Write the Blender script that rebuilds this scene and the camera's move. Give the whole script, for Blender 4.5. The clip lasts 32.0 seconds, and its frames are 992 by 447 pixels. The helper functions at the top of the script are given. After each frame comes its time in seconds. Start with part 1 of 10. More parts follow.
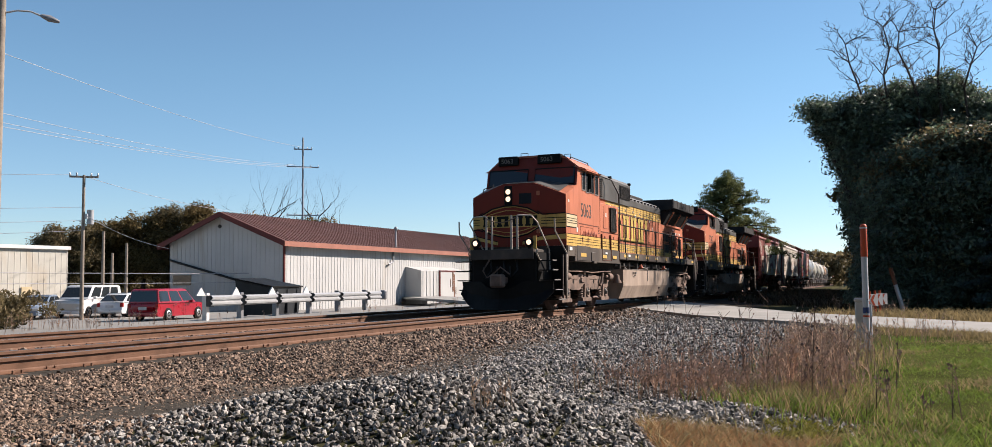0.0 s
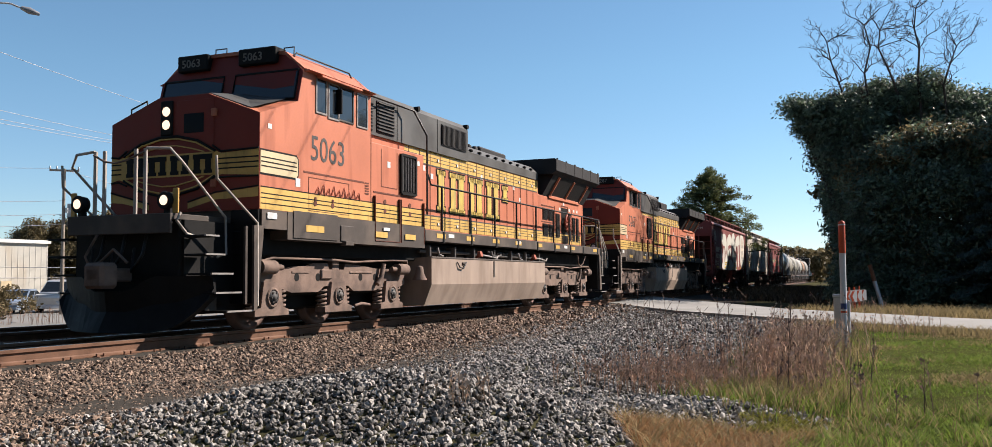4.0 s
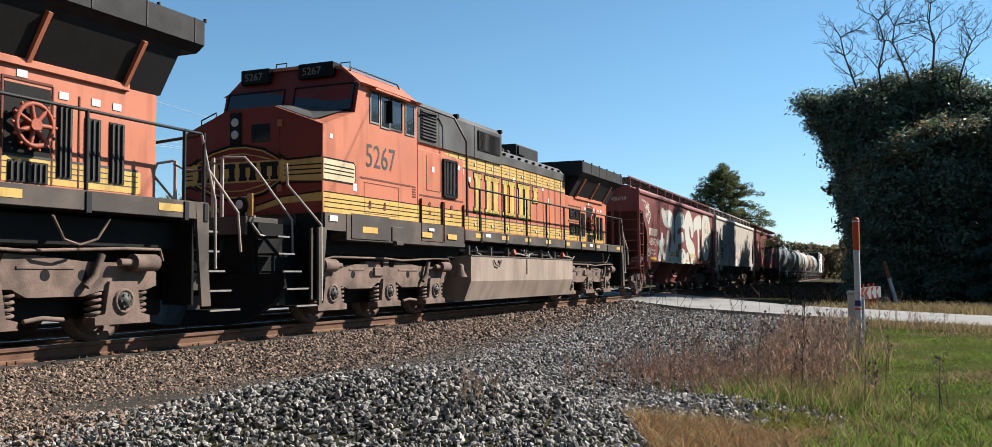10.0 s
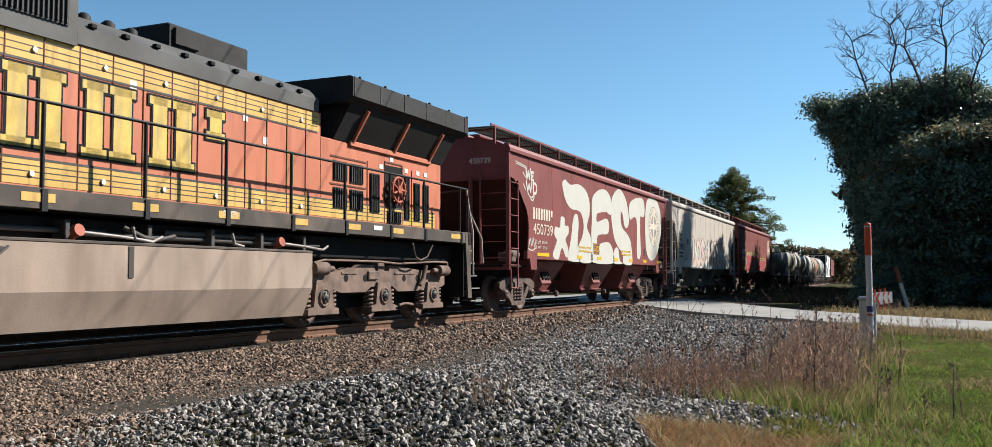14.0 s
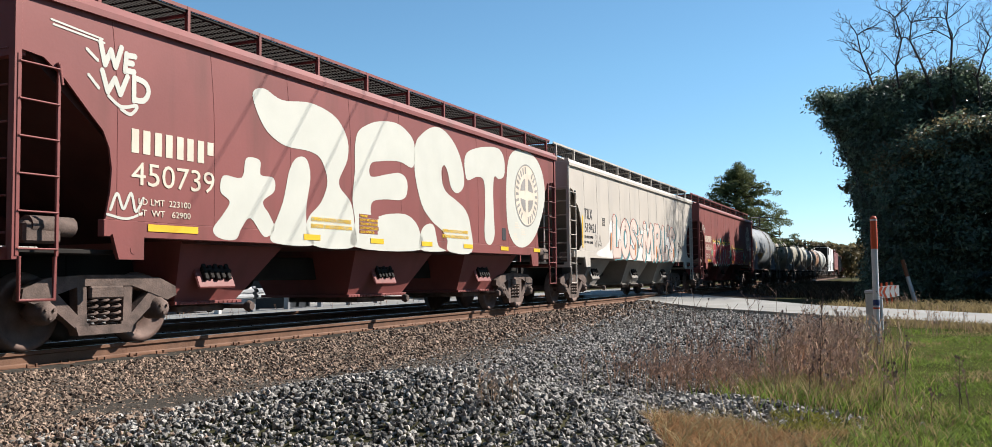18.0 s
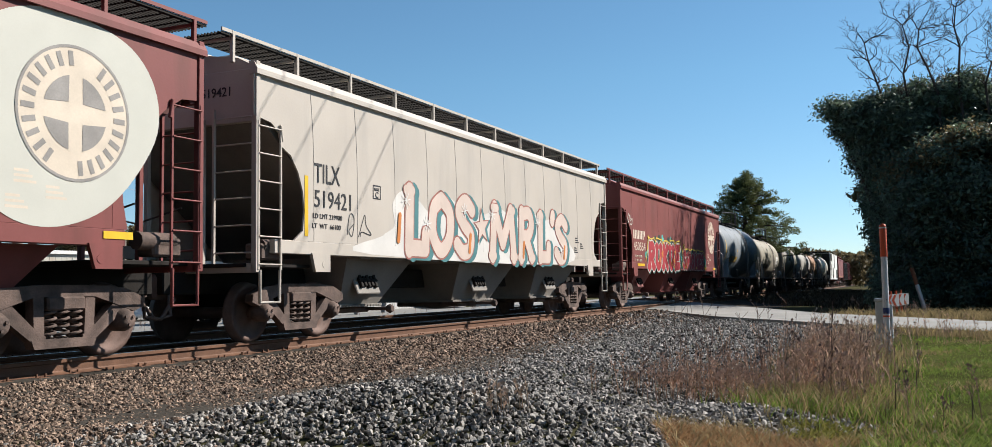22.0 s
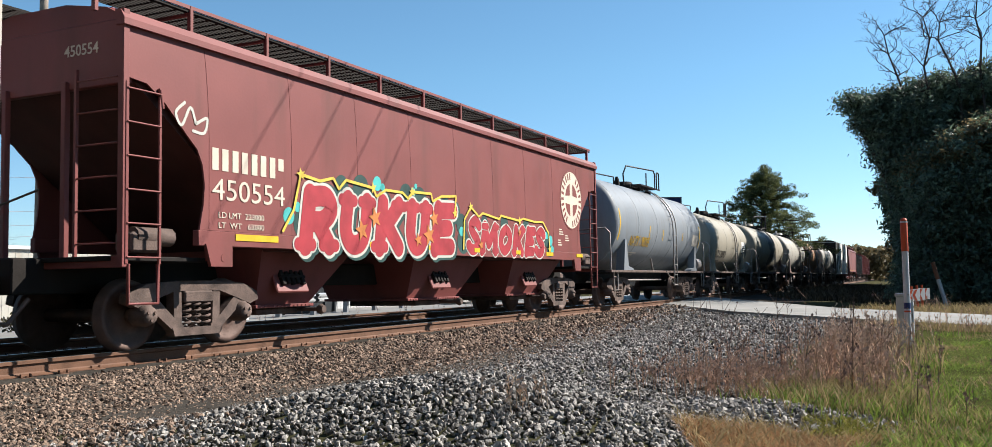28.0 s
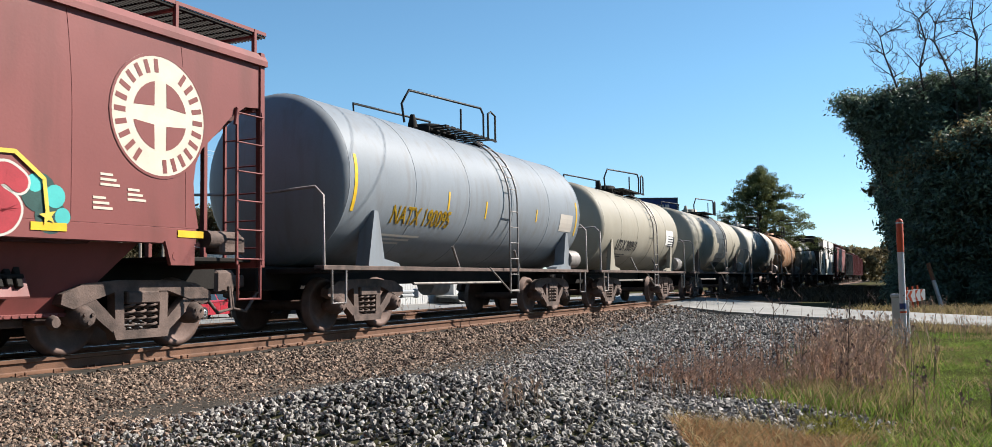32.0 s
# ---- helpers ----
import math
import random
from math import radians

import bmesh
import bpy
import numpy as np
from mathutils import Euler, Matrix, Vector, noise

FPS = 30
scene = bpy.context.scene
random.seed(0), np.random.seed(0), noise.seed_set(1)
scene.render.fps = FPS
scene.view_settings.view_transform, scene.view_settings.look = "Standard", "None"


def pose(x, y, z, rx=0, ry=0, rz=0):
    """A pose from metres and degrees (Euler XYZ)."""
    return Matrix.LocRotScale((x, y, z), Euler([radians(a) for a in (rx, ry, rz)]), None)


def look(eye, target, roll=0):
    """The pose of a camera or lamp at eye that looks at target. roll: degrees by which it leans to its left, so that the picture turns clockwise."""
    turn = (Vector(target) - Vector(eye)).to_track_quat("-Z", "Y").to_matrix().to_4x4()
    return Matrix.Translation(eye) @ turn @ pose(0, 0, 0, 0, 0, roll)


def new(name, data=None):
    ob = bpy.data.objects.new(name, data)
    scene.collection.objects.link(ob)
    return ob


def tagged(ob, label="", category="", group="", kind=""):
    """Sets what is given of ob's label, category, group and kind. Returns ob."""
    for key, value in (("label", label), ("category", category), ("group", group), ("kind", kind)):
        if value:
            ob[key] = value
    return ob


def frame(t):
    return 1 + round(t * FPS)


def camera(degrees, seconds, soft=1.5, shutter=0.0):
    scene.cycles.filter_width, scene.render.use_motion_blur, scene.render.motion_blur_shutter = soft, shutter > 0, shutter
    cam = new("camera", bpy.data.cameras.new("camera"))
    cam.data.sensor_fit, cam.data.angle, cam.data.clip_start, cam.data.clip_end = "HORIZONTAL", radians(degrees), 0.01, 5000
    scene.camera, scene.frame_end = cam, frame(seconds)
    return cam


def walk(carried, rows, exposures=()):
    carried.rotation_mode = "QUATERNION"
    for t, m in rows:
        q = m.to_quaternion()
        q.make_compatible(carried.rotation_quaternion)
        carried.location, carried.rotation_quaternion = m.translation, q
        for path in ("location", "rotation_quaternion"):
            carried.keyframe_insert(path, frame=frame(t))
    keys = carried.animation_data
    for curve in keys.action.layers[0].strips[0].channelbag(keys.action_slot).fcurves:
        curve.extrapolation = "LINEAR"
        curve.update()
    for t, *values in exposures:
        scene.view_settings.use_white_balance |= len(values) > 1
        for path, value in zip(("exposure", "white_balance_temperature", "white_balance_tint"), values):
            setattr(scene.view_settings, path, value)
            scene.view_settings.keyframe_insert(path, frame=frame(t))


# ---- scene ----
cam = camera(56.47, 32.0, soft=0.55, shutter=0.08)
CAM_Z = 0.810


def view(yaw, pitch, roll, dx=0.0, dy=0.0, dz=0.0):
    """Pose of the hand-held camera: heading from the track's direction, tilt and lean in degrees."""
    return pose(dx, dy, CAM_Z + dz, 90 + pitch, 0, yaw - 90) @ pose(0, 0, 0, 0, 0, roll)


# seconds, heading, tilt, lean, sway in metres
SWAY = [
    (0.0, 23.351, 3.742, -0.526, 0.024, 0.034, -0.004),
    (0.5, 23.333, 3.718, -0.439, 0.020, 0.033, -0.002),
    (1.0, 23.204, 3.737, -0.403, 0.023, 0.034, -0.004),
    (1.5, 22.846, 3.551, -0.445, 0.022, 0.026, -0.004),
    (2.0, 22.593, 3.509, -0.515, 0.016, -0.007, -0.002),
    (2.5, 23.016, 3.188, -0.101, 0.008, -0.019, -0.001),
    (3.0, 22.462, 2.898, -0.281, -0.006, 0.004, -0.004),
    (3.5, 22.219, 3.338, -0.339, -0.010, -0.006, -0.006),
    (5.5, 22.939, 3.458, -0.387, -0.013, -0.029, -0.013),
    (6.0, 23.097, 3.365, -0.423, -0.010, -0.021, -0.010),
    (6.5, 22.999, 3.250, -0.384, -0.002, -0.012, -0.008),
    (7.0, 22.985, 3.182, -0.406, -0.014, -0.027, -0.006),
    (7.5, 23.264, 3.142, -0.357, -0.016, -0.032, -0.007),
    (8.0, 23.109, 3.211, -0.275, -0.004, -0.016, -0.004),
    (8.5, 22.925, 3.411, -0.294, 0.005, -0.003, -0.005),
    (9.0, 22.894, 3.386, -0.371, 0.001, -0.003, -0.004),
    (9.5, 23.037, 3.323, -0.462, -0.006, -0.014, -0.002),
    (10.0, 23.109, 3.271, -0.430, -0.005, -0.015, -0.002),
    (10.5, 23.078, 3.156, -0.411, 0.003, -0.002, 0.002),
    (11.0, 23.222, 3.185, -0.456, -0.010, -0.022, 0.002),
    (11.5, 23.184, 3.294, -0.453, 0.000, -0.005, 0.005),
    (12.0, 23.569, 3.446, -0.394, -0.013, -0.029, 0.011),
    (12.5, 23.658, 3.455, -0.195, -0.008, -0.013, 0.012),
    (13.0, 23.603, 3.555, -0.270, -0.004, -0.010, 0.009),
    (13.5, 23.482, 3.512, -0.179, 0.003, 0.004, 0.011),
    (14.0, 23.690, 3.486, -0.218, 0.003, 0.002, 0.010),
    (14.5, 23.723, 3.285, -0.291, 0.007, 0.007, 0.014),
    (16.5, 24.035, 3.181, -0.431, 0.001, -0.000, 0.005),
    (17.0, 24.029, 3.285, -0.374, 0.000, -0.001, 0.005),
    (17.5, 24.110, 3.331, -0.494, -0.003, -0.009, 0.005),
    (18.0, 24.051, 3.307, -0.696, -0.004, -0.013, 0.003),
    (18.5, 23.897, 3.077, -0.656, 0.013, 0.025, 0.004),
    (19.0, 24.339, 3.131, -0.936, -0.019, -0.048, 0.001),
    (19.5, 24.066, 3.223, -0.721, -0.008, -0.010, 0.002),
    (20.0, 24.124, 3.535, -0.764, 0.005, 0.016, 0.000),
    (20.5, 24.269, 3.726, -0.808, 0.014, 0.027, -0.004),
    (21.0, 24.701, 3.775, -0.857, -0.016, -0.018, 0.002),
    (21.5, 24.578, 3.823, -0.792, 0.003, 0.005, -0.002),
    (22.0, 24.487, 3.891, -0.851, 0.000, 0.002, -0.003),
    (22.5, 24.595, 3.818, -0.854, -0.009, -0.019, -0.002),
    (23.0, 24.444, 3.733, -0.757, -0.003, 0.003, 0.003),
    (23.5, 24.546, 3.772, -0.926, -0.010, -0.014, -0.005),
    (24.0, 24.588, 3.634, -0.838, 0.002, 0.007, 0.001),
    (24.5, 24.712, 3.583, -0.845, -0.002, 0.008, 0.001),
    (25.0, 24.907, 3.537, -0.845, -0.004, 0.008, 0.000),
    (25.5, 25.039, 3.614, -0.900, 0.013, 0.025, -0.001),
    (27.5, 25.550, 3.743, -0.871, 0.007, 0.023, 0.002),
    (28.0, 25.547, 3.623, -0.967, 0.004, 0.015, 0.001),
    (28.5, 25.489, 3.452, -0.914, -0.007, 0.004, 0.003),
    (29.0, 25.374, 3.411, -0.795, 0.005, 0.017, -0.000),
    (29.5, 25.273, 3.393, -0.753, 0.006, 0.025, -0.000),
    (30.0, 25.243, 3.529, -0.730, -0.002, 0.013, -0.001),
    (30.5, 25.216, 3.512, -0.828, -0.001, 0.007, -0.001),
    (31.0, 25.009, 3.500, -0.853, 0.001, 0.012, -0.001),
    (31.5, 25.089, 3.610, -0.836, 0.007, 0.018, -0.003),
    (32.0, 25.311, 3.628, -0.849, 0.005, 0.020, -0.003),
]
walk(cam, [(t, view(*row)) for t, *row in SWAY], exposures=[(0, 1.10, 6800, 17), (3.5, 1.10, 6800, 17), (5.5, 1.09, 6350, 10), (9, 1.09, 6350, 10), (14.5, 1.06, 6350, 10), (17, 1.12, 6350, 10), (18, 1.15, 6350, 10), (19, 1.10, 6350, 10), (20, 0.80, 6350, 10), (21, 0.84, 6350, 10), (22, 0.93, 6350, 10), (25, 0.94, 6350, 10), (27.4, 0.86, 6350, 10), (28, 1.22, 6350, 10), (30, 1.26, 6350, 10), (32, 1.24, 6350, 10)])

# ---- light ----
SUN_ELEV, SUN_AZ = radians(37), radians(-44)   # azimuth counted from +x towards +y
world = bpy.data.worlds.new("world")
scene.world = world
world.use_nodes = True
wn = world.node_tree.nodes
sky = wn.new("ShaderNodeTexSky")
sky.sky_type, sky.sun_disc = "NISHITA", False
sky.sun_elevation, sky.sun_rotation = SUN_ELEV, radians(90) - SUN_AZ
sky.air_density, sky.dust_density, sky.ozone_density, sky.altitude = 0.95, 0.05, 4.0, 800
wn["Background"].inputs["Strength"].default_value = 0.07
tint = wn.new("ShaderNodeVectorMath")           # clear autumn air, a touch greener than the model sky
tint.operation = "MULTIPLY"
height = wn.new("ShaderNodeSeparateXYZ")
blend = wn.new("ShaderNodeMix")                 # the model's pale green horizon is bluer and dimmer in dry air
blend.data_type = "VECTOR"
blend.inputs[4].default_value, blend.inputs[5].default_value = (0.80, 0.86, 0.90), (0.85, 1.03, 0.955)
rise = wn.new("ShaderNodeMapRange")
rise.inputs["From Min"].default_value, rise.inputs["From Max"].default_value = 0.0, 0.22
world.node_tree.links.new(wn.new("ShaderNodeTexCoord").outputs["Generated"], height.inputs[0])
world.node_tree.links.new(height.outputs["Z"], rise.inputs["Value"])
world.node_tree.links.new(rise.outputs[0], blend.inputs[0])
world.node_tree.links.new(blend.outputs[1], tint.inputs[1])
world.node_tree.links.new(sky.outputs[0], tint.inputs[0])
world.node_tree.links.new(tint.outputs[0], wn["Background"].inputs["Color"])
sun_data = bpy.data.lights.new("sun", "SUN")
sun_data.energy, sun_data.angle, sun_data.color = 5.0, radians(0.55), (1.0, 0.93, 0.84)
sun = new("sun", sun_data)
sun_dir = Vector((math.cos(SUN_ELEV) * math.cos(SUN_AZ), math.cos(SUN_ELEV) * math.sin(SUN_AZ), math.sin(SUN_ELEV)))
sun.matrix_world = look(sun_dir * 100, (0, 0, 0))

# ---- materials ----
def mat(name, color, rough=0.6, metal=0.0, var=0.15, scale=4.0, bump=0.1, fine=60.0, dirt=None, dirt_amount=0.0, dirt_scale=1.5, streak=0.0, rnd=0.0, spec=0.22, island=False, thin=0.0):
    """A weathered surface: colour varied at two scales, dirt in patches or downward streaks, fine relief."""
    m = bpy.data.materials.new(name)
    m.use_nodes = True
    nt = m.node_tree
    n, l = nt.nodes, nt.links
    b = n["Principled BSDF"]
    b.inputs["Metallic"].default_value = metal
    b.inputs["Specular IOR Level"].default_value = spec
    tc = n.new("ShaderNodeTexCoord")

    def noise_tex(sc, detail=6, stretch=None):
        t = n.new("ShaderNodeTexNoise")
        t.inputs["Scale"].default_value, t.inputs["Detail"].default_value = sc, detail
        src = tc.outputs["Object"]
        if stretch:
            mp = n.new("ShaderNodeMapping")
            mp.inputs["Scale"].default_value = stretch
            l.new(src, mp.inputs["Vector"])
            src = mp.outputs["Vector"]
        l.new(src, t.inputs["Vector"])
        return t.outputs["Fac"]

    def ramp(fac, lo, hi):
        r = n.new("ShaderNodeMapRange")
        r.inputs["From Min"].default_value, r.inputs["From Max"].default_value = lo, hi
        l.new(fac, r.inputs["Value"])
        return r.outputs["Result"]

    def mix(fac, a, c, kind="MIX"):
        x = n.new("ShaderNodeMix")
        x.data_type, x.blend_type = "RGBA", kind
        if isinstance(fac, float):
            x.inputs[0].default_value = fac
        else:
            l.new(fac, x.inputs[0])
        for k, v in ((6, a), (7, c)):
            if isinstance(v, tuple):
                x.inputs[k].default_value = (*v, 1)
            else:
                l.new(v, x.inputs[k])
        return x.outputs[2]

    dark = tuple(c * (1 - var) for c in color)
    lite = tuple(min(1, c * (1 + var)) for c in color)
    col = mix(ramp(noise_tex(scale), 0.3, 0.7), dark, lite)
    col = mix(ramp(noise_tex(fine, 3), 0.25, 0.75), col, mix(var * 0.9, col, (0.02, 0.018, 0.015)))
    if rnd or island:
        if island:
            oi = n.new("ShaderNodeNewGeometry").outputs["Random Per Island"]
        else:
            oi = n.new("ShaderNodeObjectInfo").outputs["Random"]
        r = n.new("ShaderNodeMapRange")
        r.inputs["To Min"].default_value, r.inputs["To Max"].default_value = 1 - rnd, 1 + rnd
        l.new(oi, r.inputs["Value"])
        hs = n.new("ShaderNodeHueSaturation")
        l.new(r.outputs["Result"], hs.inputs["Value"])
        l.new(col, hs.inputs["Color"])
        col = hs.outputs["Color"]
    if dirt:
        if streak:
            f = ramp(noise_tex(dirt_scale, 8, (streak, streak, 0.35)), 0.62 - dirt_amount * 0.35, 0.85)
        else:
            f = ramp(noise_tex(dirt_scale, 8), 0.62 - dirt_amount * 0.35, 0.8)
        col = mix(f, col, dirt)
    l.new(col, b.inputs["Base Color"])
    rr = n.new("ShaderNodeMapRange")
    rr.inputs["To Min"].default_value, rr.inputs["To Max"].default_value = max(0.05, rough - 0.12), min(1, rough + 0.12)
    l.new(noise_tex(scale * 2.3), rr.inputs["Value"])
    l.new(rr.outputs["Result"], b.inputs["Roughness"])
    if bump:
        bp = n.new("ShaderNodeBump")
        bp.inputs["Strength"].default_value, bp.inputs["Distance"].default_value = bump, 0.02
        l.new(noise_tex(fine * 0.7, 4), bp.inputs["Height"])
        l.new(bp.outputs["Normal"], b.inputs["Normal"])
    if thin:                                    # light shines through a thin leaf
        tr, mx = n.new("ShaderNodeBsdfTranslucent"), n.new("ShaderNodeMixShader")
        l.new(col, tr.inputs["Color"])
        mx.inputs[0].default_value = thin
        l.new(b.outputs[0], mx.inputs[1])
        l.new(tr.outputs[0], mx.inputs[2])
        l.new(mx.outputs[0], n["Material Output"].inputs["Surface"])
    return m


def glow(name, color, strength):
    m = bpy.data.materials.new(name)
    m.use_nodes = True
    b = m.node_tree.nodes["Principled BSDF"]
    b.inputs["Base Color"].default_value = (*color, 1)
    b.inputs["Emission Color"].default_value = (*color, 1)
    b.inputs["Emission Strength"].default_value = strength
    return m


def glass(name, color, rough=0.04):
    m = bpy.data.materials.new(name)
    m.use_nodes = True
    b = m.node_tree.nodes["Principled BSDF"]
    b.inputs["Base Color"].default_value = (*color, 1)
    b.inputs["Roughness"].default_value = rough
    b.inputs["Specular IOR Level"].default_value = 0.55
    return m


# ---- mesh helpers ----
class Shape:
    """Collects simple solids into one mesh."""

    def __init__(self):
        self.v, self.f, self.smooth = [], [], []

    def add(self, verts, faces, smooth=False):
        k = len(self.v)
        self.v += [tuple(p) for p in verts]
        self.f += [tuple(k + i for i in f) for f in faces]
        self.smooth += [smooth] * len(faces)
        return self

    def box(self, x0, y0, z0, x1, y1, z1, c=0.0, m=None):
        if c <= 0:
            v = [(x, y, z) for x in (x0, x1) for y in (y0, y1) for z in (z0, z1)]
            f = [(0, 1, 3, 2), (4, 6, 7, 5), (0, 4, 5, 1), (2, 3, 7, 6), (0, 2, 6, 4), (1, 5, 7, 3)]
        else:
            c = min(c, (x1 - x0) * 0.45, (y1 - y0) * 0.45, (z1 - z0) * 0.45)
            v, idx = [], {}
            for i, x in enumerate((x0, x1)):
                for j, y in enumerate((y0, y1)):
                    for k, z in enumerate((z0, z1)):
                        sx, sy, sz = (1, -1)[i], (1, -1)[j], (1, -1)[k]
                        for a, p in enumerate(((x, y + sy * c, z + sz * c), (x + sx * c, y, z + sz * c), (x + sx * c, y + sy * c, z))):
                            idx[i, j, k, a] = len(v)
                            v.append(p)
            f = []
            for i in (0, 1):
                f.append([idx[i, 0, 0, 0], idx[i, 0, 1, 0], idx[i, 1, 1, 0], idx[i, 1, 0, 0]][::(1 if i == 0 else -1)])
                f.append([idx[0, i, 0, 1], idx[1, i, 0, 1], idx[1, i, 1, 1], idx[0, i, 1, 1]][::(1 if i == 0 else -1)])
                f.append([idx[0, 0, i, 2], idx[0, 1, i, 2], idx[1, 1, i, 2], idx[1, 0, i, 2]][::(1 if i == 0 else -1)])
            for i in (0, 1):
                for j in (0, 1):
                    f.append([idx[i, j, 0, 0], idx[i, j, 1, 0], idx[i, j, 1, 1], idx[i, j, 0, 1]][::(1 if i == j else -1)])
                    f.append([idx[i, 0, j, 0], idx[i, 0, j, 2], idx[i, 1, j, 2], idx[i, 1, j, 0]][::1])
                    f.append([idx[0, i, j, 1], idx[1, i, j, 1], idx[1, i, j, 2], idx[0, i, j, 2]][::1])
                    for k in (0, 1):
                        f.append([idx[i, j, k, 0], idx[i, j, k, 1], idx[i, j, k, 2]])
        if m is not None:
            v = [m @ Vector(p) for p in v]
        return self.add(v, f)

    def prism(self, outline, axis, a, b, m=None):
        """Extrudes a closed outline along an axis. The outline gives the two other coordinates in order."""
        n = len(outline)
        put = {"x": lambda p, s: (s, p[0], p[1]), "y": lambda p, s: (p[0], s, p[1]), "z": lambda p, s: (p[0], p[1], s)}[axis]
        v = [put(p, a) for p in outline] + [put(p, b) for p in outline]
        f = [(i, (i + 1) % n, n + (i + 1) % n, n + i) for i in range(n)] + [tuple(range(n))[::-1], tuple(range(n, 2 * n))]
        if m is not None:
            v = [m @ Vector(p) for p in v]
        return self.add(v, f)

    def loft(self, rings, close=True, smooth=False):
        n = len(rings[0])
        v = [p for r in rings for p in r]
        f = [(k * n + i, k * n + (i + 1) % n, (k + 1) * n + (i + 1) % n, (k + 1) * n + i) for k in range(len(rings) - 1) for i in range(n)]
        self.add(v, f, smooth)
        if close:
            self.add(rings[0], [tuple(range(n))[::-1]])
            self.add(rings[-1], [tuple(range(n))])
        return self

    def cyl(self, p0, p1, r, n=12, r1=None, smooth=True):
        p0, p1 = Vector(p0), Vector(p1)
        d = (p1 - p0).normalized()
        u = d.orthogonal().normalized()
        w = d.cross(u)
        r1 = r if r1 is None else r1
        ring = lambda p, q: [p + q * (math.cos(2 * math.pi * i / n) * u + math.sin(2 * math.pi * i / n) * w) for i in range(n)]
        return self.loft([ring(p0, r), ring(p1, r1)], True, smooth)

    def turn(self, axis, centre, profile, n=24, smooth=True):
        """A turned body: profile of (distance along axis, radius)."""
        c = Vector(centre)
        d = {"x": Vector((1, 0, 0)), "y": Vector((0, 1, 0)), "z": Vector((0, 0, 1))}[axis]
        u = Vector((0, 0, 1)) if axis != "z" else Vector((1, 0, 0))
        w = d.cross(u)
        rings = [[c + d * s + max(r, 0.001) * (math.cos(2 * math.pi * i / n) * u + math.sin(2 * math.pi * i / n) * w) for i in range(n)] for s, r in profile]
        return self.loft(rings, True, smooth)

    def tube(self, points, r, n=6, smooth=True):
        pts = [Vector(p) for p in points]
        rings, u = [], None
        for i, p in enumerate(pts):
            d = (pts[min(i + 1, len(pts) - 1)] - pts[max(i - 1, 0)]).normalized()
            u = d.orthogonal().normalized() if u is None else (u - d * u.dot(d)).normalized()
            w = d.cross(u)
            rr = r[i] if isinstance(r, (list, tuple)) else r
            rings.append([p + rr * (math.cos(2 * math.pi * k / n) * u + math.sin(2 * math.pi * k / n) * w) for k in range(n)])
        return self.loft(rings, True, smooth)

    def mesh(self, name, material):
        me = bpy.data.meshes.new(name)
        me.from_pydata(self.v, [], self.f)
        me.polygons.foreach_set("use_smooth", self.smooth)
        me.materials.append(material)
        bm = bmesh.new()
        bm.from_mesh(me)
        bmesh.ops.recalc_face_normals(bm, faces=bm.faces)
        bm.to_mesh(me)
        bm.free()
        return me


def part(name, shape, material, parent=None, label="", at=None):
    me = shape if isinstance(shape, bpy.types.Mesh) else shape.mesh(name, material)
    ob = new(name, me)
    if parent is not None:
        ob.parent = parent
    if at is not None:
        ob.matrix_basis = at
    if label:
        ob["label"] = label
    return ob


def split(name, shape, material, parent, label=""):
    """Each connected piece of a shape becomes a part of its own."""
    up = list(range(len(shape.v)))

    def root(i):
        while up[i] != i:
            up[i] = up[up[i]]
            i = up[i]
        return i
    places = {}
    for i, p in enumerate(shape.v):
        up[i] = root(places.setdefault(tuple(round(c, 4) for c in p), i))
    for f in shape.f:
        for i in f[1:]:
            up[root(i)] = root(f[0])
    groups = {}
    for f, sm in zip(shape.f, shape.smooth):
        groups.setdefault(root(f[0]), []).append((f, sm))
    for faces in groups.values():
        ids = sorted({i for f, _ in faces for i in f})
        at = {i: k for k, i in enumerate(ids)}
        s = Shape()
        s.v = [shape.v[i] for i in ids]
        s.f = [tuple(at[i] for i in f) for f, _ in faces]
        s.smooth = [sm for _, sm in faces]
        part(name, s, material, parent, label)


def thing(name, label, category, group="", kind="", at=None):
    ob = new(name)
    ob.empty_display_size = 0.2
    if at is not None:
        ob.matrix_basis = at
    return tagged(ob, label, category, group, kind)


def letters(text, size, material, thick=0.004, bold=0.0, width=1.0, space=1.0):
    """Flat lettering in the xz plane that faces -y, origin at the lower left."""
    cu = bpy.data.curves.new("lettering", "FONT")
    cu.body, cu.size, cu.extrude, cu.offset, cu.resolution_u, cu.space_character = text, size, thick, bold, 3, space
    ob = bpy.data.objects.new("lettering", cu)
    me = bpy.data.meshes.new_from_object(ob)
    bpy.data.objects.remove(ob)
    me.transform(Matrix(((width, 0, 0, 0), (0, 0, -1, 0), (0, 1, 0, 0), (0, 0, 0, 1))))
    me.materials.clear()
    me.materials.append(material)
    return me


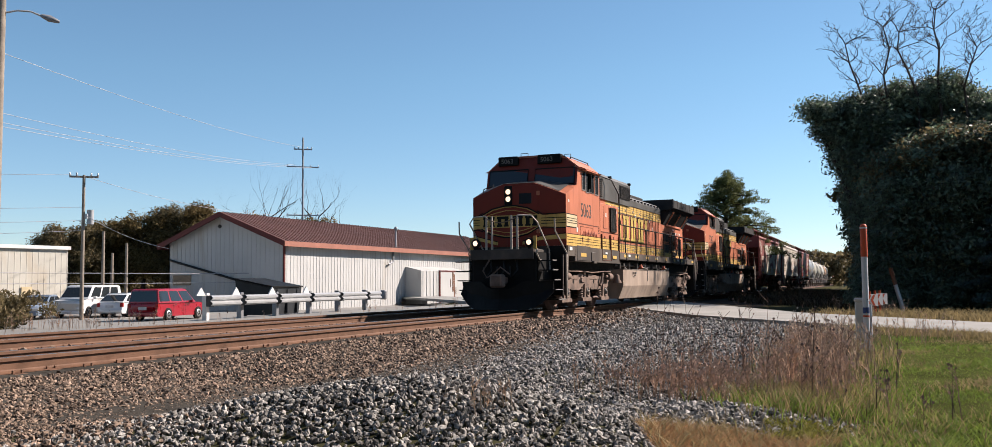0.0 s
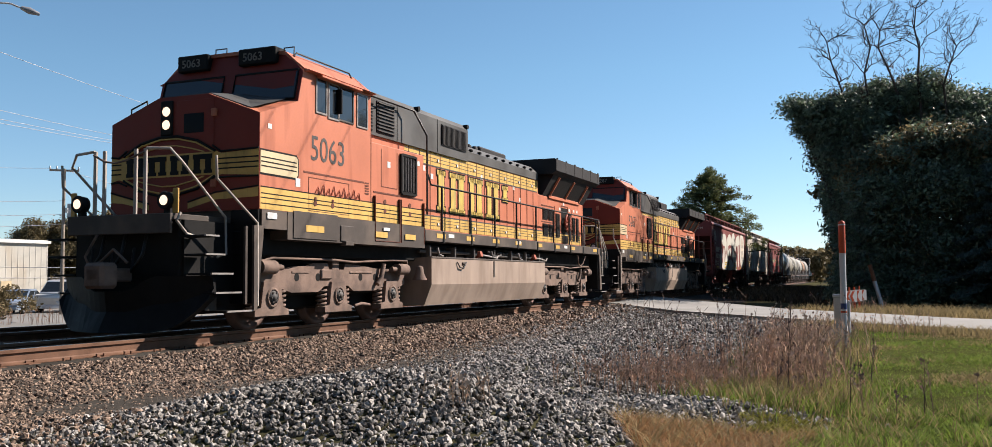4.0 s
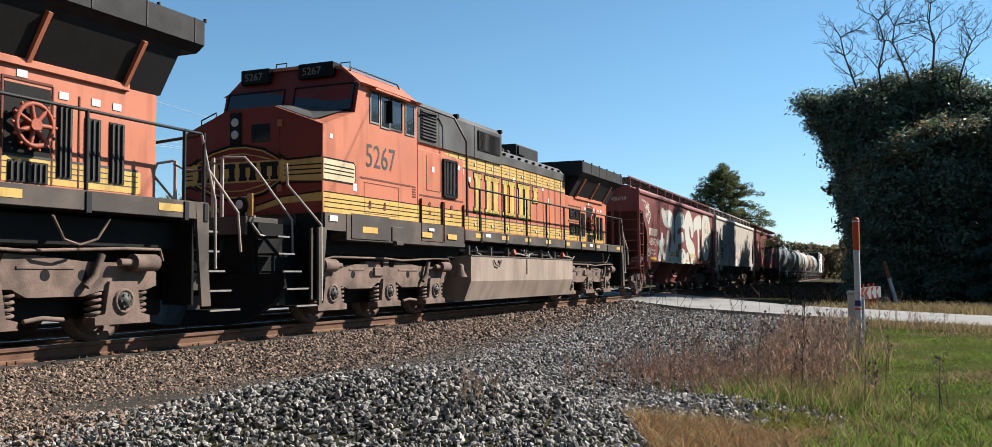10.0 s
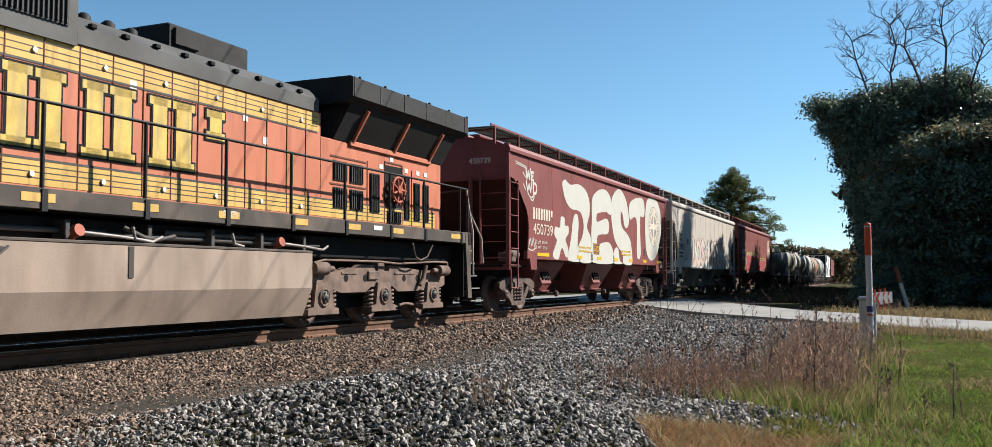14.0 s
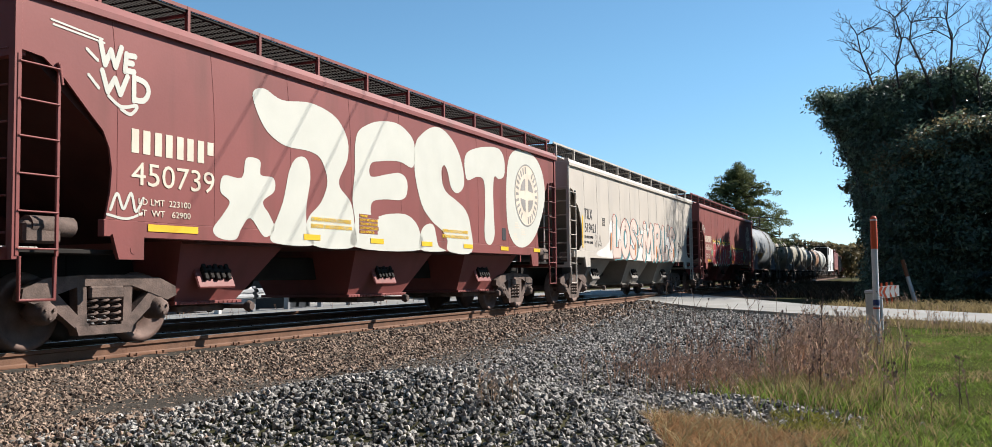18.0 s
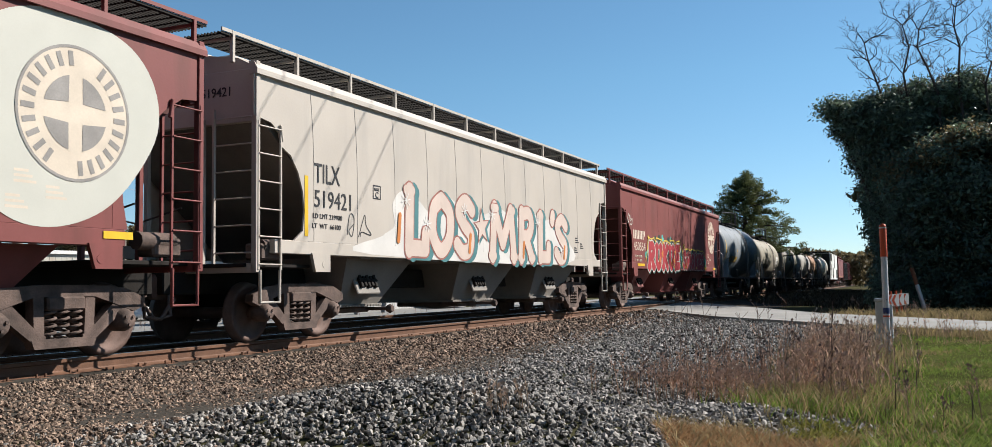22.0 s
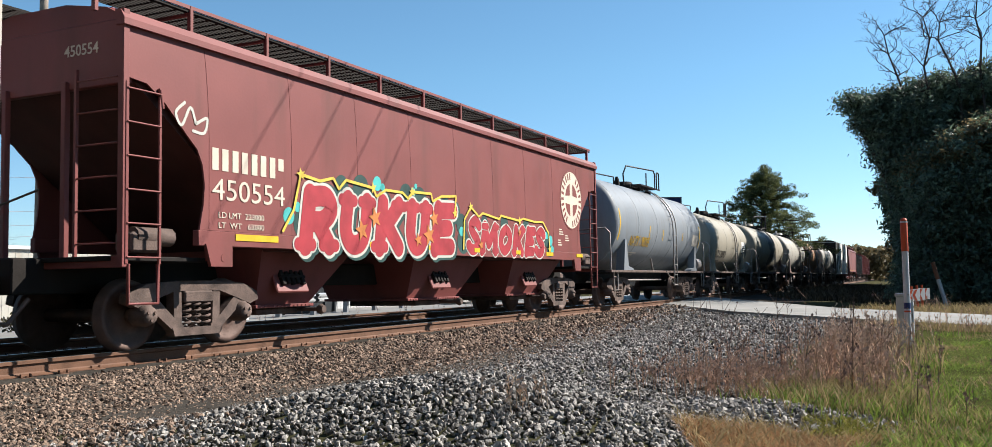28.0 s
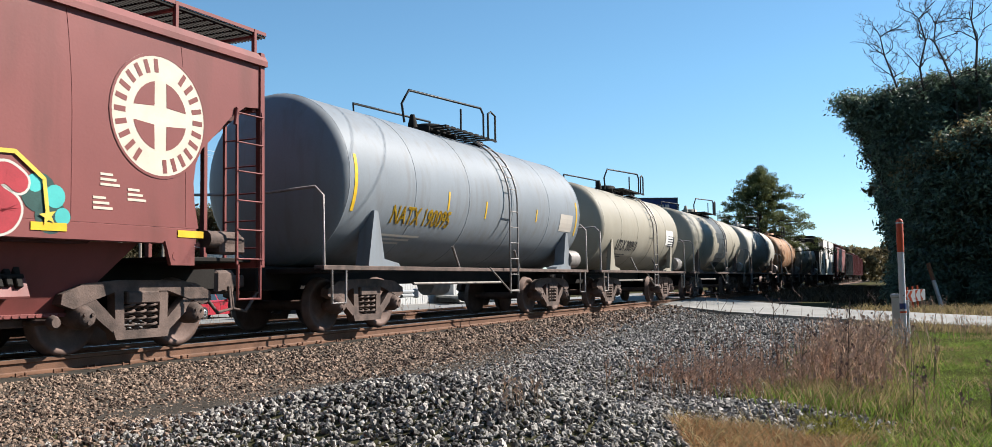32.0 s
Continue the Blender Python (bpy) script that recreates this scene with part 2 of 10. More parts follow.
def big_mesh(name, verts, faces, material, smooth=False):
    """A mesh straight from arrays: verts (n,3), faces (m,3) or (m,4)."""
    me = bpy.data.meshes.new(name)
    k = faces.shape[1]
    me.vertices.add(len(verts))
    me.vertices.foreach_set("co", np.asarray(verts, np.float32).ravel())
    me.loops.add(faces.size)
    me.loops.foreach_set("vertex_index", faces.astype(np.int32).ravel())
    me.polygons.add(len(faces))
    me.polygons.foreach_set("loop_start", np.arange(0, faces.size, k, dtype=np.int32))
    me.polygons.foreach_set("use_smooth", np.full(len(faces), smooth))
    me.update(calc_edges=True)
    me.materials.append(material)
    return me

# ---- plan ----
TRACK_Y, BEND = 10.33, 0.00018          # centre of the track where x = 0; its gentle curve
GAUGE = 1.435


def track_y(x):
    return TRACK_Y + 0.5 * BEND * x * x


def ground_z(x, y):
    """Height of the ground: ballast shoulder by the track, a low strip beside it, a heap of spare stone, grass."""
    d = track_y(x) - y                   # distance to the near side of the track's centre line
    z = -0.32
    if d > 0:
        if d < 1.5:
            z = -0.2
        elif d < 3.4:
            z = -0.2 - 0.16 * (d - 1.5) / 1.9
        else:
            z = -0.36 - 0.07 * min(1.0, (d - 3.4) / 4)
    else:
        z = -0.22 if d > -5.5 else max(-0.38, -0.22 - 0.12 * (-5.5 - d))
        z -= 0.74 * min(1.0, max(0.0, (-d - 13.0) / 8.0))
    # heap of loose stone in front of the camera
    u, v = (x - 6.2) * 0.9 + (y - 3.1) * 0.43, -(x - 6.2) * 0.43 + (y - 3.1) * 0.9
    z += 0.52 * math.exp(-(u / 1.1) ** 2 - (v / (2.3 if v > 0 else 1.4)) ** 2)
    u, v = (x - 8.3) * 0.98 + (y - 1.5) * 0.17, -(x - 8.3) * 0.17 + (y - 1.5) * 0.98
    z += 0.13 * math.exp(-(u / 0.4) ** 2 - (v / 0.75) ** 2)      # its low tail
    u, v = x - 13.5, y - 4.2
    z += 0.10 * math.exp(-(u / 6.0) ** 2 - (v / 1.3) ** 2)
    return z


M_EARTH = mat("earth_and_grass", (0.06, 0.057, 0.03), 0.95, var=0.35, scale=0.15, fine=9, bump=0.4, spec=0.0)
M_BALLAST = mat("ballast_bed", (0.056, 0.0503, 0.0437), 0.95, var=0.35, scale=1.2, fine=26, bump=1.0, spec=0.0)
M_ROAD = mat("worn_asphalt", (0.25312, 0.24752, 0.23072), 0.9, var=0.15, scale=0.7, fine=40, bump=0.3)
M_LOT = mat("pale_lot_asphalt", (0.198, 0.1914, 0.1782), 0.9, var=0.12, scale=0.4, fine=30, bump=0.2)
M_RAIL = mat("rusty_rail_steel", (0.128, 0.0638, 0.0375), 0.7, 0.0, var=0.2, scale=5, fine=70, bump=0.2)
M_RAILTOP = mat("polished_rail_head", (0.262, 0.255, 0.247), 0.3, 0.9, var=0.1, scale=5, fine=70, bump=0.02)
M_TIE = mat("weathered_tie_wood", (0.0413, 0.0338, 0.0285), 0.9, var=0.35, scale=6, fine=50, bump=0.6, rnd=0.3)

# ---- ground ----
def build_ground():
    xs = sorted(set([-400, -200, -100, -50, -25, -12] + [round(-6 + 0.35 * i, 2) for i in range(110)] + list(range(33, 80, 3)) + [90, 110, 140, 180, 240, 320, 450, 700, 1200, 2500]))
    ys = sorted(set([-2500, -1000, -400, -150, -80, -40, -20, -12] + [round(-8 + 0.35 * i, 2) for i in range(62)] + list(range(14, 60, 3)) + [70, 90, 120, 180, 300, 600, 1200, 2500]))
    v = np.array([(x, y, ground_z(x, y) if x < 60 and y < 60 else ((-0.4 if y < 30 else -1.12) if abs(y - track_y(min(x, 400))) > 4 else -0.22)) for x in xs for y in ys])
    n = len(ys)
    f = np.array([(i * n + j, (i + 1) * n + j, (i + 1) * n + j + 1, i * n + j + 1) for i in range(len(xs) - 1) for j in range(n - 1)])
    ob = new("ground", big_mesh("ground", v, f, M_EARTH, True))
    tagged(ob, "level ground of dry grass and bare earth", "ground", kind="structure")


build_ground()


def strip(name, y_in, y_out, x0, x1, dz, material, label, step=1.5):
    """A sheet along the track between two offsets from its centre."""
    xs = np.arange(x0, x1 + step, step)
    k = max(2, int(abs(y_out - y_in) / 0.35) + 1)
    offs = np.linspace(y_in, y_out, k)
    v = np.array([(x, track_y(x) + o, ground_z(x, track_y(x) + o) + dz) for x in xs for o in offs])
    f = np.array([(i * k + j, (i + 1) * k + j, (i + 1) * k + j + 1, i * k + j + 1) for i in range(len(xs) - 1) for j in range(k - 1)])
    return tagged(new(name, big_mesh(name, v, f, material, True)), label, name.replace("_", " "), kind="structure")


strip("ballast_bed", -4.6, 6.3, -30, 330, 0.012, M_BALLAST, "grey and brown crushed stone bed along the track")


def rail_profile():
    return [(-0.075, -0.185), (0.075, -0.185), (0.075, -0.172), (0.02, -0.155), (0.009, -0.14), (0.009, -0.055), (0.037, -0.042), (0.037, -0.006), (0.03, 0), (-0.03, 0), (-0.037, -0.006), (-0.037, -0.042), (-0.009, -0.055), (-0.009, -0.14), (-0.02, -0.155), (-0.075, -0.172)]


def build_track(shift, drop, cant, near, label):
    """Two rails on ties; the rails of the curved line lean a little to its inside."""
    track = thing("track", label, "railway track", kind="structure", at=pose(0, shift, 0))
    for side in (-1, 1):
        s = Shape()
        off = side * (GAUGE / 2 + 0.037)
        low = drop - cant * (side > 0)
        xs = [-40 + 4 * i for i in range(95)]
        s.loft([[(x, track_y(x) + off + p[0], p[1] + low) for p in rail_profile()] for x in xs])
        rail = part("rail", s, M_RAIL, track, "long rusty steel rail")
        t = Shape()
        t.loft([[(x, track_y(x) + off + p[0], p[1] + low) for p in ((-0.024, 0.0005), (0.024, 0.0005), (0.024, 0.003), (-0.024, 0.003))] for x in xs])
        part("running_surface", t, M_RAILTOP, rail, "polished steel running surface")
    tie = Shape().box(-0.11, -1.28, -0.40, 0.11, 1.28, -0.205, 0.012)
    tie_me = tie.mesh("tie", M_TIE)
    pl = Shape()
    for side in (-1, 1):
        o = side * (GAUGE / 2 + 0.037)
        pl.box(-0.09, o - 0.17, -0.206, 0.09, o + 0.17, -0.187, 0.004)
        for a in (-0.06, 0.06):
            for b in (-0.095, 0.095):
                pl.box(a - 0.012, o + b - 0.012, -0.2, a + 0.012, o + b + 0.012, -0.145, 0.003)
    pl_me = pl.mesh("tie_plate", M_RAIL)
    rest = Shape()
    for i in range(640):
        x = -38 + i * 0.52
        j = random.uniform(-0.03, 0.03)
        m = pose(x + j, track_y(x) + random.uniform(-0.04, 0.04), drop - cant * 0.5 + random.uniform(-0.01, 0.004), -math.degrees(cant / 1.5), 0, random.uniform(-1.2, 1.2))
        if -2 < x < near:
            tob = part("tie", tie_me, M_TIE, track, at=m)
            part("tie_plate", pl_me, M_RAIL, tob)
        else:
            rest.box(-0.11, -1.28, -0.40, 0.11, 1.28, -0.205, 0, m)
    tagged(part("distant_ties", rest, M_TIE, track), kind="stuff")


build_track(0.0, 0.0, 0.04, 75, "railway track of rusty rails on dark wooden ties")
build_track(3.85, -0.035, 0.0, 45, "second railway track of rusty rails behind the first")


M_LAWN = mat("thin_lawn", (0.05, 0.056, 0.017), 0.95, var=0.35, scale=0.9, fine=30, bump=0.6, spec=0.0)


def build_lawn():
    xs, ys = np.arange(4.5, 24.6, 0.4), np.arange(-14, 1.3, 0.4)
    v = np.array([(x, min(y, (0.6 if x < 9 else 0.9) + 0.2 * math.sin(x)), ground_z(x, y) + 0.012) for x in xs for y in ys])
    n = len(ys)
    f = np.array([(i * n + j, (i + 1) * n + j, (i + 1) * n + j + 1, i * n + j + 1) for i in range(len(xs) - 1) for j in range(n - 1) if not (xs[i] > 17.5 - ys[j] * 1.0 + 3 and ys[j] < -3)])
    tagged(new("lawn", big_mesh("lawn", v, f, M_LAWN, True)), "thin green and straw lawn beside the track", "lawn", kind="structure")


build_lawn()

# ---- rolling stock: materials ----
M_ORANGE = mat("faded_orange_paint", (0.45, 0.155, 0.088), 0.5, var=0.10, scale=0.9, fine=35, bump=0.05, dirt=(0.225, 0.0675, 0.0375), dirt_amount=0.25, dirt_scale=1.2, streak=3.0)
# the orange paint again, darkened and reddened to put the front's shade into colour
M_SHADEFACE = mat("shaded_orange_paint", (0.1836, 0.024336, 0.013536), 0.5, var=0.12, scale=1.0, fine=35, bump=0.04)
M_YELLOW = mat("faded_yellow_paint", (0.54, 0.345, 0.1), 0.5, var=0.15, scale=2.5, fine=40, bump=0.05, dirt=(0.188, 0.128, 0.045), dirt_amount=0.2, dirt_scale=2.5, streak=4.0)
M_CREAM = mat("cream_paint", (0.54, 0.435, 0.27), 0.5, var=0.1, scale=2, bump=0.03)
M_DKGREY = mat("dark_grey_paint", (0.0562, 0.054, 0.0525), 0.6, var=0.2, scale=1.5, fine=40, bump=0.08, dirt=(0.0975, 0.0825, 0.0675), dirt_amount=0.4, dirt_scale=1.5, streak=2.0)
M_HOODGREY = mat("hood_grey_paint", (0.0825, 0.0825, 0.0788), 0.55, var=0.2, scale=1.2, fine=40, bump=0.06, dirt=(0.0375, 0.0338, 0.03), dirt_amount=0.5, dirt_scale=1.3)
M_SILL = mat("sill_grey_paint", (0.0638, 0.0525, 0.045), 0.65, var=0.2, scale=1.5, fine=40, bump=0.08, dirt=(0.128, 0.0975, 0.075), dirt_amount=0.4)
M_BLACK = mat("black_paint", (0.009, 0.009, 0.009), 0.6, var=0.25, scale=3, bump=0.05, spec=0.1)
M_PIPE = mat("black_handrail_paint", (0.015, 0.015, 0.015), 0.5, var=0.2, scale=3, bump=0.03)
M_SOOT = mat("sooty_radiator_black", (0.015, 0.015, 0.0158), 0.7, var=0.3, scale=2, bump=0.08)
M_TRUCK = mat("dusty_truck_steel", (0.18, 0.124, 0.0975), 0.85, var=0.25, scale=4, fine=60, bump=0.25, dirt=(0.045, 0.0338, 0.03), dirt_amount=0.45, dirt_scale=3)
M_TANKDUST = mat("dusty_fuel_tank", (0.3, 0.232, 0.184), 0.8, var=0.15, scale=1.2, fine=50, bump=0.08, dirt=(0.165, 0.12, 0.09), dirt_amount=0.45, dirt_scale=1.6, streak=1.6)
M_WHEEL = mat("rusty_wheel_steel", (0.128, 0.0825, 0.0675), 0.7, 0.2, var=0.25, scale=5, fine=50, bump=0.1)
M_TREAD = mat("bright_wheel_tread", (0.338, 0.323, 0.315), 0.35, 0.8, var=0.1, scale=8, bump=0.02)
M_DARKWIN = glass("tinted_cab_glass", (0.02, 0.025, 0.03))
M_BRAND = mat("brand_yellow", (0.555, 0.39, 0.0975), 0.5, var=0.2, scale=3, fine=40, bump=0.05, dirt=(0.262, 0.21, 0.12), dirt_amount=0.5, dirt_scale=2.5, streak=3.0)
M_WHITE = mat("white_paint", (0.585, 0.578, 0.555), 0.55, var=0.06, scale=2, bump=0.03)
M_STEP = mat("worn_step_edge", (0.225, 0.21, 0.195), 0.55, var=0.15, scale=6, bump=0.05)
M_LAMP = glow("lit_headlight", (1.0, 0.74, 0.5), 0.72)
# pale digits dimmed in colour for the shade on the boards
M_BOARD = mat("shade_dimmed_digits", (0.16, 0.15, 0.13), 0.6, var=0.1, scale=6, bump=0.02)
M_LENS = glass("clear_lamp_lens", (0.5, 0.5, 0.5))
M_STEELPIPE = mat("bare_handrail", (0.255, 0.232, 0.217), 0.5, 0.3, var=0.2, scale=6, bump=0.05)
M_LOUVRE = mat("louvre_black", (0.0135, 0.0128, 0.0128), 0.55, var=0.2, scale=6, bump=0.03)
M_FANRED = mat("blower_red", (0.338, 0.09, 0.0525), 0.6, var=0.2, scale=4, bump=0.05)


def wheel_shape(r, gauge=GAUGE, axle=0.09):
    s = Shape()
    for sg in (-1, 1):
        o = sg * (gauge / 2)
        # flange inside, tread outside
        s.turn("y", (0, 0, 0), [(o - sg * 0.035, r * 0.3), (o - sg * 0.03, r * 0.86), (o - sg * 0.03, r + 0.027), (o, r + 0.025), (o + sg * 0.01, r + 0.003), (o + sg * 0.105, r - 0.004), (o + sg * 0.11, r - 0.07), (o + sg * 0.065, r - 0.1), (o + sg * 0.05, r * 0.45), (o + sg * 0.1, r * 0.3), (o + sg * 0.1, axle)], 28)
    s.cyl((0, -gauge / 2 - 0.3, 0), (0, gauge / 2 + 0.3, 0), axle, 10)
    return s


SPIN = []          # wheelsets with their radius


def wheelset(parent, x, r, mesh):
    w = part("wheelset", mesh, M_WHEEL, parent, at=pose(x, 0, r))
    SPIN.append((w, r, x))
    return w


MESH_LOCOWHEEL = wheel_shape(0.52).mesh("wheelset", M_WHEEL)
MESH_CARWHEEL = wheel_shape(0.457).mesh("wheelset", M_WHEEL)


def spring(s, x, y, z0, z1, r, wire, turns):
    pts = [(x + r * math.cos(a), y + r * math.sin(a), z0 + (z1 - z0) * i / (turns * 8)) for i in range(turns * 8 + 1) for a in (2 * math.pi * i / 8,)]
    s.tube(pts, wire, 5)


def loco_truck(loco, axles, facing):
    """Three-axle truck with side frames, journal boxes, springs and brake cylinders."""
    xc = axles[1]
    truck = part("truck", loco_truck_bolster(axles), M_BLACK, loco, "black three-axle truck with dusty side frames")
    for sg in (-1, 1):
        y0, y1 = sorted((sg * 1.08, sg * 1.22))
        o = []
        a0, a2 = axles[0] - 0.55, axles[2] + 0.62
        top = [(a0, 0.86), (a0 + 0.35, 1.0), (axles[0] + 0.55, 1.0), (axles[0] + 0.8, 1.05), (xc - 0.9, 1.05), (xc - 0.75, 1.11), (xc - 0.3, 1.11), (xc - 0.25, 1.0), (xc + 0.25, 1.0), (xc + 0.3, 1.11), (xc + 0.75, 1.09), (axles[2] - 0.6, 1.03), (axles[2] + 0.1, 1.02), (a2, 0.9)]
        bot = [(a2, 0.72), (axles[2] + 0.42, 0.66), (axles[2] - 0.35, 0.66), (axles[2] - 0.6, 0.60), (xc + 0.6, 0.60), (xc + 0.4, 0.70), (xc - 0.4, 0.70), (xc - 0.6, 0.60), (axles[0] + 0.6, 0.60), (axles[0] + 0.35, 0.66), (axles[0] - 0.42, 0.66), (a0, 0.72)]
        s = Shape().prism(top + bot, "y", y0, y1)
        s.box(xc - 0.12, y0 + 0.02, 0.9, xc + 0.12, y1 + 0.03, 1.16, 0.01)
        s.box(xc - 0.55, min(sg * 1.2, sg * 1.26), 0.82, xc - 0.2, max(sg * 1.2, sg * 1.26), 1.0, 0.02)
        sf = part("side_frame", s, M_TRUCK, truck, "dust-covered cast steel side frame")
        # black discs on the casting stand in for the shade inside its holes
        for x in (xc - 0.62, xc + 0.85, axles[0] + 0.75, axles[2] - 0.62):
            part("casting_hole", Shape().cyl((x, sg * 1.2, 0.86), (x, sg * 1.224, 0.86), 0.07, 12), M_BLACK, sf, "black disc for the dark of a casting hole")
        for x0, x1 in ((axles[0] + 0.6, xc - 0.9), (xc + 0.45, axles[2] - 0.75)):
            part("cast_rib", Shape().box(x0, min(sg * 1.215, sg * 1.235), 0.93, x1, max(sg * 1.215, sg * 1.235), 0.97, 0.006), M_TRUCK, sf)
        for x in axles:
            j = Shape()
            oy = (sg * 1.06, sg * 1.27)
            j.prism([(x - 0.46, 0.235), (x + 0.46, 0.235), (x + 0.46, 0.33), (x + 0.3, 0.37), (x + 0.23, 0.78), (x - 0.23, 0.78), (x - 0.3, 0.37), (x - 0.46, 0.33)], "y", min(oy), max(oy))
            j.turn("y", (x, 0, 0.53), [(sg * 1.25, 0.165), (sg * 1.30, 0.16), (sg * 1.30, 0.13), (sg * 1.28, 0.12)], 16)
            box = part("journal_box", j, M_TRUCK, truck)
            c = Shape().turn("y", (x, 0, 0.53), [(sg * 1.281, 0.118), (sg * 1.31, 0.1), (sg * 1.325, 0.05), (sg * 1.34, 0.04), (sg * 1.34, 0.005)], 12)
            for k in range(6):
                a = k * math.pi / 3
                c.cyl((x + 0.085 * math.cos(a), sg * 1.3, 0.53 + 0.085 * math.sin(a)), (x + 0.085 * math.cos(a), sg * 1.33, 0.53 + 0.085 * math.sin(a)), 0.017, 6)
            part("axle_cap", c, M_DKGREY, box, "dark bolted axle cap")
            for dx in (-0.38, 0.38):
                sp = Shape()
                spring(sp, x + dx, sg * 1.14, 0.33, 0.64, 0.085, 0.024, 4)
                part("spring", sp, M_TRUCK, truck)
        for x, d in ((axles[0] - 0.25, 1), (axles[2] + 0.28, -1)):
            b = Shape()
            b.cyl((x - 0.2, sg * 1.33, 1.02), (x + 0.2, sg * 1.33, 1.02), 0.115, 12)
            b.cyl((x + 0.2 * d, sg * 1.33, 1.02), (x + 0.42 * d, sg * 1.33, 1.02), 0.05, 8)
            part("brake_cylinder", b, M_TRUCK, truck)
        p = Shape()
        p.tube([(a0 + 0.1, sg * 1.3, 1.1), (a0 + 0.5, sg * 1.3, 1.17), (xc - 0.2, sg * 1.3, 1.17), (xc + 0.5, sg * 1.28, 1.14), (axles[2], sg * 1.28, 1.2), (a2, sg * 1.28, 1.2), (a2 + 0.05, sg * 1.28, 1.05)], 0.022)
        p.tube([(axles[2] - 0.4, sg * 1.3, 1.12), (axles[2] - 0.5, sg * 1.3, 0.85), (axles[2] - 0.62, sg * 1.28, 0.72)], 0.05, 8)
        p.tube([(axles[1] + 0.5, sg * 1.3, 0.33), (axles[1] + 0.75, sg * 1.3, 0.36), (axles[1] + 1.05, sg * 1.3, 0.33)], 0.03)
        part("brake_rigging", p, M_TRUCK, truck)
    for x in axles:
        wheelset(truck, x, 0.52, MESH_LOCOWHEEL)


def loco_truck_bolster(axles):
    s = Shape().box(axles[0] - 0.4, -1.0, 0.55, axles[2] + 0.4, 1.0, 0.95, 0.05)
    for x in axles:
        s.box(x - 0.3, -0.6, 0.3, x + 0.3, 0.6, 0.8, 0.05)
    return s


def slab(s, x0, x1, z0, z1, y, t=0.006):
    """A thin plate on the near side of a vehicle, its outer face at y."""
    return s.box(x0, y, z0, x1, y + t, z1)


def brand_blocks(parent, x0, x1, z0, z1, y):
    """The operator's emblem on the hood, drawn as a row of plain yellow bars with broad feet and dark edges."""
    w = (x1 - x0) / 4
    for i in range(4):
        a, b = x0 + i * w + 0.08, x0 + (i + 1) * w - 0.1
        for k, (p, q, lo) in enumerate(((a, a + 0.30, z0), (b - 0.26, b, z0 + (0.0, 0.0, 0.0, 0.55)[i] * (z1 - z0)))):
            rim, ins = Shape(), Shape()
            for u0, u1, v0, v1 in ((p, q, lo, z1), (p - 0.07, q + 0.07, lo, lo + 0.11), (p - 0.07, q + 0.07, z1 - 0.11, z1)):
                rim.box(u0 - 0.03, y - 0.004, v0 - 0.03, u1 + 0.03, y + 0.004, v1 + 0.03)
                ins.box(u0, y - 0.008, v0, u1, y + 0.002, v1)
            r = part("emblem_edge", rim, M_BLACK, parent, "black edge of a yellow emblem bar")
            part("emblem_bar", ins, M_BRAND, r, "faded yellow emblem bar")


def louvre(parent, x0, x1, z0, z1, y, name="louvre", vertical=True, depth=0.03):
    s = Shape()
    s.box(x0, y - 0.004, z0, x1, y + 0.02, z1)
    g = part(name, s, M_LOUVRE, parent, "black louvred grille")
    f = Shape()
    n = max(3, int(((x1 - x0) if vertical else (z1 - z0)) / 0.07))
    for i in range(n):
        if vertical:
            a = x0 + (x1 - x0) * (i + 0.3) / n
            f.box(a, y - 0.03, z0 + 0.02, a + 0.018, y, z1 - 0.02)
        else:
            a = z0 + (z1 - z0) * (i + 0.3) / n
            f.box(x0 + 0.02, y - 0.03, a, x1 - 0.02, y, a + 0.022)
    part("slats", f, M_DKGREY, g)
    return g


M_RAILPAINT = mat("pale_handrail_paint", (0.375, 0.33, 0.285), 0.5, var=0.15, scale=6, bump=0.03)
# handrails of the end steps, as (x, half width, z)
HANDRAILS = (
    ((0.72, 1.5, 2.64), (0.74, 1.5, 2.3), (1.66, 1.53, 1.7), (1.68, 1.53, 0.42)),
    ((0.4, 0.5, 2.76), (0.44, 0.9, 2.74), (0.5, 1.05, 2.56), (1.5, 1.05, 1.79), (1.53, 1.05, 1.22), (1.3, 1.05, 1.17)),
)
REAR_HANDRAILS = (
    ((21.03, 1.5, 2.84), (21.18, 1.5, 2.36), (21.29, 1.53, 1.92), (21.31, 1.53, 0.94)),
    ((21.16, 1.5, 2.36), (21.83, 1.5, 1.78), (21.9, 1.5, 1.2)),
)
# treads of the end steps, as (z, x0, x1)
STEPS = ((0.36, 0.98, 1.6), (0.64, 0.72, 1.31), (0.92, 0.62, 1.11), (1.2, 0.5, 0.92), (1.47, 0.48, 0.78))
REAR_STEPS = ((0.36, 21.22, 21.87), (0.64, 21.17, 21.67), (0.92, 21.15, 21.53), (1.2, 21.15, 21.4), (1.48, 21.15, 21.36))


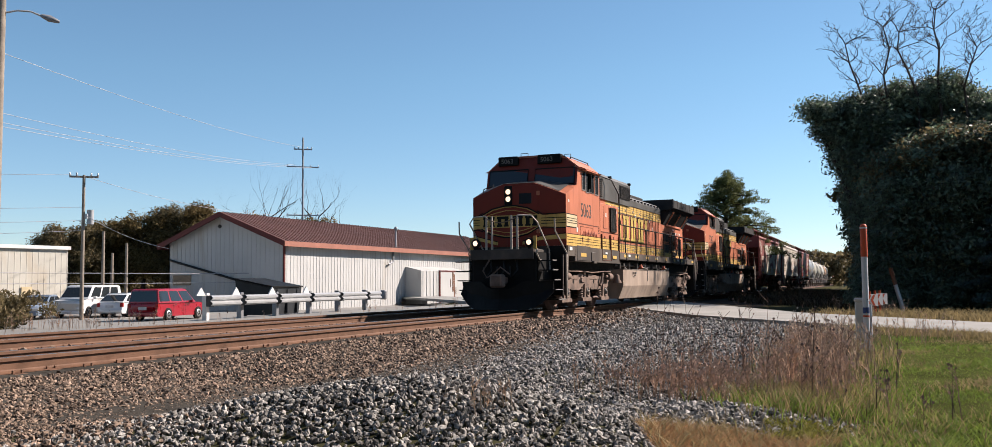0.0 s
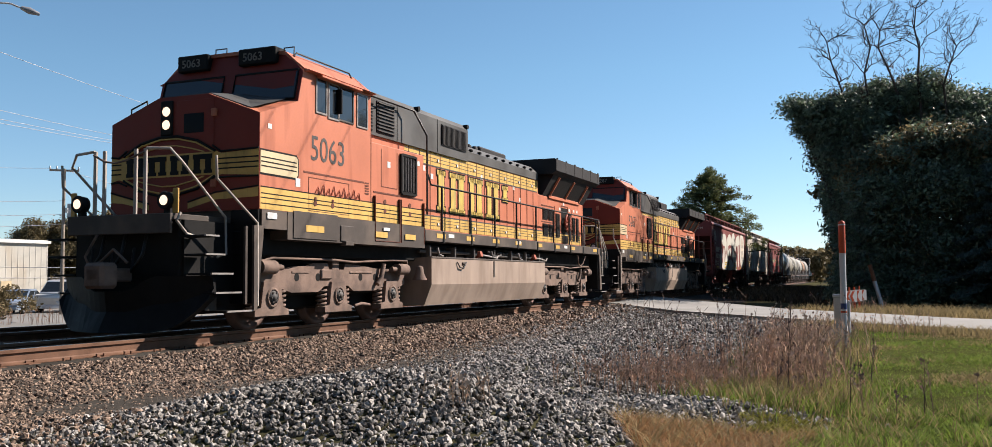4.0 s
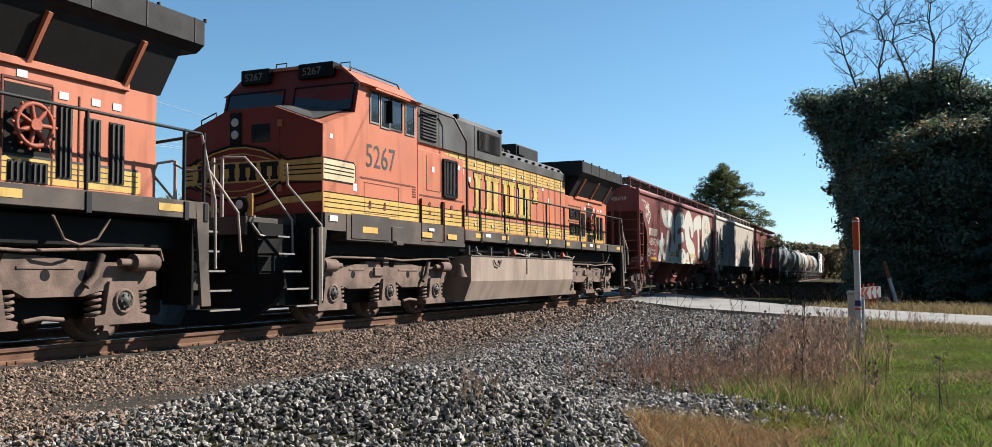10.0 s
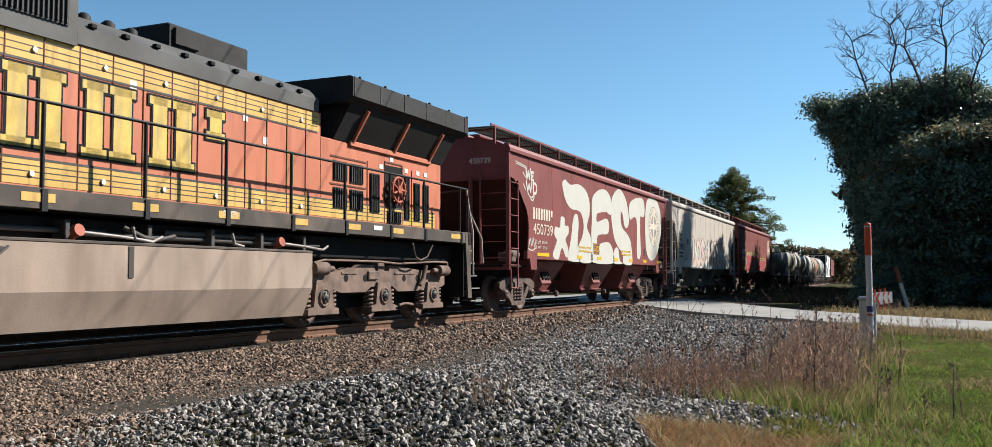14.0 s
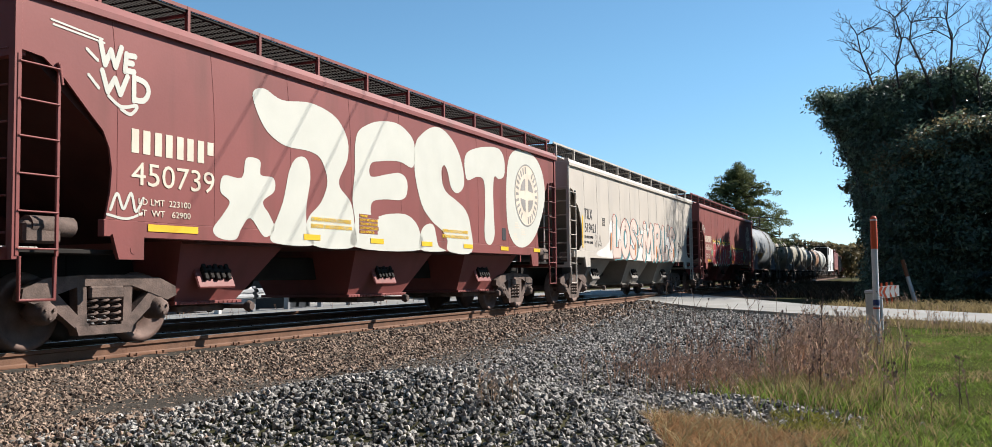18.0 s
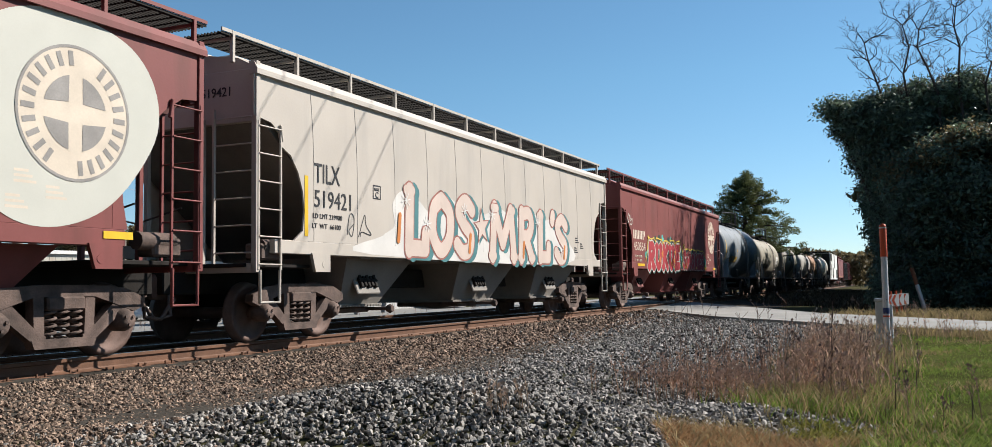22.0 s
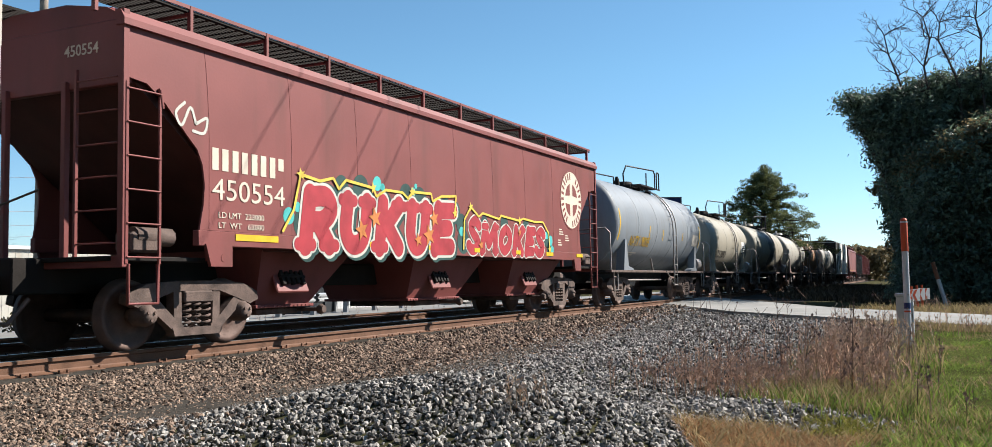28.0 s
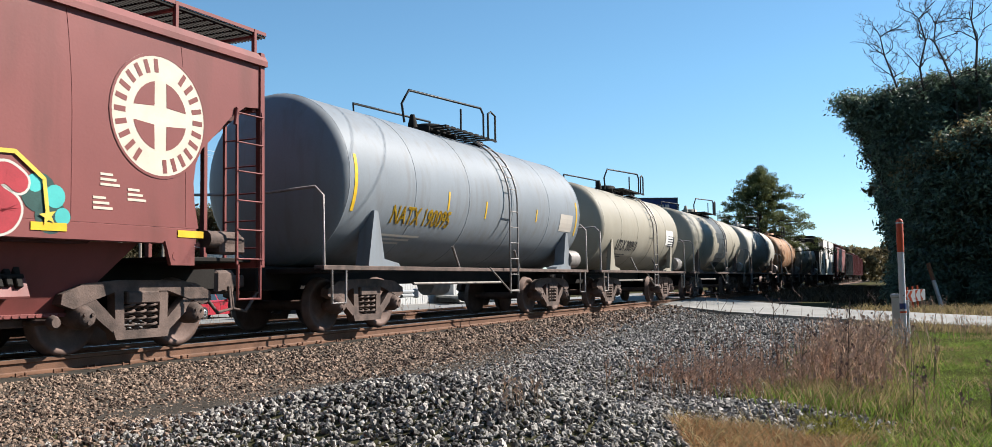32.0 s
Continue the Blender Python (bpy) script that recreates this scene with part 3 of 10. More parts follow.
def locomotive(number, lead):
    loco = thing("locomotive", ("orange, yellow and black freight locomotive numbered %s, headlights lit" if lead else "second orange freight locomotive numbered %s with faded yellow hood") % number, "locomotive", "train")
    H, Y = 1.05, 1.5                      # half widths of hood and cab
    # frame and side sills
    s = Shape().box(1.7, -1.2, 1.2, 21.0, 1.2, 1.6, 0.03)
    part("walkway_deck", Shape().box(1.76, -1.5, 1.62, 21.1, 1.5, 1.8, 0.01), M_BLACK, loco)
    # black filler box added for the running gear and shadow under the body
    part("centre_sill", Shape().box(1.1, -0.85, 0.3, 21.0, 0.85, 1.25, 0.04), M_BLACK, loco)
    part("underframe", s, M_BLACK, loco, "black steel underframe")
    for sg in (-1, 1):
        s = Shape().box(7.45, min(sg * 1.5, sg * 1.54), 1.63, 21.14, max(sg * 1.5, sg * 1.54), 1.87, 0.006)
        sill = part("side_sill", s, M_SILL, loco, "dusty grey side sill")
        for x in (8.0, 9.6, 11.2, 12.8, 14.5, 16.1, 17.65, 20.18):
            slab(q := Shape(), x, x + 0.45, 1.71, 1.81, sg * 1.546 - (0 if sg < 0 else 0.006))
            part("reflector", q, M_YELLOW, sill, "yellow reflective marking")
        q = Shape()
        for x in (8.6, 12.9, 17.0):
            slab(q, x, x + 0.3, 1.74, 1.82, sg * 1.546 - (0 if sg < 0 else 0.006))
        split("stencil_plate", q, M_WHITE, sill, "small white stencil plate")
    # battery boxes under the cab
    s = Shape()
    s.prism([(-1.54, 1.92), (1.54, 1.92), (1.54, 1.47), (-1.54, 1.47)], "x", 2.45, 7.42)
    s.prism([(-1.53, 1.92), (1.53, 1.92), (1.53, 1.62), (-1.53, 1.62)], "x", 1.78, 2.45)
    lower = part("lower_body", s, M_SILL, loco, "dusty grey lower body below the cab")
    for x0, x1, z0, z1 in ((2.6, 3.95, 1.50, 1.95), (5.25, 6.3, 1.52, 2.3), (6.38, 7.36, 1.52, 2.3)):
        q = Shape().box(x0, -1.556, z0, x1, -1.54, z1, 0.004)
        if z1 > 2:
            continue
        part("battery_box_door", q, M_SILL, lower)
    q = Shape().box(4.05, -1.56, 1.5, 4.5, -1.53, 1.78, 0.01)
    q.box(4.12, -1.62, 1.42, 4.4, -1.5, 1.5, 0.01)
    split("jacking_pad", q, M_SILL, lower)
    for x0, x1 in ((2.95, 3.5), (5.3, 5.75), (6.5, 6.95)):
        q = Shape()
        slab(q, x0, x1, 1.62, 1.73, -1.563)
        part("reflector", q, M_YELLOW, lower, "yellow reflective marking")
    # nose and cab
    nose_front = [(-Y, 1.92), (-Y, 3.44), (-0.5, 3.82), (0.5, 3.82), (Y, 3.44), (Y, 1.92)]
    nose_back = [(-Y, 1.92), (-Y, 3.80), (-0.5, 3.97), (0.5, 3.97), (Y, 3.80), (Y, 1.92)]
    s = Shape().loft([[(1.75, a, b) for a, b in nose_front], [(2.78, a, b) for a, b in nose_back]])
    nose = part("nose", s, M_ORANGE, loco, "faded orange low nose")
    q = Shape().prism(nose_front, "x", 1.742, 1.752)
    part("nose_face", q, M_SHADEFACE, nose, "orange nose face, darkened as in shade")
    s = Shape().loft([[(1.80, -1.3, 3.545), (1.80, -0.5, 3.842), (1.80, 0.5, 3.842), (1.80, 1.3, 3.545), (1.80, 0, 3.78)], [(2.72, -1.3, 3.845), (2.72, -0.5, 3.985), (2.72, 0.5, 3.985), (2.72, 1.3, 3.845), (2.72, 0, 3.9)]])
    part("anti_glare_panel", s, M_HOODGREY, nose, "dull grey anti-glare panel on the nose top")
    # cab shell
    prof = [(-Y, 1.92), (-Y, 4.36), (-1.1, 4.69), (-0.5, 4.78), (0.5, 4.78), (1.1, 4.69), (Y, 4.36), (Y, 1.92)]
    s = Shape()
    front = [(2.78, -Y, 1.92), (2.93, -Y, 4.36), (3.0, -1.1, 4.69), (3.02, -0.5, 4.78), (3.02, 0.5, 4.78), (3.0, 1.1, 4.69), (2.93, Y, 4.36), (2.78, Y, 1.92)]
    front[0], front[-1] = (2.78, -Y, 3.8), (2.78, Y, 3.8)
    back = [(5.2, -Y, 3.8)] + [(5.2, a, b) for a, b in prof[1:-1]] + [(5.2, Y, 3.8)]
    s.loft([front, back])
    cab = part("cab", Shape().prism([(-Y, 1.92), (Y, 1.92), (Y, 3.8), (-Y, 3.8)], "x", 2.78, 5.2), M_ORANGE, loco, "faded orange crew cab")
    part("upper_cab", s, M_ORANGE, cab)
    # thin sheet over the cab front with its shade in the colour
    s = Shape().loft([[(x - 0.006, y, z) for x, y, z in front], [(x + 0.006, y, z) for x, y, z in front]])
    part("cab_front", s, M_SHADEFACE, cab, "orange cab front, darkened as in shade")
    s = Shape()
    s.prism([(-1.62, 4.36), (-1.5, 4.40), (-1.1, 4.73), (-0.5, 4.82), (0.5, 4.82), (1.1, 4.73), (1.5, 4.40), (1.62, 4.36), (1.5, 4.34), (1.1, 4.67), (0.5, 4.76), (-0.5, 4.76), (-1.1, 4.67), (-1.5, 4.34)], "x", 2.97, 5.24)
    part("cab_roof", s, M_ORANGE, cab, "orange cab roof with a drip edge")
    def on_screen(y, z, out=0.0):
        t = (z - 3.8) / 0.56
        return (2.78 + 0.15 * t - out, y, z)
    for a, b in ((-1.42, -0.12), (0.12, 1.42)):
        q = Shape().loft([[on_screen(y, z, 0.012) for y, z in ((a, 3.86), (b, 3.86), (b, 4.38), (a, 4.38))], [on_screen(y, z, -0.02) for y, z in ((a, 3.86), (b, 3.86), (b, 4.38), (a, 4.38))]])
        w = part("windscreen", q, M_DARKWIN, cab, "dark tinted windscreen")
        g = Shape().tube([on_screen(y, z, 0.016) for y, z in ((a, 3.86), (b, 3.86), (b, 4.38), (a, 4.38), (a, 3.86))], 0.022, 5)
        part("gasket", g, M_BLACK, w)
        wp = Shape().tube([on_screen((a + b) / 2, 3.88, 0.03), on_screen((a + b) / 2 + 0.1, 3.96, 0.05), on_screen((a + b) / 2 + 0.55 * (1 if a < 0 else -1), 3.93, 0.05)], 0.012, 4)
        part("wiper", wp, M_BLACK, w)
    # number boards on the roof edge
    for a, b in ((-0.97, -0.2), (0.46, 1.12)):
        q = Shape().box(2.86, a, 4.53, 3.2, b, 4.82, 0.02)
        nb = part("number_board", q, M_BLACK, cab, "black number board")
        me = letters(number, 0.2, M_BOARD, 0.003, 0.002, 1.05)
        part("board_digits", me, M_BOARD, nb, at=Matrix(((0, 1, 0, 2.854), (-1, 0, 0, b - 0.1), (0, 0, 1, 4.6), (0, 0, 0, 1))))
    for a, b, h in ((0.16, 0.4, 4.91), (-1.25, -1.05, 4.8)):
        part("grab_iron", Shape().tube([(3.02, a, h - 0.15), (3.02, a, h), (3.02, b, h), (3.02, b, h - 0.15)], 0.013, 5), M_PIPE, cab)
    part("grab_iron", Shape().tube([(1.86, 1.2, 3.58), (1.86, 1.2, 3.70), (1.86, 0.86, 3.82), (1.86, 0.86, 3.70)], 0.015, 5), M_PIPE, nose)
    for sg in (-1, 1):
        part("roof_rail", Shape().tube([(3.1, sg * 1.2, 4.66), (3.16, sg * 1.2, 4.73), (4.9, sg * 1.2, 4.73), (5.0, sg * 1.2, 4.64)], 0.016, 5), M_PIPE, cab)
    q = Shape().box(3.6, -0.25, 4.8, 4.1, 0.25, 4.9, 0.03)
    q.tube([(3.4, 0.7, 4.73), (3.9, 0.7, 4.88), (4.3, 0.7, 4.76)], 0.015)
    split("roof_antenna", q, M_DKGREY, cab)
    # side windows and frames
    wins = ((3.33, 3.62, 3.72, 4.30), (3.72, 4.02, 3.68, 4.28), (4.06, 4.52, 3.70, 4.28), (4.70, 5.04, 3.68, 4.26))
    for sg in (-1, 1):
        for k, (x0, x1, z0, z1) in enumerate(wins):
            y = sg * (Y + 0.006)
            q = Shape().box(x0, min(y, y - sg * 0.03), z0, x1, max(y, y - sg * 0.03), z1, 0.005)
            w = part("side_window", q, M_DARKWIN, cab, "dark cab side window")
            g = Shape()
            for u0, u1, v0, v1 in ((x0 - 0.03, x1 + 0.03, z0 - 0.03, z0), (x0 - 0.03, x1 + 0.03, z1, z1 + 0.03), (x0 - 0.03, x0, z0, z1), (x1, x1 + 0.03, z0, z1)):
                g.box(u0, min(y, y + sg * 0.012), v0, u1, max(y, y + sg * 0.012), v1)
            part("window_frame", g, M_STEELPIPE if k != 2 else M_DKGREY, w, "grey metal window frame")
        q = Shape().box(3.30, min(sg * 1.5, sg * 1.64), 4.30, 4.66, max(sg * 1.5, sg * 1.64), 4.34, 0.006)
        part("window_awning", q, M_ORANGE, cab)
        q = Shape().box(3.98, min(sg * 1.51, sg * 1.6), 3.78, 4.03, max(sg * 1.51, sg * 1.6), 4.22, 0.01)
        part("mirror", q, M_BLACK, cab)
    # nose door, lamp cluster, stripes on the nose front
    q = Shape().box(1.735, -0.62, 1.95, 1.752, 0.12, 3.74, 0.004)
    door = part("nose_door", q, M_SHADEFACE, nose, "orange nose door, darkened as in shade")
    for z in (3.44, 2.3):
        part("door_hinge", Shape().box(1.705, -0.68, z, 1.75, -0.58, z + 0.13, 0.01), M_ORANGE, door)
    q = Shape().box(1.726, -0.42, 3.2, 1.74, -0.02, 3.52, 0.05)
    part("door_window", q, M_DARKWIN, door)
    q = Shape().box(1.715, 0.2, 3.18, 1.76, 0.46, 3.76, 0.03)
    hl = part("headlight_housing", q, M_BLACK, nose, "black twin headlight housing")
    for z in (3.36, 3.58):
        q = Shape().turn("x", (0, 0.33, z), [(1.70, 0.07), (1.715, 0.08), (1.72, 0.085)], 16)
        part("headlight", q, M_LAMP if lead else M_LENS, hl, "lit round headlight" if lead else "unlit round headlight")
    # striping swept round the nose into a lens-shaped emblem with four dark blocks
    c = 0.28
    for sg in (-1, 1):
        e = 1.49 * sg
        q = Shape().prism([(c + sg * 0.9, 2.9), (c + sg * 1.05, 2.84), (e, 2.87), (e, 2.46), (c + sg * 1.05, 2.5), (c + sg * 0.9, 2.45)], "x", 1.733, 1.742)
        ns = part("nose_stripe", q, M_YELLOW, nose, "yellow stripe swept round the nose")
        for z in (2.58, 2.66, 2.74):
            part("stripe_line", Shape().box(1.727, min(c + sg * 1.0, e), z, 1.735, max(c + sg * 1.0, e), z + 0.022), M_BLACK, ns)
        for z0, z1 in ((2.93, 2.885), (2.42, 2.445)):
            part("stripe_edge", Shape().tube([(1.735, c + sg * 0.88, z0 + (z0 - z1)), (1.735, c + sg * 1.05, z1 - (z0 - z1) * 0.4), (1.735, e, z1)], 0.02, 4), M_BLACK, ns)
        q = Shape().prism([(e, 2.27), (c + sg * 0.95, 2.2), (c + sg * 0.4, 2.06), (c + sg * 0.4, 1.97), (c + sg * 0.95, 2.1), (e, 2.12)], "x", 1.731, 1.734)
        low_stripe = part("nose_stripe", q, M_YELLOW, nose)
        part("stripe_edge", Shape().tube([(1.731, e, 2.29), (1.731, c + sg * 0.95, 2.22), (1.731, c + sg * 0.4, 2.08)], 0.014, 4), M_BLACK, low_stripe)
    for h in (1, -1):
        for k, (material, r) in enumerate(((M_BLACK, 0.026), (M_YELLOW, 0.018), (M_YELLOW, 0.014))):
            w, t = (0.94, 0.89, 0.72)[k], (0.48, 0.44, 0.33)[k]
            q = Shape().tube([(1.73, c + a * w, 2.68 + h * b) for a, b in ((-1, 0.2), (-0.62, t * 0.82), (-0.2, t), (0.2, t), (0.62, t * 0.82), (1, 0.2))], r, 4)
            part("emblem_outline", q, material, nose, "thin lens-shaped emblem outline")
    part("emblem_field", Shape().box(1.727, c - 0.9, 2.5, 1.733, c + 0.9, 2.87), M_YELLOW, nose, "faded yellow emblem field")
    for i in range(4):
        y = c + 0.69 - 0.46 * i
        q = Shape().box(1.717, y - 0.17, 2.53, 1.729, y - 0.06, 2.84).box(1.717, y + 0.05, 2.53, 1.729, y + 0.17, 2.84)
        q.box(1.718, y - 0.19, 2.76, 1.729, y + 0.19, 2.84).box(1.718, y - 0.19, 2.53, 1.729, y - 0.03, 2.59).box(1.718, y + 0.02, 2.53, 1.729, y + 0.19, 2.59)
        part("emblem_block", q, M_BLACK, nose, "dark emblem block")
    # side stripes on cab and cabinet
    for sg in (-1, 1):
        y = sg * (Y + 0.005)
        e = lambda k: sorted((y + sg * k, y - sg * 0.004))
        q = Shape().prism([(1.76, 2.47), (2.74, 2.47), (2.81, 2.54), (2.81, 2.81), (2.74, 2.88), (1.76, 2.88)], "y", *e(0.0))
        st = part("side_stripe", q, M_BLACK, nose)
        q = Shape().prism([(1.76, 2.50), (2.73, 2.50), (2.78, 2.55), (2.78, 2.80), (2.73, 2.85), (1.76, 2.85)], "y", *e(0.004))
        part("stripe_face", q, M_CREAM, st, "cream stripe on the nose side")
        for z in (2.6, 2.67, 2.74):
            part("stripe_line", Shape().box(1.78, min(e(0.008)), z, 2.74, max(e(0.008)), z + 0.018), M_BLACK, st)
        q = Shape().box(1.76, min(e(0.0)), 1.93, 7.42, max(e(0.0)), 2.27)
        band = part("side_band", q, M_YELLOW, cab, "yellow band low on the cab side")
        for z in (2.01, 2.10, 2.17, 2.275):
            part("band_line", Shape().box(1.78, min(e(0.003)), z, 7.4, max(e(0.003)), z + 0.016), M_BLACK, band)
    # cab access door outline, louvre, number
    q = Shape()
    for a, b, c, d in ((2.95, 4.95, 2.62, 2.65), (3.1, 4.4, 2.55, 2.56), (3.1, 3.11, 1.98, 2.55), (4.4, 4.41, 1.98, 2.55), (5.2, 5.215, 1.95, 3.65), (3.1, 4.4, 1.98, 1.99)):
        q.box(a, -Y - 0.006, c, b, -Y, d)
    for i in range(5):
        q.box(4.98, -Y - 0.008, 2.42 + i * 0.05, 5.12, -Y, 2.445 + i * 0.05)
    for x in (3.3, 3.85):
        q.cyl((x, -Y - 0.012, 2.12), (x, -Y, 2.12), 0.05, 10)
        q.cyl((x, -Y - 0.02, 2.2), (x, -Y, 2.2), 0.03, 8)
    split("access_panel", q, M_SEAM, cab, "seams and latches of access panels")
    q = Shape()
    slab(q, 2.72, 2.85, 2.36, 2.5, -Y - 0.006)
    slab(q, 1.95, 2.05, 3.22, 3.3, -Y - 0.006)
    slab(q, 1.9, 2.15, 1.78, 1.88, -1.548)
    split("data_plate", q, M_WHITE, cab, "small white data plate")
    me = letters(number, 0.62, M_DKGREY, 0.002, 0.0, 0.92)
    part("road_number", me, M_DKGREY, cab, "dark grey road number", at=pose(3.14, -Y - 0.004, 2.86))
    # cabinet behind the cab
    s = Shape().box(5.2, -Y, 1.92, 7.45, Y, 3.45, 0.015)
    cabn = part("auxiliary_cabinet", s, M_ORANGE, loco, "orange equipment cabinet")
    louvre(cabn, 6.42, 7.0, 2.58, 3.32, -Y - 0.012)
    q = Shape()
    for u0, u1, v0, v1 in ((6.36, 6.42, 2.55, 3.36), (7.0, 7.06, 2.55, 3.36), (6.42, 7.0, 3.32, 3.37), (6.42, 7.0, 2.53, 2.58)):
        q.box(u0, -Y - 0.05, v0, u1, -Y, v1)
    part("grille_frame", q, M_BLACK, cabn)
    q = Shape()
    for a, b, c, d in ((5.6, 6.25, 2.62, 2.63), (5.6, 5.61, 2.62, 3.36), (6.25, 6.26, 2.62, 3.36), (5.3, 7.4, 2.48, 2.51), (5.3, 6.3, 1.55, 1.56), (5.3, 5.31, 1.55, 2.42), (6.3, 6.31, 1.55, 2.42), (6.36, 6.37, 1.55, 2.42), (7.38, 7.39, 1.55, 2.42)):
        q.box(a, -Y - 0.008 - 0.045 * (c < 1.6), c, b, -Y, d)
    for x in (5.75, 6.8):
        for z in (2.15, 2.33):
            q.cyl((x, -Y - 0.012, z), (x, -Y, z), 0.05, 10)
    split("access_panel", q, M_SEAM, cabn)
    q = Shape()
    slab(q, 5.85, 5.97, 3.02, 3.14, -Y - 0.006)
    slab(q, 7.15, 7.25, 3.2, 3.3, -Y - 0.006)
    slab(q, 5.6, 5.85, 1.76, 1.82, -1.562)
    split("data_plate", q, M_WHITE, cabn)
    # long hood
    s = Shape().prism([(-H, 1.8), (-H, 3.76), (H, 3.76), (H, 1.8)], "x", 5.2, 16.0)
    hood = part("long_hood", s, M_ORANGE, loco, "long orange engine hood with yellow stripes")
    s = Shape().prism([(-H - 0.03, 3.76), (-H - 0.03, 3.98), (-H + 0.18, 4.17), (-0.3, 4.22), (0.3, 4.22), (H - 0.18, 4.17), (H + 0.03, 3.98), (H + 0.03, 3.76)], "x", 10.72, 15.9)
    top = part("hood_top", s, M_HOODGREY, hood, "sooty grey rounded hood top")
    q = Shape()
    for i in range(9):
        x = 10.9 + i * 0.55
        q.box(x, -H - 0.06, 4.0, x + 0.1, -H + 0.02, 4.06, 0.01)
    split("latch", q, M_BLACK, top)
    s = Shape().prism([(-1.1, 3.72), (-1.1, 4.5), (-0.98, 4.63), (0.98, 4.63), (1.1, 4.5), (1.1, 3.72)], "x", 5.24, 10.7)
    s2 = part("blower_housing", s, M_HOODGREY, loco, "dark grey blower housing")
    louvre(s2, 9.15, 10.55, 3.93, 4.42, -1.115)
    louvre(s2, 5.6, 5.95, 3.80, 4.36, -1.115, vertical=False)
    louvre(s2, 6.12, 6.85, 3.80, 4.44, -1.115, vertical=False)
    q = Shape()
    for x in (7.0, 8.95):
        q.box(x, -1.108, 3.74, x + 0.012, -1.1, 4.5)
    for x in (8.0, 10.66):
        q.cyl((x, -1.12, 4.58), (x, -1.0, 4.58), 0.06, 10)
    split("housing_seam", q, M_BLACK, s2)
    for sg in (-1, 1):
        y = sg * (H + 0.005)
        yy = lambda k: sorted((y + sg * k, y - sg * 0.004))
        for z0, z1, lines in ((3.42, 3.74, (3.50, 3.58, 3.66)), (1.95, 2.24, (2.03, 2.1, 2.17))):
            q = Shape().box(7.4, min(yy(0)), z0, 15.95 if z0 > 3 else 20.35, max(yy(0)), z1)
            band = part("hood_stripe", q, M_YELLOW, hood, "faded yellow stripe along the hood")
            for z in lines:
                part("stripe_line", Shape().box(7.42, min(yy(0.003)), z, 15.9 if z0 > 3 else 20.3, max(yy(0.003)), z + 0.012), M_DKGREY, band)
            q = Shape().box(7.42, min(yy(0.003)), z0 - 0.03 if z0 > 3 else z1, 15.9 if z0 > 3 else 20.3, max(yy(0.003)), z0 if z0 > 3 else z1 + 0.03)
            part("stripe_line", q, M_DKGREY, band)
    q = Shape()
    for i in range(16):
        x = 7.6 + i * 0.53
        q.box(x, -H - 0.012, 1.95, x + 0.014, -H, 3.74)
    split("door_seam", q, M_SEAM, hood, "seams of the hood doors")
    q = Shape()
    for i in range(8):
        x = 8.0 + i * 1.06
        for z in (2.08, 3.55):
            q.cyl((x, -H - 0.03, z), (x, -H, z), 0.035, 8)
    split("door_latch", q, M_WHITE, hood, "small pale door latches")
    q = Shape()
    for x, z in ((8.7, 3.1), (8.3, 3.25), (11.6, 3.36), (13.9, 3.3), (14.4, 3.0)):
        slab(q, x, x + 0.12, z, z + 0.12, -H - 0.006)
    split("data_plate", q, M_WHITE, hood)
    brand_blocks(hood, 9.0, 13.5, 2.38, 3.34, -H - 0.012)
    # engine exhaust on the hood top
    if lead:
        q = Shape().turn("z", (13.6, 0, 0), [(4.18, 0.42), (4.45, 0.40), (4.46, 0.3)], 16)
        part("exhaust_pipe", q, M_WHITE, top, "pale round exhaust stack")
        q = Shape().box(12.4, -0.7, 4.17, 14.3, 0.7, 4.36, 0.04)
        part("stack_base", q, M_SOOT, top)
    else:
        q = Shape().box(12.6, -0.75, 4.15, 14.4, 0.75, 4.56, 0.03)
        q.box(12.7, -0.8, 4.25, 13.2, -0.7, 4.5, 0.01)
        part("exhaust_stack", q, M_SOOT, top, "soot-black exhaust box")
    q = Shape()
    for x in (11.1, 11.5, 11.9):
        q.turn("z", (x, -0.75, 0), [(4.12, 0.09), (4.24, 0.09), (4.28, 0.05)], 10)
    split("hood_vent", q, M_SOOT, top)
    # radiator section
    s = Shape().box(16.0, -H, 1.8, 20.65, H, 3.36, 0.02)
    rad = part("radiator_cab", s, M_ORANGE, loco, "orange radiator compartment")
    s = Shape().prism([(-H, 3.36), (-1.42, 3.98), (1.42, 3.98), (H, 3.36)], "x", 16.4, 20.7)
    core = part("radiator_core", s, M_SOOT, rad, "black radiator core")
    s = Shape().prism([(-1.42, 3.98), (-1.56, 4.08), (-1.56, 4.42), (-1.5, 4.45), (1.5, 4.45), (1.56, 4.42), (1.56, 4.08), (1.42, 3.98)], "x", 16.25, 21.0)
    wing = part("radiator_wing", s, M_SOOT, rad, "flared black radiator roof")
    q = Shape()
    for i in range(6):
        x = 16.3 + i * 0.9
        q.box(x, -1.57, 4.09, x + 0.015, -1.555, 4.43)
        q.cyl((x + 0.3, -1.48, 4.44), (x + 0.3, -1.48, 4.49), 0.03, 6)
    split("wing_seam", q, M_DKGREY, wing)
    for sg in (-1, 1):
        for x0, x1 in ((17.1, 18.45), (18.6, 19.95)):
            f = lambda x, t, out=0.0: (x, sg * (H + 0.36 * t + out), 3.38 + 0.58 * t)
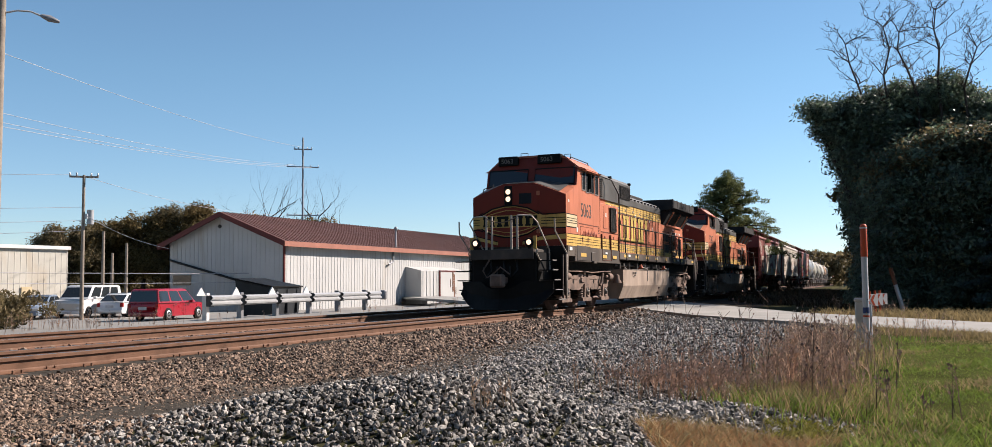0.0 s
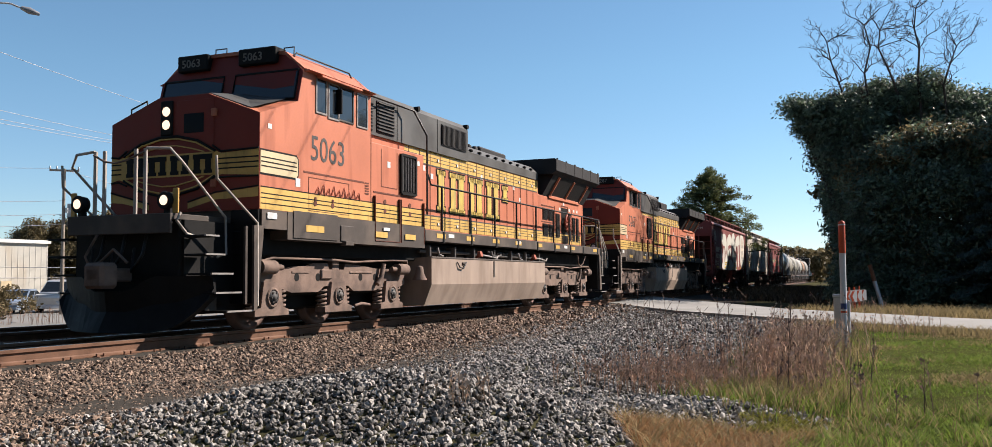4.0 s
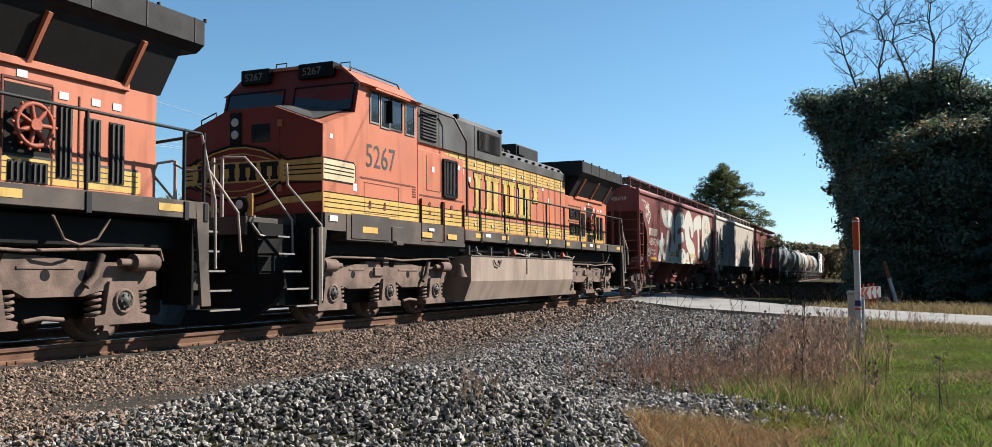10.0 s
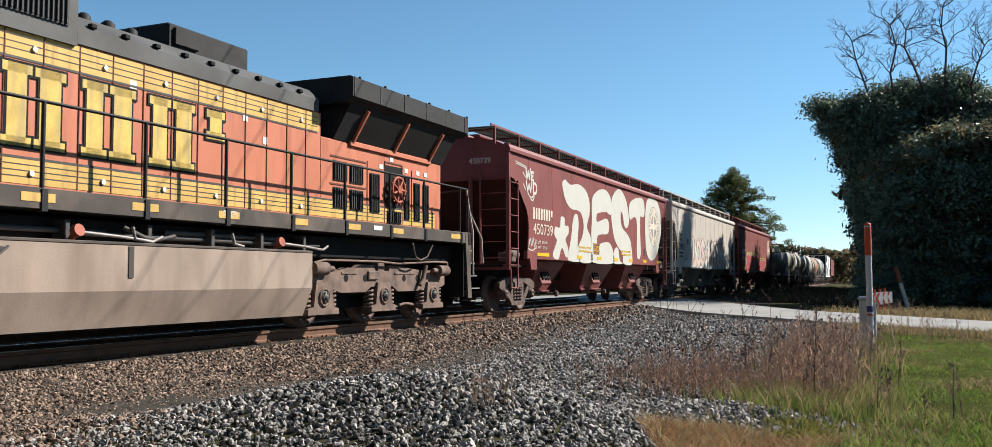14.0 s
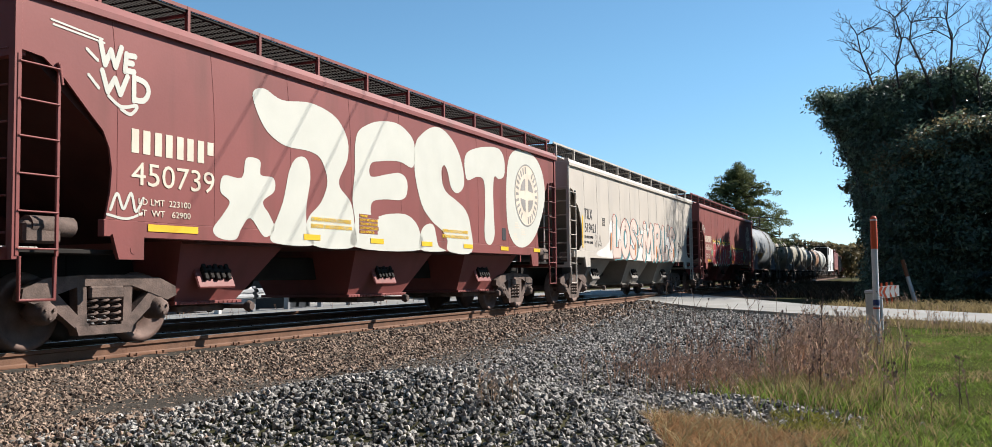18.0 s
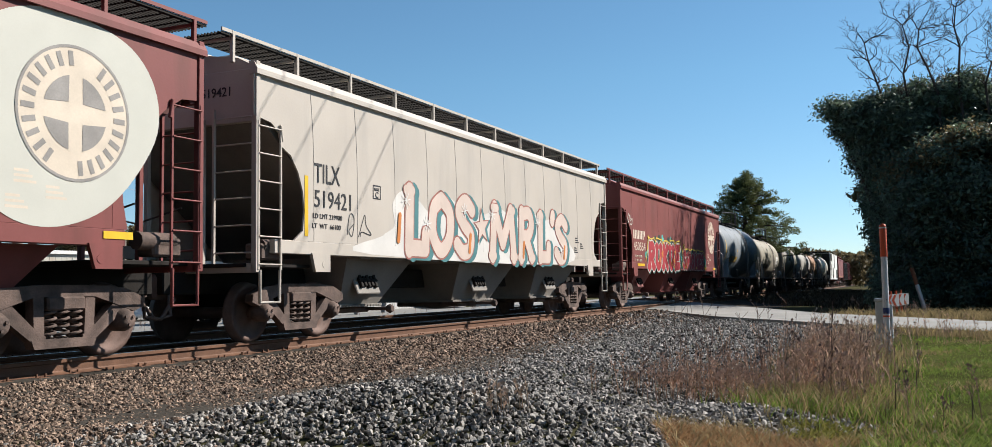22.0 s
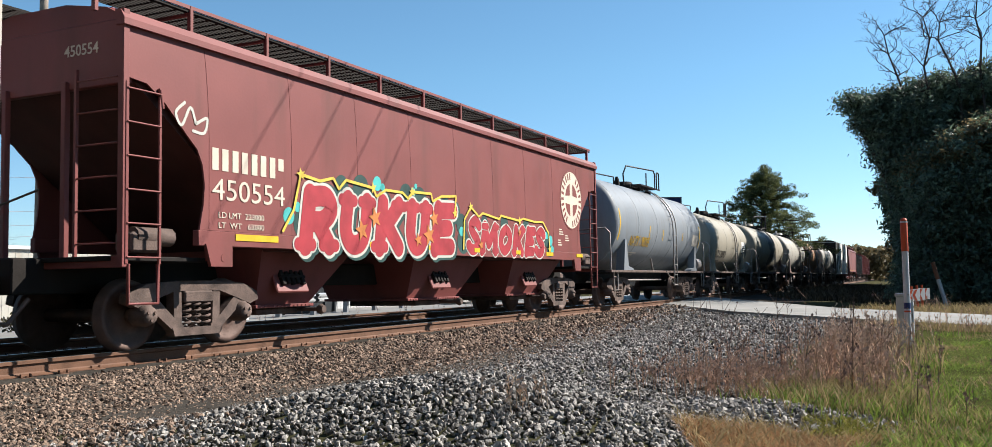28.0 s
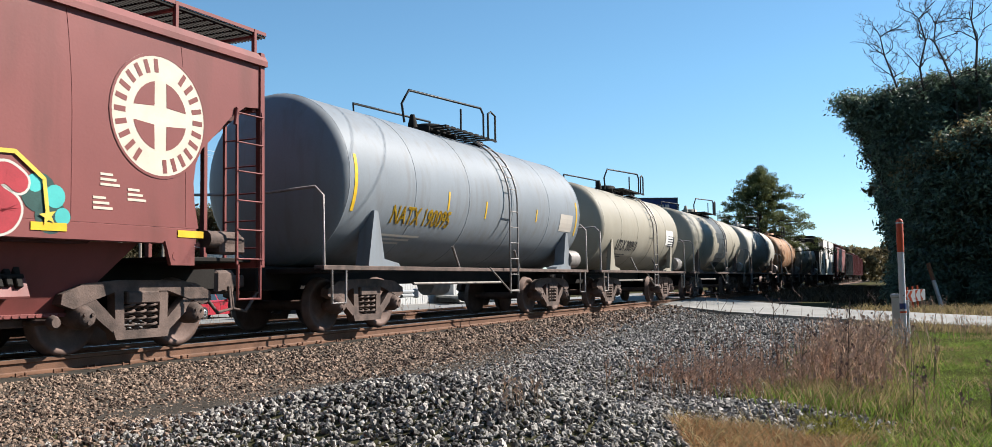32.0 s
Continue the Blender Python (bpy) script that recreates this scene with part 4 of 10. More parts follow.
            q = Shape().loft([[f(x0, 0.05, 0.02), f(x1, 0.05, 0.02), f(x1, 0.85, 0.02), f(x0, 0.85, 0.02)], [f(x0, 0.05), f(x1, 0.05), f(x1, 0.85), f(x0, 0.85)]])
            scr = part("radiator_screen", q, M_LOUVRE, core, "black slanted radiator screen")
        q = Shape()
        for x in (17.0, 18.52, 20.02):
            q.tube([f(x, -0.02, 0.03), f(x, 0.95, 0.03)], 0.045, 4, False)
        split("screen_frame", q, M_ORANGE, core, "orange screen frame")
        q = Shape()
        q.box(16.9, min(sg * H, sg * (H + 0.05)), 3.3, 20.1, max(sg * H, sg * (H + 0.05)), 3.4, 0.01)
        part("screen_ledge", q, M_ORANGE, core)
    for x0, x1, z0, z1 in ((16.4, 16.85, 2.62, 2.98), (16.95, 17.4, 2.62, 2.98), (16.4, 16.85, 2.12, 2.5), (16.95, 17.4, 2.12, 2.5), (17.65, 18.0, 2.12, 2.88), (18.98, 19.2, 2.05, 2.95), (19.4, 19.65, 2.05, 2.85), (19.8, 20.05, 2.05, 2.85), (18.3, 18.85, 1.95, 2.2)):
        louvre(rad, x0, x1, z0, z1, -H - 0.012)
    q = Shape()
    for a, b, c, d in ((18.2, 18.22, 1.95, 3.15), (18.9, 18.92, 1.95, 3.15), (18.2, 18.9, 3.14, 3.17), (17.55, 17.57, 1.95, 3.1), (19.3, 19.32, 1.95, 3.1), (16.3, 17.5, 3.04, 3.07), (16.3, 17.5, 2.54, 2.57)):
        q.box(a, -H - 0.012, c, b, -H, d)
    split("access_panel", q, M_SEAM, rad)
    # black panel on the wall in place of the doorway's shaded inside
    q = Shape().box(18.24, -H - 0.005, 2.25, 18.88, -H + 0.2, 3.1)
    part("open_doorway", q, M_BLACK, rad, "black panel for the dark of an open service door")
    q = Shape()
    q.tube([(18.56 + 0.25 * math.cos(k * math.pi / 12), -H - 0.12, 2.62 + 0.25 * math.sin(k * math.pi / 12)) for k in range(25)], 0.032, 6)
    for k in range(14):
        a = 2 * math.pi * k / 14
        q.cyl((18.56 + 0.28 * math.cos(a), -H - 0.12, 2.62 + 0.28 * math.sin(a)), (18.56 + 0.31 * math.cos(a), -H - 0.12, 2.62 + 0.31 * math.sin(a)), 0.022, 5)
    for k in range(7):
        a = 2 * math.pi * k / 7
        q.tube([(18.56 + 0.05 * math.cos(a), -H - 0.12, 2.62 + 0.05 * math.sin(a)), (18.56 + 0.24 * math.cos(a), -H - 0.12, 2.62 + 0.24 * math.sin(a))], 0.03, 5)
    q.turn("y", (18.56, 0, 2.62), [(-H - 0.16, 0.08), (-H, 0.08)], 10)
    part("handwheel", q, M_FANRED, rad, "red spoked handwheel")
    q = Shape()
    for x, z in ((18.0, 3.0), (19.0, 3.02), (19.5, 3.02), (19.85, 3.02), (18.4, 3.18)):
        slab(q, x, x + 0.14, z, z + 0.09, -H - 0.01)
    split("data_plate", q, M_WHITE, rad)
    # fuel tank
    s = Shape().loft([[(7.62, -1.6, 1.28), (7.62, -1.6, 0.70), (7.62, -1.42, 0.25), (7.62, 1.42, 0.25), (7.62, 1.6, 0.70), (7.62, 1.6, 1.28)], [(15.0, -1.6, 1.26), (15.0, -1.6, 0.70), (15.0, -1.42, 0.25), (15.0, 1.42, 0.25), (15.0, 1.6, 0.70), (15.0, 1.6, 1.26)]])
    tank = part("fuel_tank", s, M_TANKDUST, loco, "dusty tan fuel tank")
    q = Shape().box(11.1, -1.612, 0.86, 11.18, -1.6, 1.25)
    q.box(9.2, -1.63, 1.14, 9.35, -1.6, 1.2, 0.01)
    q.box(7.64, -1.61, 1.26, 15.0, -1.5, 1.3, 0.008)
    part("sight_glass", q, M_SILL, tank)
    q = Shape()
    q.tube([(8.9, -1.62, 1.2), (9.0, -1.64, 1.08), (9.2, -1.64, 1.05), (9.4, -1.62, 1.2)], 0.015)
    part("drain_hose", q, M_DKGREY, tank)
    q = Shape().turn("z", (7.35, -1.45, 0), [(0.80, 0.16), (0.83, 0.15), (0.95, 0.09), (1.07, 0.08), (1.1, 0.02)], 14)
    part("bell", q, M_TRUCK, loco, "dusty brass bell")
    # pipes and brackets above the tank
    q = Shape()
    for x0, x1, z in ((7.6, 11.0, 1.42), (10.4, 15.6, 1.40), (12.0, 14.5, 1.47)):
        q.tube([(x0, -1.3, z), (x1, -1.3, z)], 0.035)
    for x in (7.9, 9.2, 10.3, 11.6, 12.8, 13.9, 15.0):
        q.box(x, -1.42, 1.3, x + 0.08, -1.2, 1.55, 0.01)
    q.tube([(11.2, -1.4, 1.5), (11.5, -1.45, 1.38), (11.8, -1.4, 1.36), (12.1, -1.4, 1.42)], 0.03)
    part("air_piping", q, M_DKGREY, loco)
    q = Shape()
    for a in ((8.2, 8.4), (11.3, 11.6), (13.2, 13.4)):
        q.tube([(a[0], -1.46, 1.5), (a[0], -1.5, 1.35), (a[1], -1.5, 1.32)], 0.025)
    split("air_fitting", q, M_STEELPIPE, loco)
    for x in (10.35, 14.2):
        q = Shape().cyl((x, -1.52, 1.40), (x, -1.60, 1.42), 0.075, 12).cyl((x, -1.45, 1.30), (x, -1.53, 1.40), 0.035, 8)
        part("filler_cap", q, M_FANRED, loco, "faded red fuel filler cap")
        part("filler_pipe", Shape().tube([(x + 0.1, -1.5, 1.40), (x + 0.7, -1.5, 1.37), (x + 1.3, -1.46, 1.33), (x + 1.5, -1.42, 1.4)], 0.022), M_STEELPIPE, loco, "pale pipe over the fuel tank")
    q = Shape().tube([(18.55, -1.5, 1.55), (18.75, -1.46, 1.28), (19.0, -1.44, 1.22), (19.25, -1.46, 1.3), (19.4, -1.5, 1.55)], 0.016)
    part("chain", q, M_TRUCK, loco, "hanging safety chain")
    # front platform between the step wells
    q = Shape().box(0.36, -0.98, 1.70, 1.76, 0.98, 1.79, 0.01)
    q.box(0.36, -0.98, 1.5, 0.42, 0.98, 1.72, 0.01)
    part("front_platform", q, M_SILL, loco, "dusty front platform")
    for x0, d in ((0.95, 1), (21.14, -1)):
        f = 0.55 if d > 0 else 21.02        # outer end plate
        pil = part("pilot", Shape().box(f, -1.0, 0.5, f + 0.12, 1.0, 1.7, 0.03), M_BLACK, loco, "black end plate")
        treads = STEPS if d > 0 else REAR_STEPS
        for sg in (-1, 1):
            for z, a, b in treads:
                q = Shape().box(a, min(sg * 1.08, sg * 1.5), z - 0.03, b, max(sg * 1.08, sg * 1.5), z, 0.004)
                tread = part("step", q, M_BLACK, pil, "black boarding step")
                q = Shape().box(a, min(sg * 1.5, sg * 1.525), z - 0.022, b, max(sg * 1.5, sg * 1.525), z + 0.004)
                part("step_edge", q, M_STEP, tread, "pale worn step edge")
                if z < 0.7:
                    part("riser", Shape().box(a + 0.04, min(sg * 1.06, sg * 1.08), z, a + 0.3, max(sg * 1.06, sg * 1.08), z + 0.2), M_SILL, tread)
            part("step_back", Shape().box(*((1.72, min(sg * 0.98, sg * 1.5), 0.45, 1.76, max(sg * 0.98, sg * 1.5), 1.91) if d > 0 else (20.86, min(sg * 0.98, sg * 1.5), 0.45, 20.9, max(sg * 0.98, sg * 1.5), 1.7))), M_BLACK, pil)
            part("step_side", Shape().box(*((0.6, min(sg * 0.98, sg * 1.04), 0.5, 1.76, max(sg * 0.98, sg * 1.04), 1.7) if d > 0 else (20.9, min(sg * 0.98, sg * 1.04), 0.5, 21.14, max(sg * 0.98, sg * 1.04), 1.7))), M_BLACK, pil)
            plate = [(1.57, 1.66), (1.82, 1.66), (1.66, 0.36), (1.58, 0.36)] if d > 0 else [(20.88, 1.86), (21.15, 1.86), (21.15, 0.94), (21.21, 0.42), (21.02, 0.42)]
            part("end_side_plate", Shape().prism(plate, "y", *sorted((sg * 1.5, sg * 1.545))), M_SILL, pil, "grey tapered plate beside the steps")
            if d > 0:
                part("step_post", Shape().box(1.42, min(sg * 1.46, sg * 1.5), 0.45, 1.47, max(sg * 1.46, sg * 1.5), 1.64), M_SILL, pil)
            for rail_pts in HANDRAILS if d > 0 else REAR_HANDRAILS:
                hr = Shape().tube([(x, sg * y, z) for x, y, z in rail_pts], 0.022)
                part("step_handrail", hr, M_RAILPAINT, pil, "pale bent step handrail")
        for y in (-0.4, 0.0, 0.4):
            hose = Shape()
            hose.tube([(f + 0.06 - d * 0.08, y, 1.5), (f - d * 0.2, y - 0.1, 1.2), (f - d * 0.15, y + 0.15, 0.95), (f - d * 0.05, y + 0.2, 1.3)], 0.025)
            part("air_hose", hose, M_PIPE, pil)
        px = 0.4 if d > 0 else 21.05
        for y in (-0.48, -0.3, 0.3, 0.48):
            part("front_post", Shape().box(px - 0.02, y - 0.028, 1.74, px + 0.02, y + 0.028, 2.76, 0.006), M_RAILPAINT if d > 0 else M_PIPE, pil)
        if d < 0:
            for sg in (-1, 1):
                part("end_handrail", Shape().tube([(px, sg * 0.48, 2.76), (px, sg * 1.45, 2.82)], 0.022), M_PIPE, pil)
        else:
            for sg in (-1, 1):
                part("safety_chain", Shape().tube([(0.36, sg * 0.48, 2.7), (0.3, sg * 0.2, 2.58), (0.3, -sg * 0.0, 2.55)], 0.016, 5), M_TRUCK, pil, "sagging safety chain")
            q = Shape().tube([(0.34, 0.36, 1.5), (0.3, 0.55, 1.18), (0.28, 0.42, 0.98), (0.28, 0.22, 1.1), (0.3, 0.0, 1.28), (0.28, -0.28, 1.08)], 0.022)
            part("jumper_cable", q, M_TRUCK, pil, "grey looped jumper cable")
            for sg in (-1, 1):
                q = Shape().tube([(0.5, sg * 1.05, 1.8), (0.42, sg * 1.05, 1.68), (0.62, sg * 1.06, 1.5), (0.8, sg * 1.06, 1.47)], 0.022)
                part("grab_iron", q, M_RAILPAINT, pil)
        a, b = sorted((x0 - d * 1.05, x0 + d * 0.1))
        q = Shape().box(a, -0.12, 0.8, b, 0.12, 1.0, 0.03)
        a, b = sorted((x0 - d * 1.05, x0 - d * 0.72))
        cp = part("coupler", q, M_TRUCK, pil, "knuckle coupler")
        part("knuckle", Shape().box(a, -0.19, 0.7, b, 0.19, 1.08, 0.05), M_TRUCK, cp)
    # snowplough: a shallow V with rounded lower corners
    rings = []
    for i in range(21):
        y = -1.42 + 0.142 * i
        u = abs(y) / 1.42
        x = 0.12 + 0.62 * u ** 1.3
        z0 = 0.07 + 0.45 * max(0.0, (u - 0.5) / 0.5) ** 2
        z1 = 0.66 + 0.22 * min(1.0, max(0.0, (u - 0.25) / 0.2))
        rings.append([(x - 0.1, y, z0), (x + 0.06, y, (z0 + z1) / 2), (x + 0.02, y, z1), (x + 0.07, y, z1), (x + 0.13, y, z0 + 0.05)])
    part("snowplough", Shape().loft(rings), M_BLACK, loco, "black snowplough")
    for sg in (-1, 1):
        q = Shape().turn("x", (0, sg * 0.83, 1.98), [(0.39, 0.12), (0.41, 0.135), (0.54, 0.12), (0.6, 0.06)], 14)
        q.box(0.46, sg * 0.83 - 0.06, 1.77, 0.54, sg * 0.83 + 0.06, 1.95, 0.01)
        dl = part("ditch_light", q, M_BLACK, loco, "ditch light on the front platform")
        q = Shape().turn("x", (0, sg * 0.83, 1.98), [(0.375, 0.055), (0.39, 0.075)], 14)
        part("lens", q, M_LAMP if lead else M_LENS, dl, "lit lamp" if lead else "unlit lamp")
        y = sorted((sg * 0.93, sg * 1.03))
        part("lamp_bracket", Shape().box(0.46, y[0], 1.79, 0.5, y[1], 2.16, 0.01), M_YELLOW, dl, "yellow lamp bracket")
    # side handrails
    for sg in (-1, 1):
        q = Shape()
        q.tube([(7.62, sg * 1.5, 2.2), (7.62, sg * 1.5, 3.9), (7.4, sg * 1.3, 4.42), (7.1, sg * 1.2, 4.46), (5.2, sg * 1.3, 4.42)], 0.024)
        q.tube([(7.62, sg * 1.5, 3.1), (7.8, sg * 1.5, 2.86), (21.02, sg * 1.5, 2.84), (21.08, sg * 1.5, 2.76)], 0.021)
        rail = part("handrail", q, M_PIPE, loco, "black side handrail")
        for x in (8.35, 9.9, 11.45, 13.0, 14.55, 16.1, 17.65, 19.02, 20.69, 21.08):
            p = Shape().cyl((x, sg * 1.5, 1.72), (x, sg * 1.5, 2.86), 0.026, 8)
            p.box(x - 0.045, min(sg * 1.48, sg * 1.56), 1.6, x + 0.045, max(sg * 1.48, sg * 1.56), 1.86, 0.006)
            part("stanchion", p, M_PIPE, rail)
    loco_truck(loco, (2.43, 4.45, 6.47), 1)
    loco_truck(loco, (15.83, 17.85, 19.87), -1)
    if lead:
        q = Shape()
        for i in range(9):
            a = 3.3 + i * 0.17
            q.tube([(a, -Y - 0.014, 2.3), (a + 0.09, -Y - 0.014, 2.42 + 0.05 * (i % 2)), (a + 0.13, -Y - 0.014, 2.28)], 0.012, 4)
        part("graffiti_scrawl", q, M_FANRED, cab, "red scrawl low on the cab side")
    return loco


M_SEAM = mat("shadowed_panel_seam", (0.12, 0.0375, 0.0225), 0.7, var=0.2, scale=4, bump=0.03)

# ---- freight cars ----
M_MAROON = mat("oxide_red_car_paint", (0.18, 0.0532, 0.048), 0.55, var=0.10, scale=0.8, fine=35, bump=0.05, dirt=(0.0975, 0.0375, 0.03), dirt_amount=0.3, dirt_scale=1.0, streak=2.2)
M_LTGREY = mat("pale_grey_car_paint", (0.413, 0.371, 0.323), 0.55, var=0.06, scale=0.8, fine=35, bump=0.05, dirt=(0.315, 0.292, 0.262), dirt_amount=0.35, dirt_scale=1.0, streak=2.2)
# slope-sheet copy of the car red, darkened to put shade into the colour
M_REDSHADE = mat("shaded_red_slope_sheet", (0.075, 0.0263, 0.0225), 0.75, var=0.25, scale=1.2, fine=35, bump=0.08)
M_LTSEAM = mat("grey_weld_seam", (0.285, 0.27, 0.247), 0.6, var=0.1, scale=2, bump=0.03)
# slope-sheet copy of the car grey, with shade put into its colour
M_LTSHADE = mat("shaded_grey_slope_sheet", (0.19, 0.172, 0.152), 0.7, var=0.2, scale=1.2, fine=35, bump=0.08)
M_CARBLACK = mat("black_underframe_paint", (0.0165, 0.0142, 0.0128), 0.75, var=0.3, scale=2, fine=40, bump=0.15, spec=0.1)
M_CARTRUCK = mat("rusty_truck_casting", (0.125, 0.088, 0.074), 0.85, var=0.3, scale=5, fine=60, bump=0.3, dirt=(0.0375, 0.03, 0.0263), dirt_amount=0.4, dirt_scale=4)
M_GRAFWHITE = mat("white_spray_paint", (0.44, 0.435, 0.385), 0.6, var=0.04, scale=2, bump=0.02)
M_GRAFROSE = mat("faded_rose_spray_paint", (0.3, 0.12, 0.1), 0.6, var=0.25, scale=3, bump=0.02)
M_GRAFPINK = mat("pink_spray_paint", (0.5, 0.405, 0.35), 0.6, var=0.08, scale=2, bump=0.02)
M_GRAFRED = mat("red_spray_paint", (0.32, 0.03, 0.04), 0.6, var=0.2, scale=3, bump=0.02)
M_GRAFTEAL = mat("teal_spray_paint", (0.06, 0.17, 0.18), 0.6, var=0.2, scale=3, bump=0.02)
M_GRAFGREEN = mat("dark_green_spray_paint", (0.0225, 0.0638, 0.0562), 0.6, var=0.3, scale=3, bump=0.02)
M_GRAFAQUA = mat("aqua_spray_paint", (0.06, 0.375, 0.352), 0.6, var=0.1, scale=3, bump=0.02)
M_GRAFORANGE = mat("orange_spray_paint", (0.465, 0.165, 0.045), 0.6, var=0.15, scale=3, bump=0.02)
M_GRAFYEL = mat("yellow_spray_paint", (0.562, 0.413, 0.06), 0.6, var=0.1, scale=3, bump=0.02)
M_GRAFHAZE = mat("thin_white_overspray", (0.53, 0.51, 0.48), 0.6, var=0.08, scale=2, bump=0.02)
M_EMBLEMGREY = mat("faded_grey_emblem", (0.247, 0.232, 0.217), 0.6, var=0.2, scale=3, bump=0.0)
M_TEXTDARK = mat("dark_stencil_paint", (0.03, 0.03, 0.0338), 0.6, var=0.1, scale=3, bump=0.0)
M_TEXTPALE = mat("pale_stencil_paint", (0.54, 0.465, 0.375), 0.6, var=0.1, scale=3, bump=0.0)
M_REFLECT = mat("yellow_reflective_tape", (0.6, 0.375, 0.0225), 0.45, var=0.1, scale=5, bump=0.0)


def car_truck(car, xc):
    truck = part("truck", Shape().box(xc - 0.25, -1.0, 0.45, xc + 0.25, 1.0, 0.8, 0.04), M_CARBLACK, car, "rusty two-axle freight truck")
    hw = 0.90
    for sg in (-1, 1):
        y0, y1 = sorted((sg * 0.98, sg * 1.13))
        s = Shape()
        s.prism([(xc - 1.22, 0.62), (xc - 1.2, 0.74), (xc - 0.9, 0.86), (xc - 0.3, 0.90), (xc + 0.3, 0.90), (xc + 0.9, 0.86), (xc + 1.2, 0.74), (xc + 1.22, 0.62), (xc + 1.05, 0.56), (xc + 0.75, 0.66), (xc + 0.42, 0.76), (xc - 0.42, 0.76), (xc - 0.75, 0.66), (xc - 1.05, 0.56)], "y", y0, y1)
        for d in (-1, 1):
            s.prism([(xc + d * 1.16, 0.66), (xc + d * 0.92, 0.60), (xc + d * 0.42, 0.22), (xc + d * 0.26, 0.22), (xc + d * 0.26, 0.30), (xc + d * 0.44, 0.42), (xc + d * 0.80, 0.74), (xc + d * 1.1, 0.78)], "y", y0 + 0.01, y1 - 0.01)
            s.prism([(xc + d * 0.28, 0.24), (xc + d * 0.42, 0.30), (xc + d * 0.44, 0.80), (xc + d * 0.3, 0.80)], "y", y0 + 0.012, y1 - 0.004)
        s.prism([(xc - 0.42, 0.16), (xc + 0.42, 0.16), (xc + 0.46, 0.27), (xc - 0.46, 0.27)], "y", y0, y1)
        part("side_frame", s, M_CARTRUCK, truck, "rust-brown cast side frame")
        for k in (-0.14, 0.0, 0.14):
            sp = Shape()
            spring(sp, xc + k * 1.3, sg * 1.06, 0.27, 0.60, 0.075, 0.02, 4)
            part("spring", sp, M_CARTRUCK, truck)
        b = Shape().box(xc - 0.27, y0 - 0.03, 0.6, xc + 0.27, y1 + 0.03, 0.76, 0.02)
        part("bolster_end", b, M_CARTRUCK, truck)
        for d in (-1, 1):
            c = Shape().turn("y", (xc + d * hw, 0, 0.457), [(sg * 0.95, 0.15), (sg * 1.12, 0.15), (sg * 1.17, 0.115), (sg * 1.2, 0.11), (sg * 1.205, 0.02)], 14)
            for k in range(3):
                a = k * 2.094 + 0.5
                c.cyl((xc + d * hw + 0.065 * math.cos(a), sg * 1.18, 0.457 + 0.065 * math.sin(a)), (xc + d * hw + 0.065 * math.cos(a), sg * 1.225, 0.457 + 0.065 * math.sin(a)), 0.022, 6)
            part("bearing_cap", c, M_CARTRUCK, truck)
    for d in (-1, 1):
        wheelset(truck, xc + d * hw, 0.457, MESH_CARWHEEL)


def coupler(car, x, d):
    a, b = sorted((x, x + d * 1.3))
    s = Shape().box(a, -0.1, 0.78, b, 0.1, 0.98, 0.03)
    a, b = sorted((x, x + d * 0.3))
    s.box(a, -0.18, 0.68, b, 0.18, 1.06, 0.05)
    s.tube([(x + d * 0.1, -0.25, 0.8), (x + d * 0.1, -0.3, 0.45), (x + d * 0.4, -0.3, 0.4), (x + d * 0.7, -0.28, 0.7)], 0.03)
    part("coupler", s, M_CARTRUCK, car, "knuckle coupler with air hose")


def ladder(parent, x0, x1, y, z0, z1, material, n=None):
    s = Shape()
    for x in (x0, x1):
        s.box(x - 0.02, y - 0.015, z0, x + 0.02, y + 0.015, z1, 0.004)
    n = n or int((z1 - z0) / 0.4)
    for i in range(n + 1):
        z = z0 + 0.08 + (z1 - z0 - 0.16) * i / n
        s.cyl((x0, y - 0.02, z), (x1, y - 0.02, z), 0.012, 6)
    part("ladder", s, material, parent)


def fitted(text, x0, x1, z0, z1, material, thick=0.003, bold=0.0):
    """Lettering stretched to fill a box on the near side."""
    me = letters(text, 1.0, material, thick, bold)
    co = np.empty(len(me.vertices) * 3, np.float32)
    me.vertices.foreach_get("co", co)
    co = co.reshape(-1, 3)
    lo, hi = co.min(0), co.max(0)
    co[:, 0] = x0 + (co[:, 0] - lo[0]) / (hi[0] - lo[0]) * (x1 - x0)
    co[:, 2] = z0 + (co[:, 2] - lo[2]) / (hi[2] - lo[2]) * (z1 - z0)
    me.vertices.foreach_set("co", co.ravel())
    me.update()
    return me


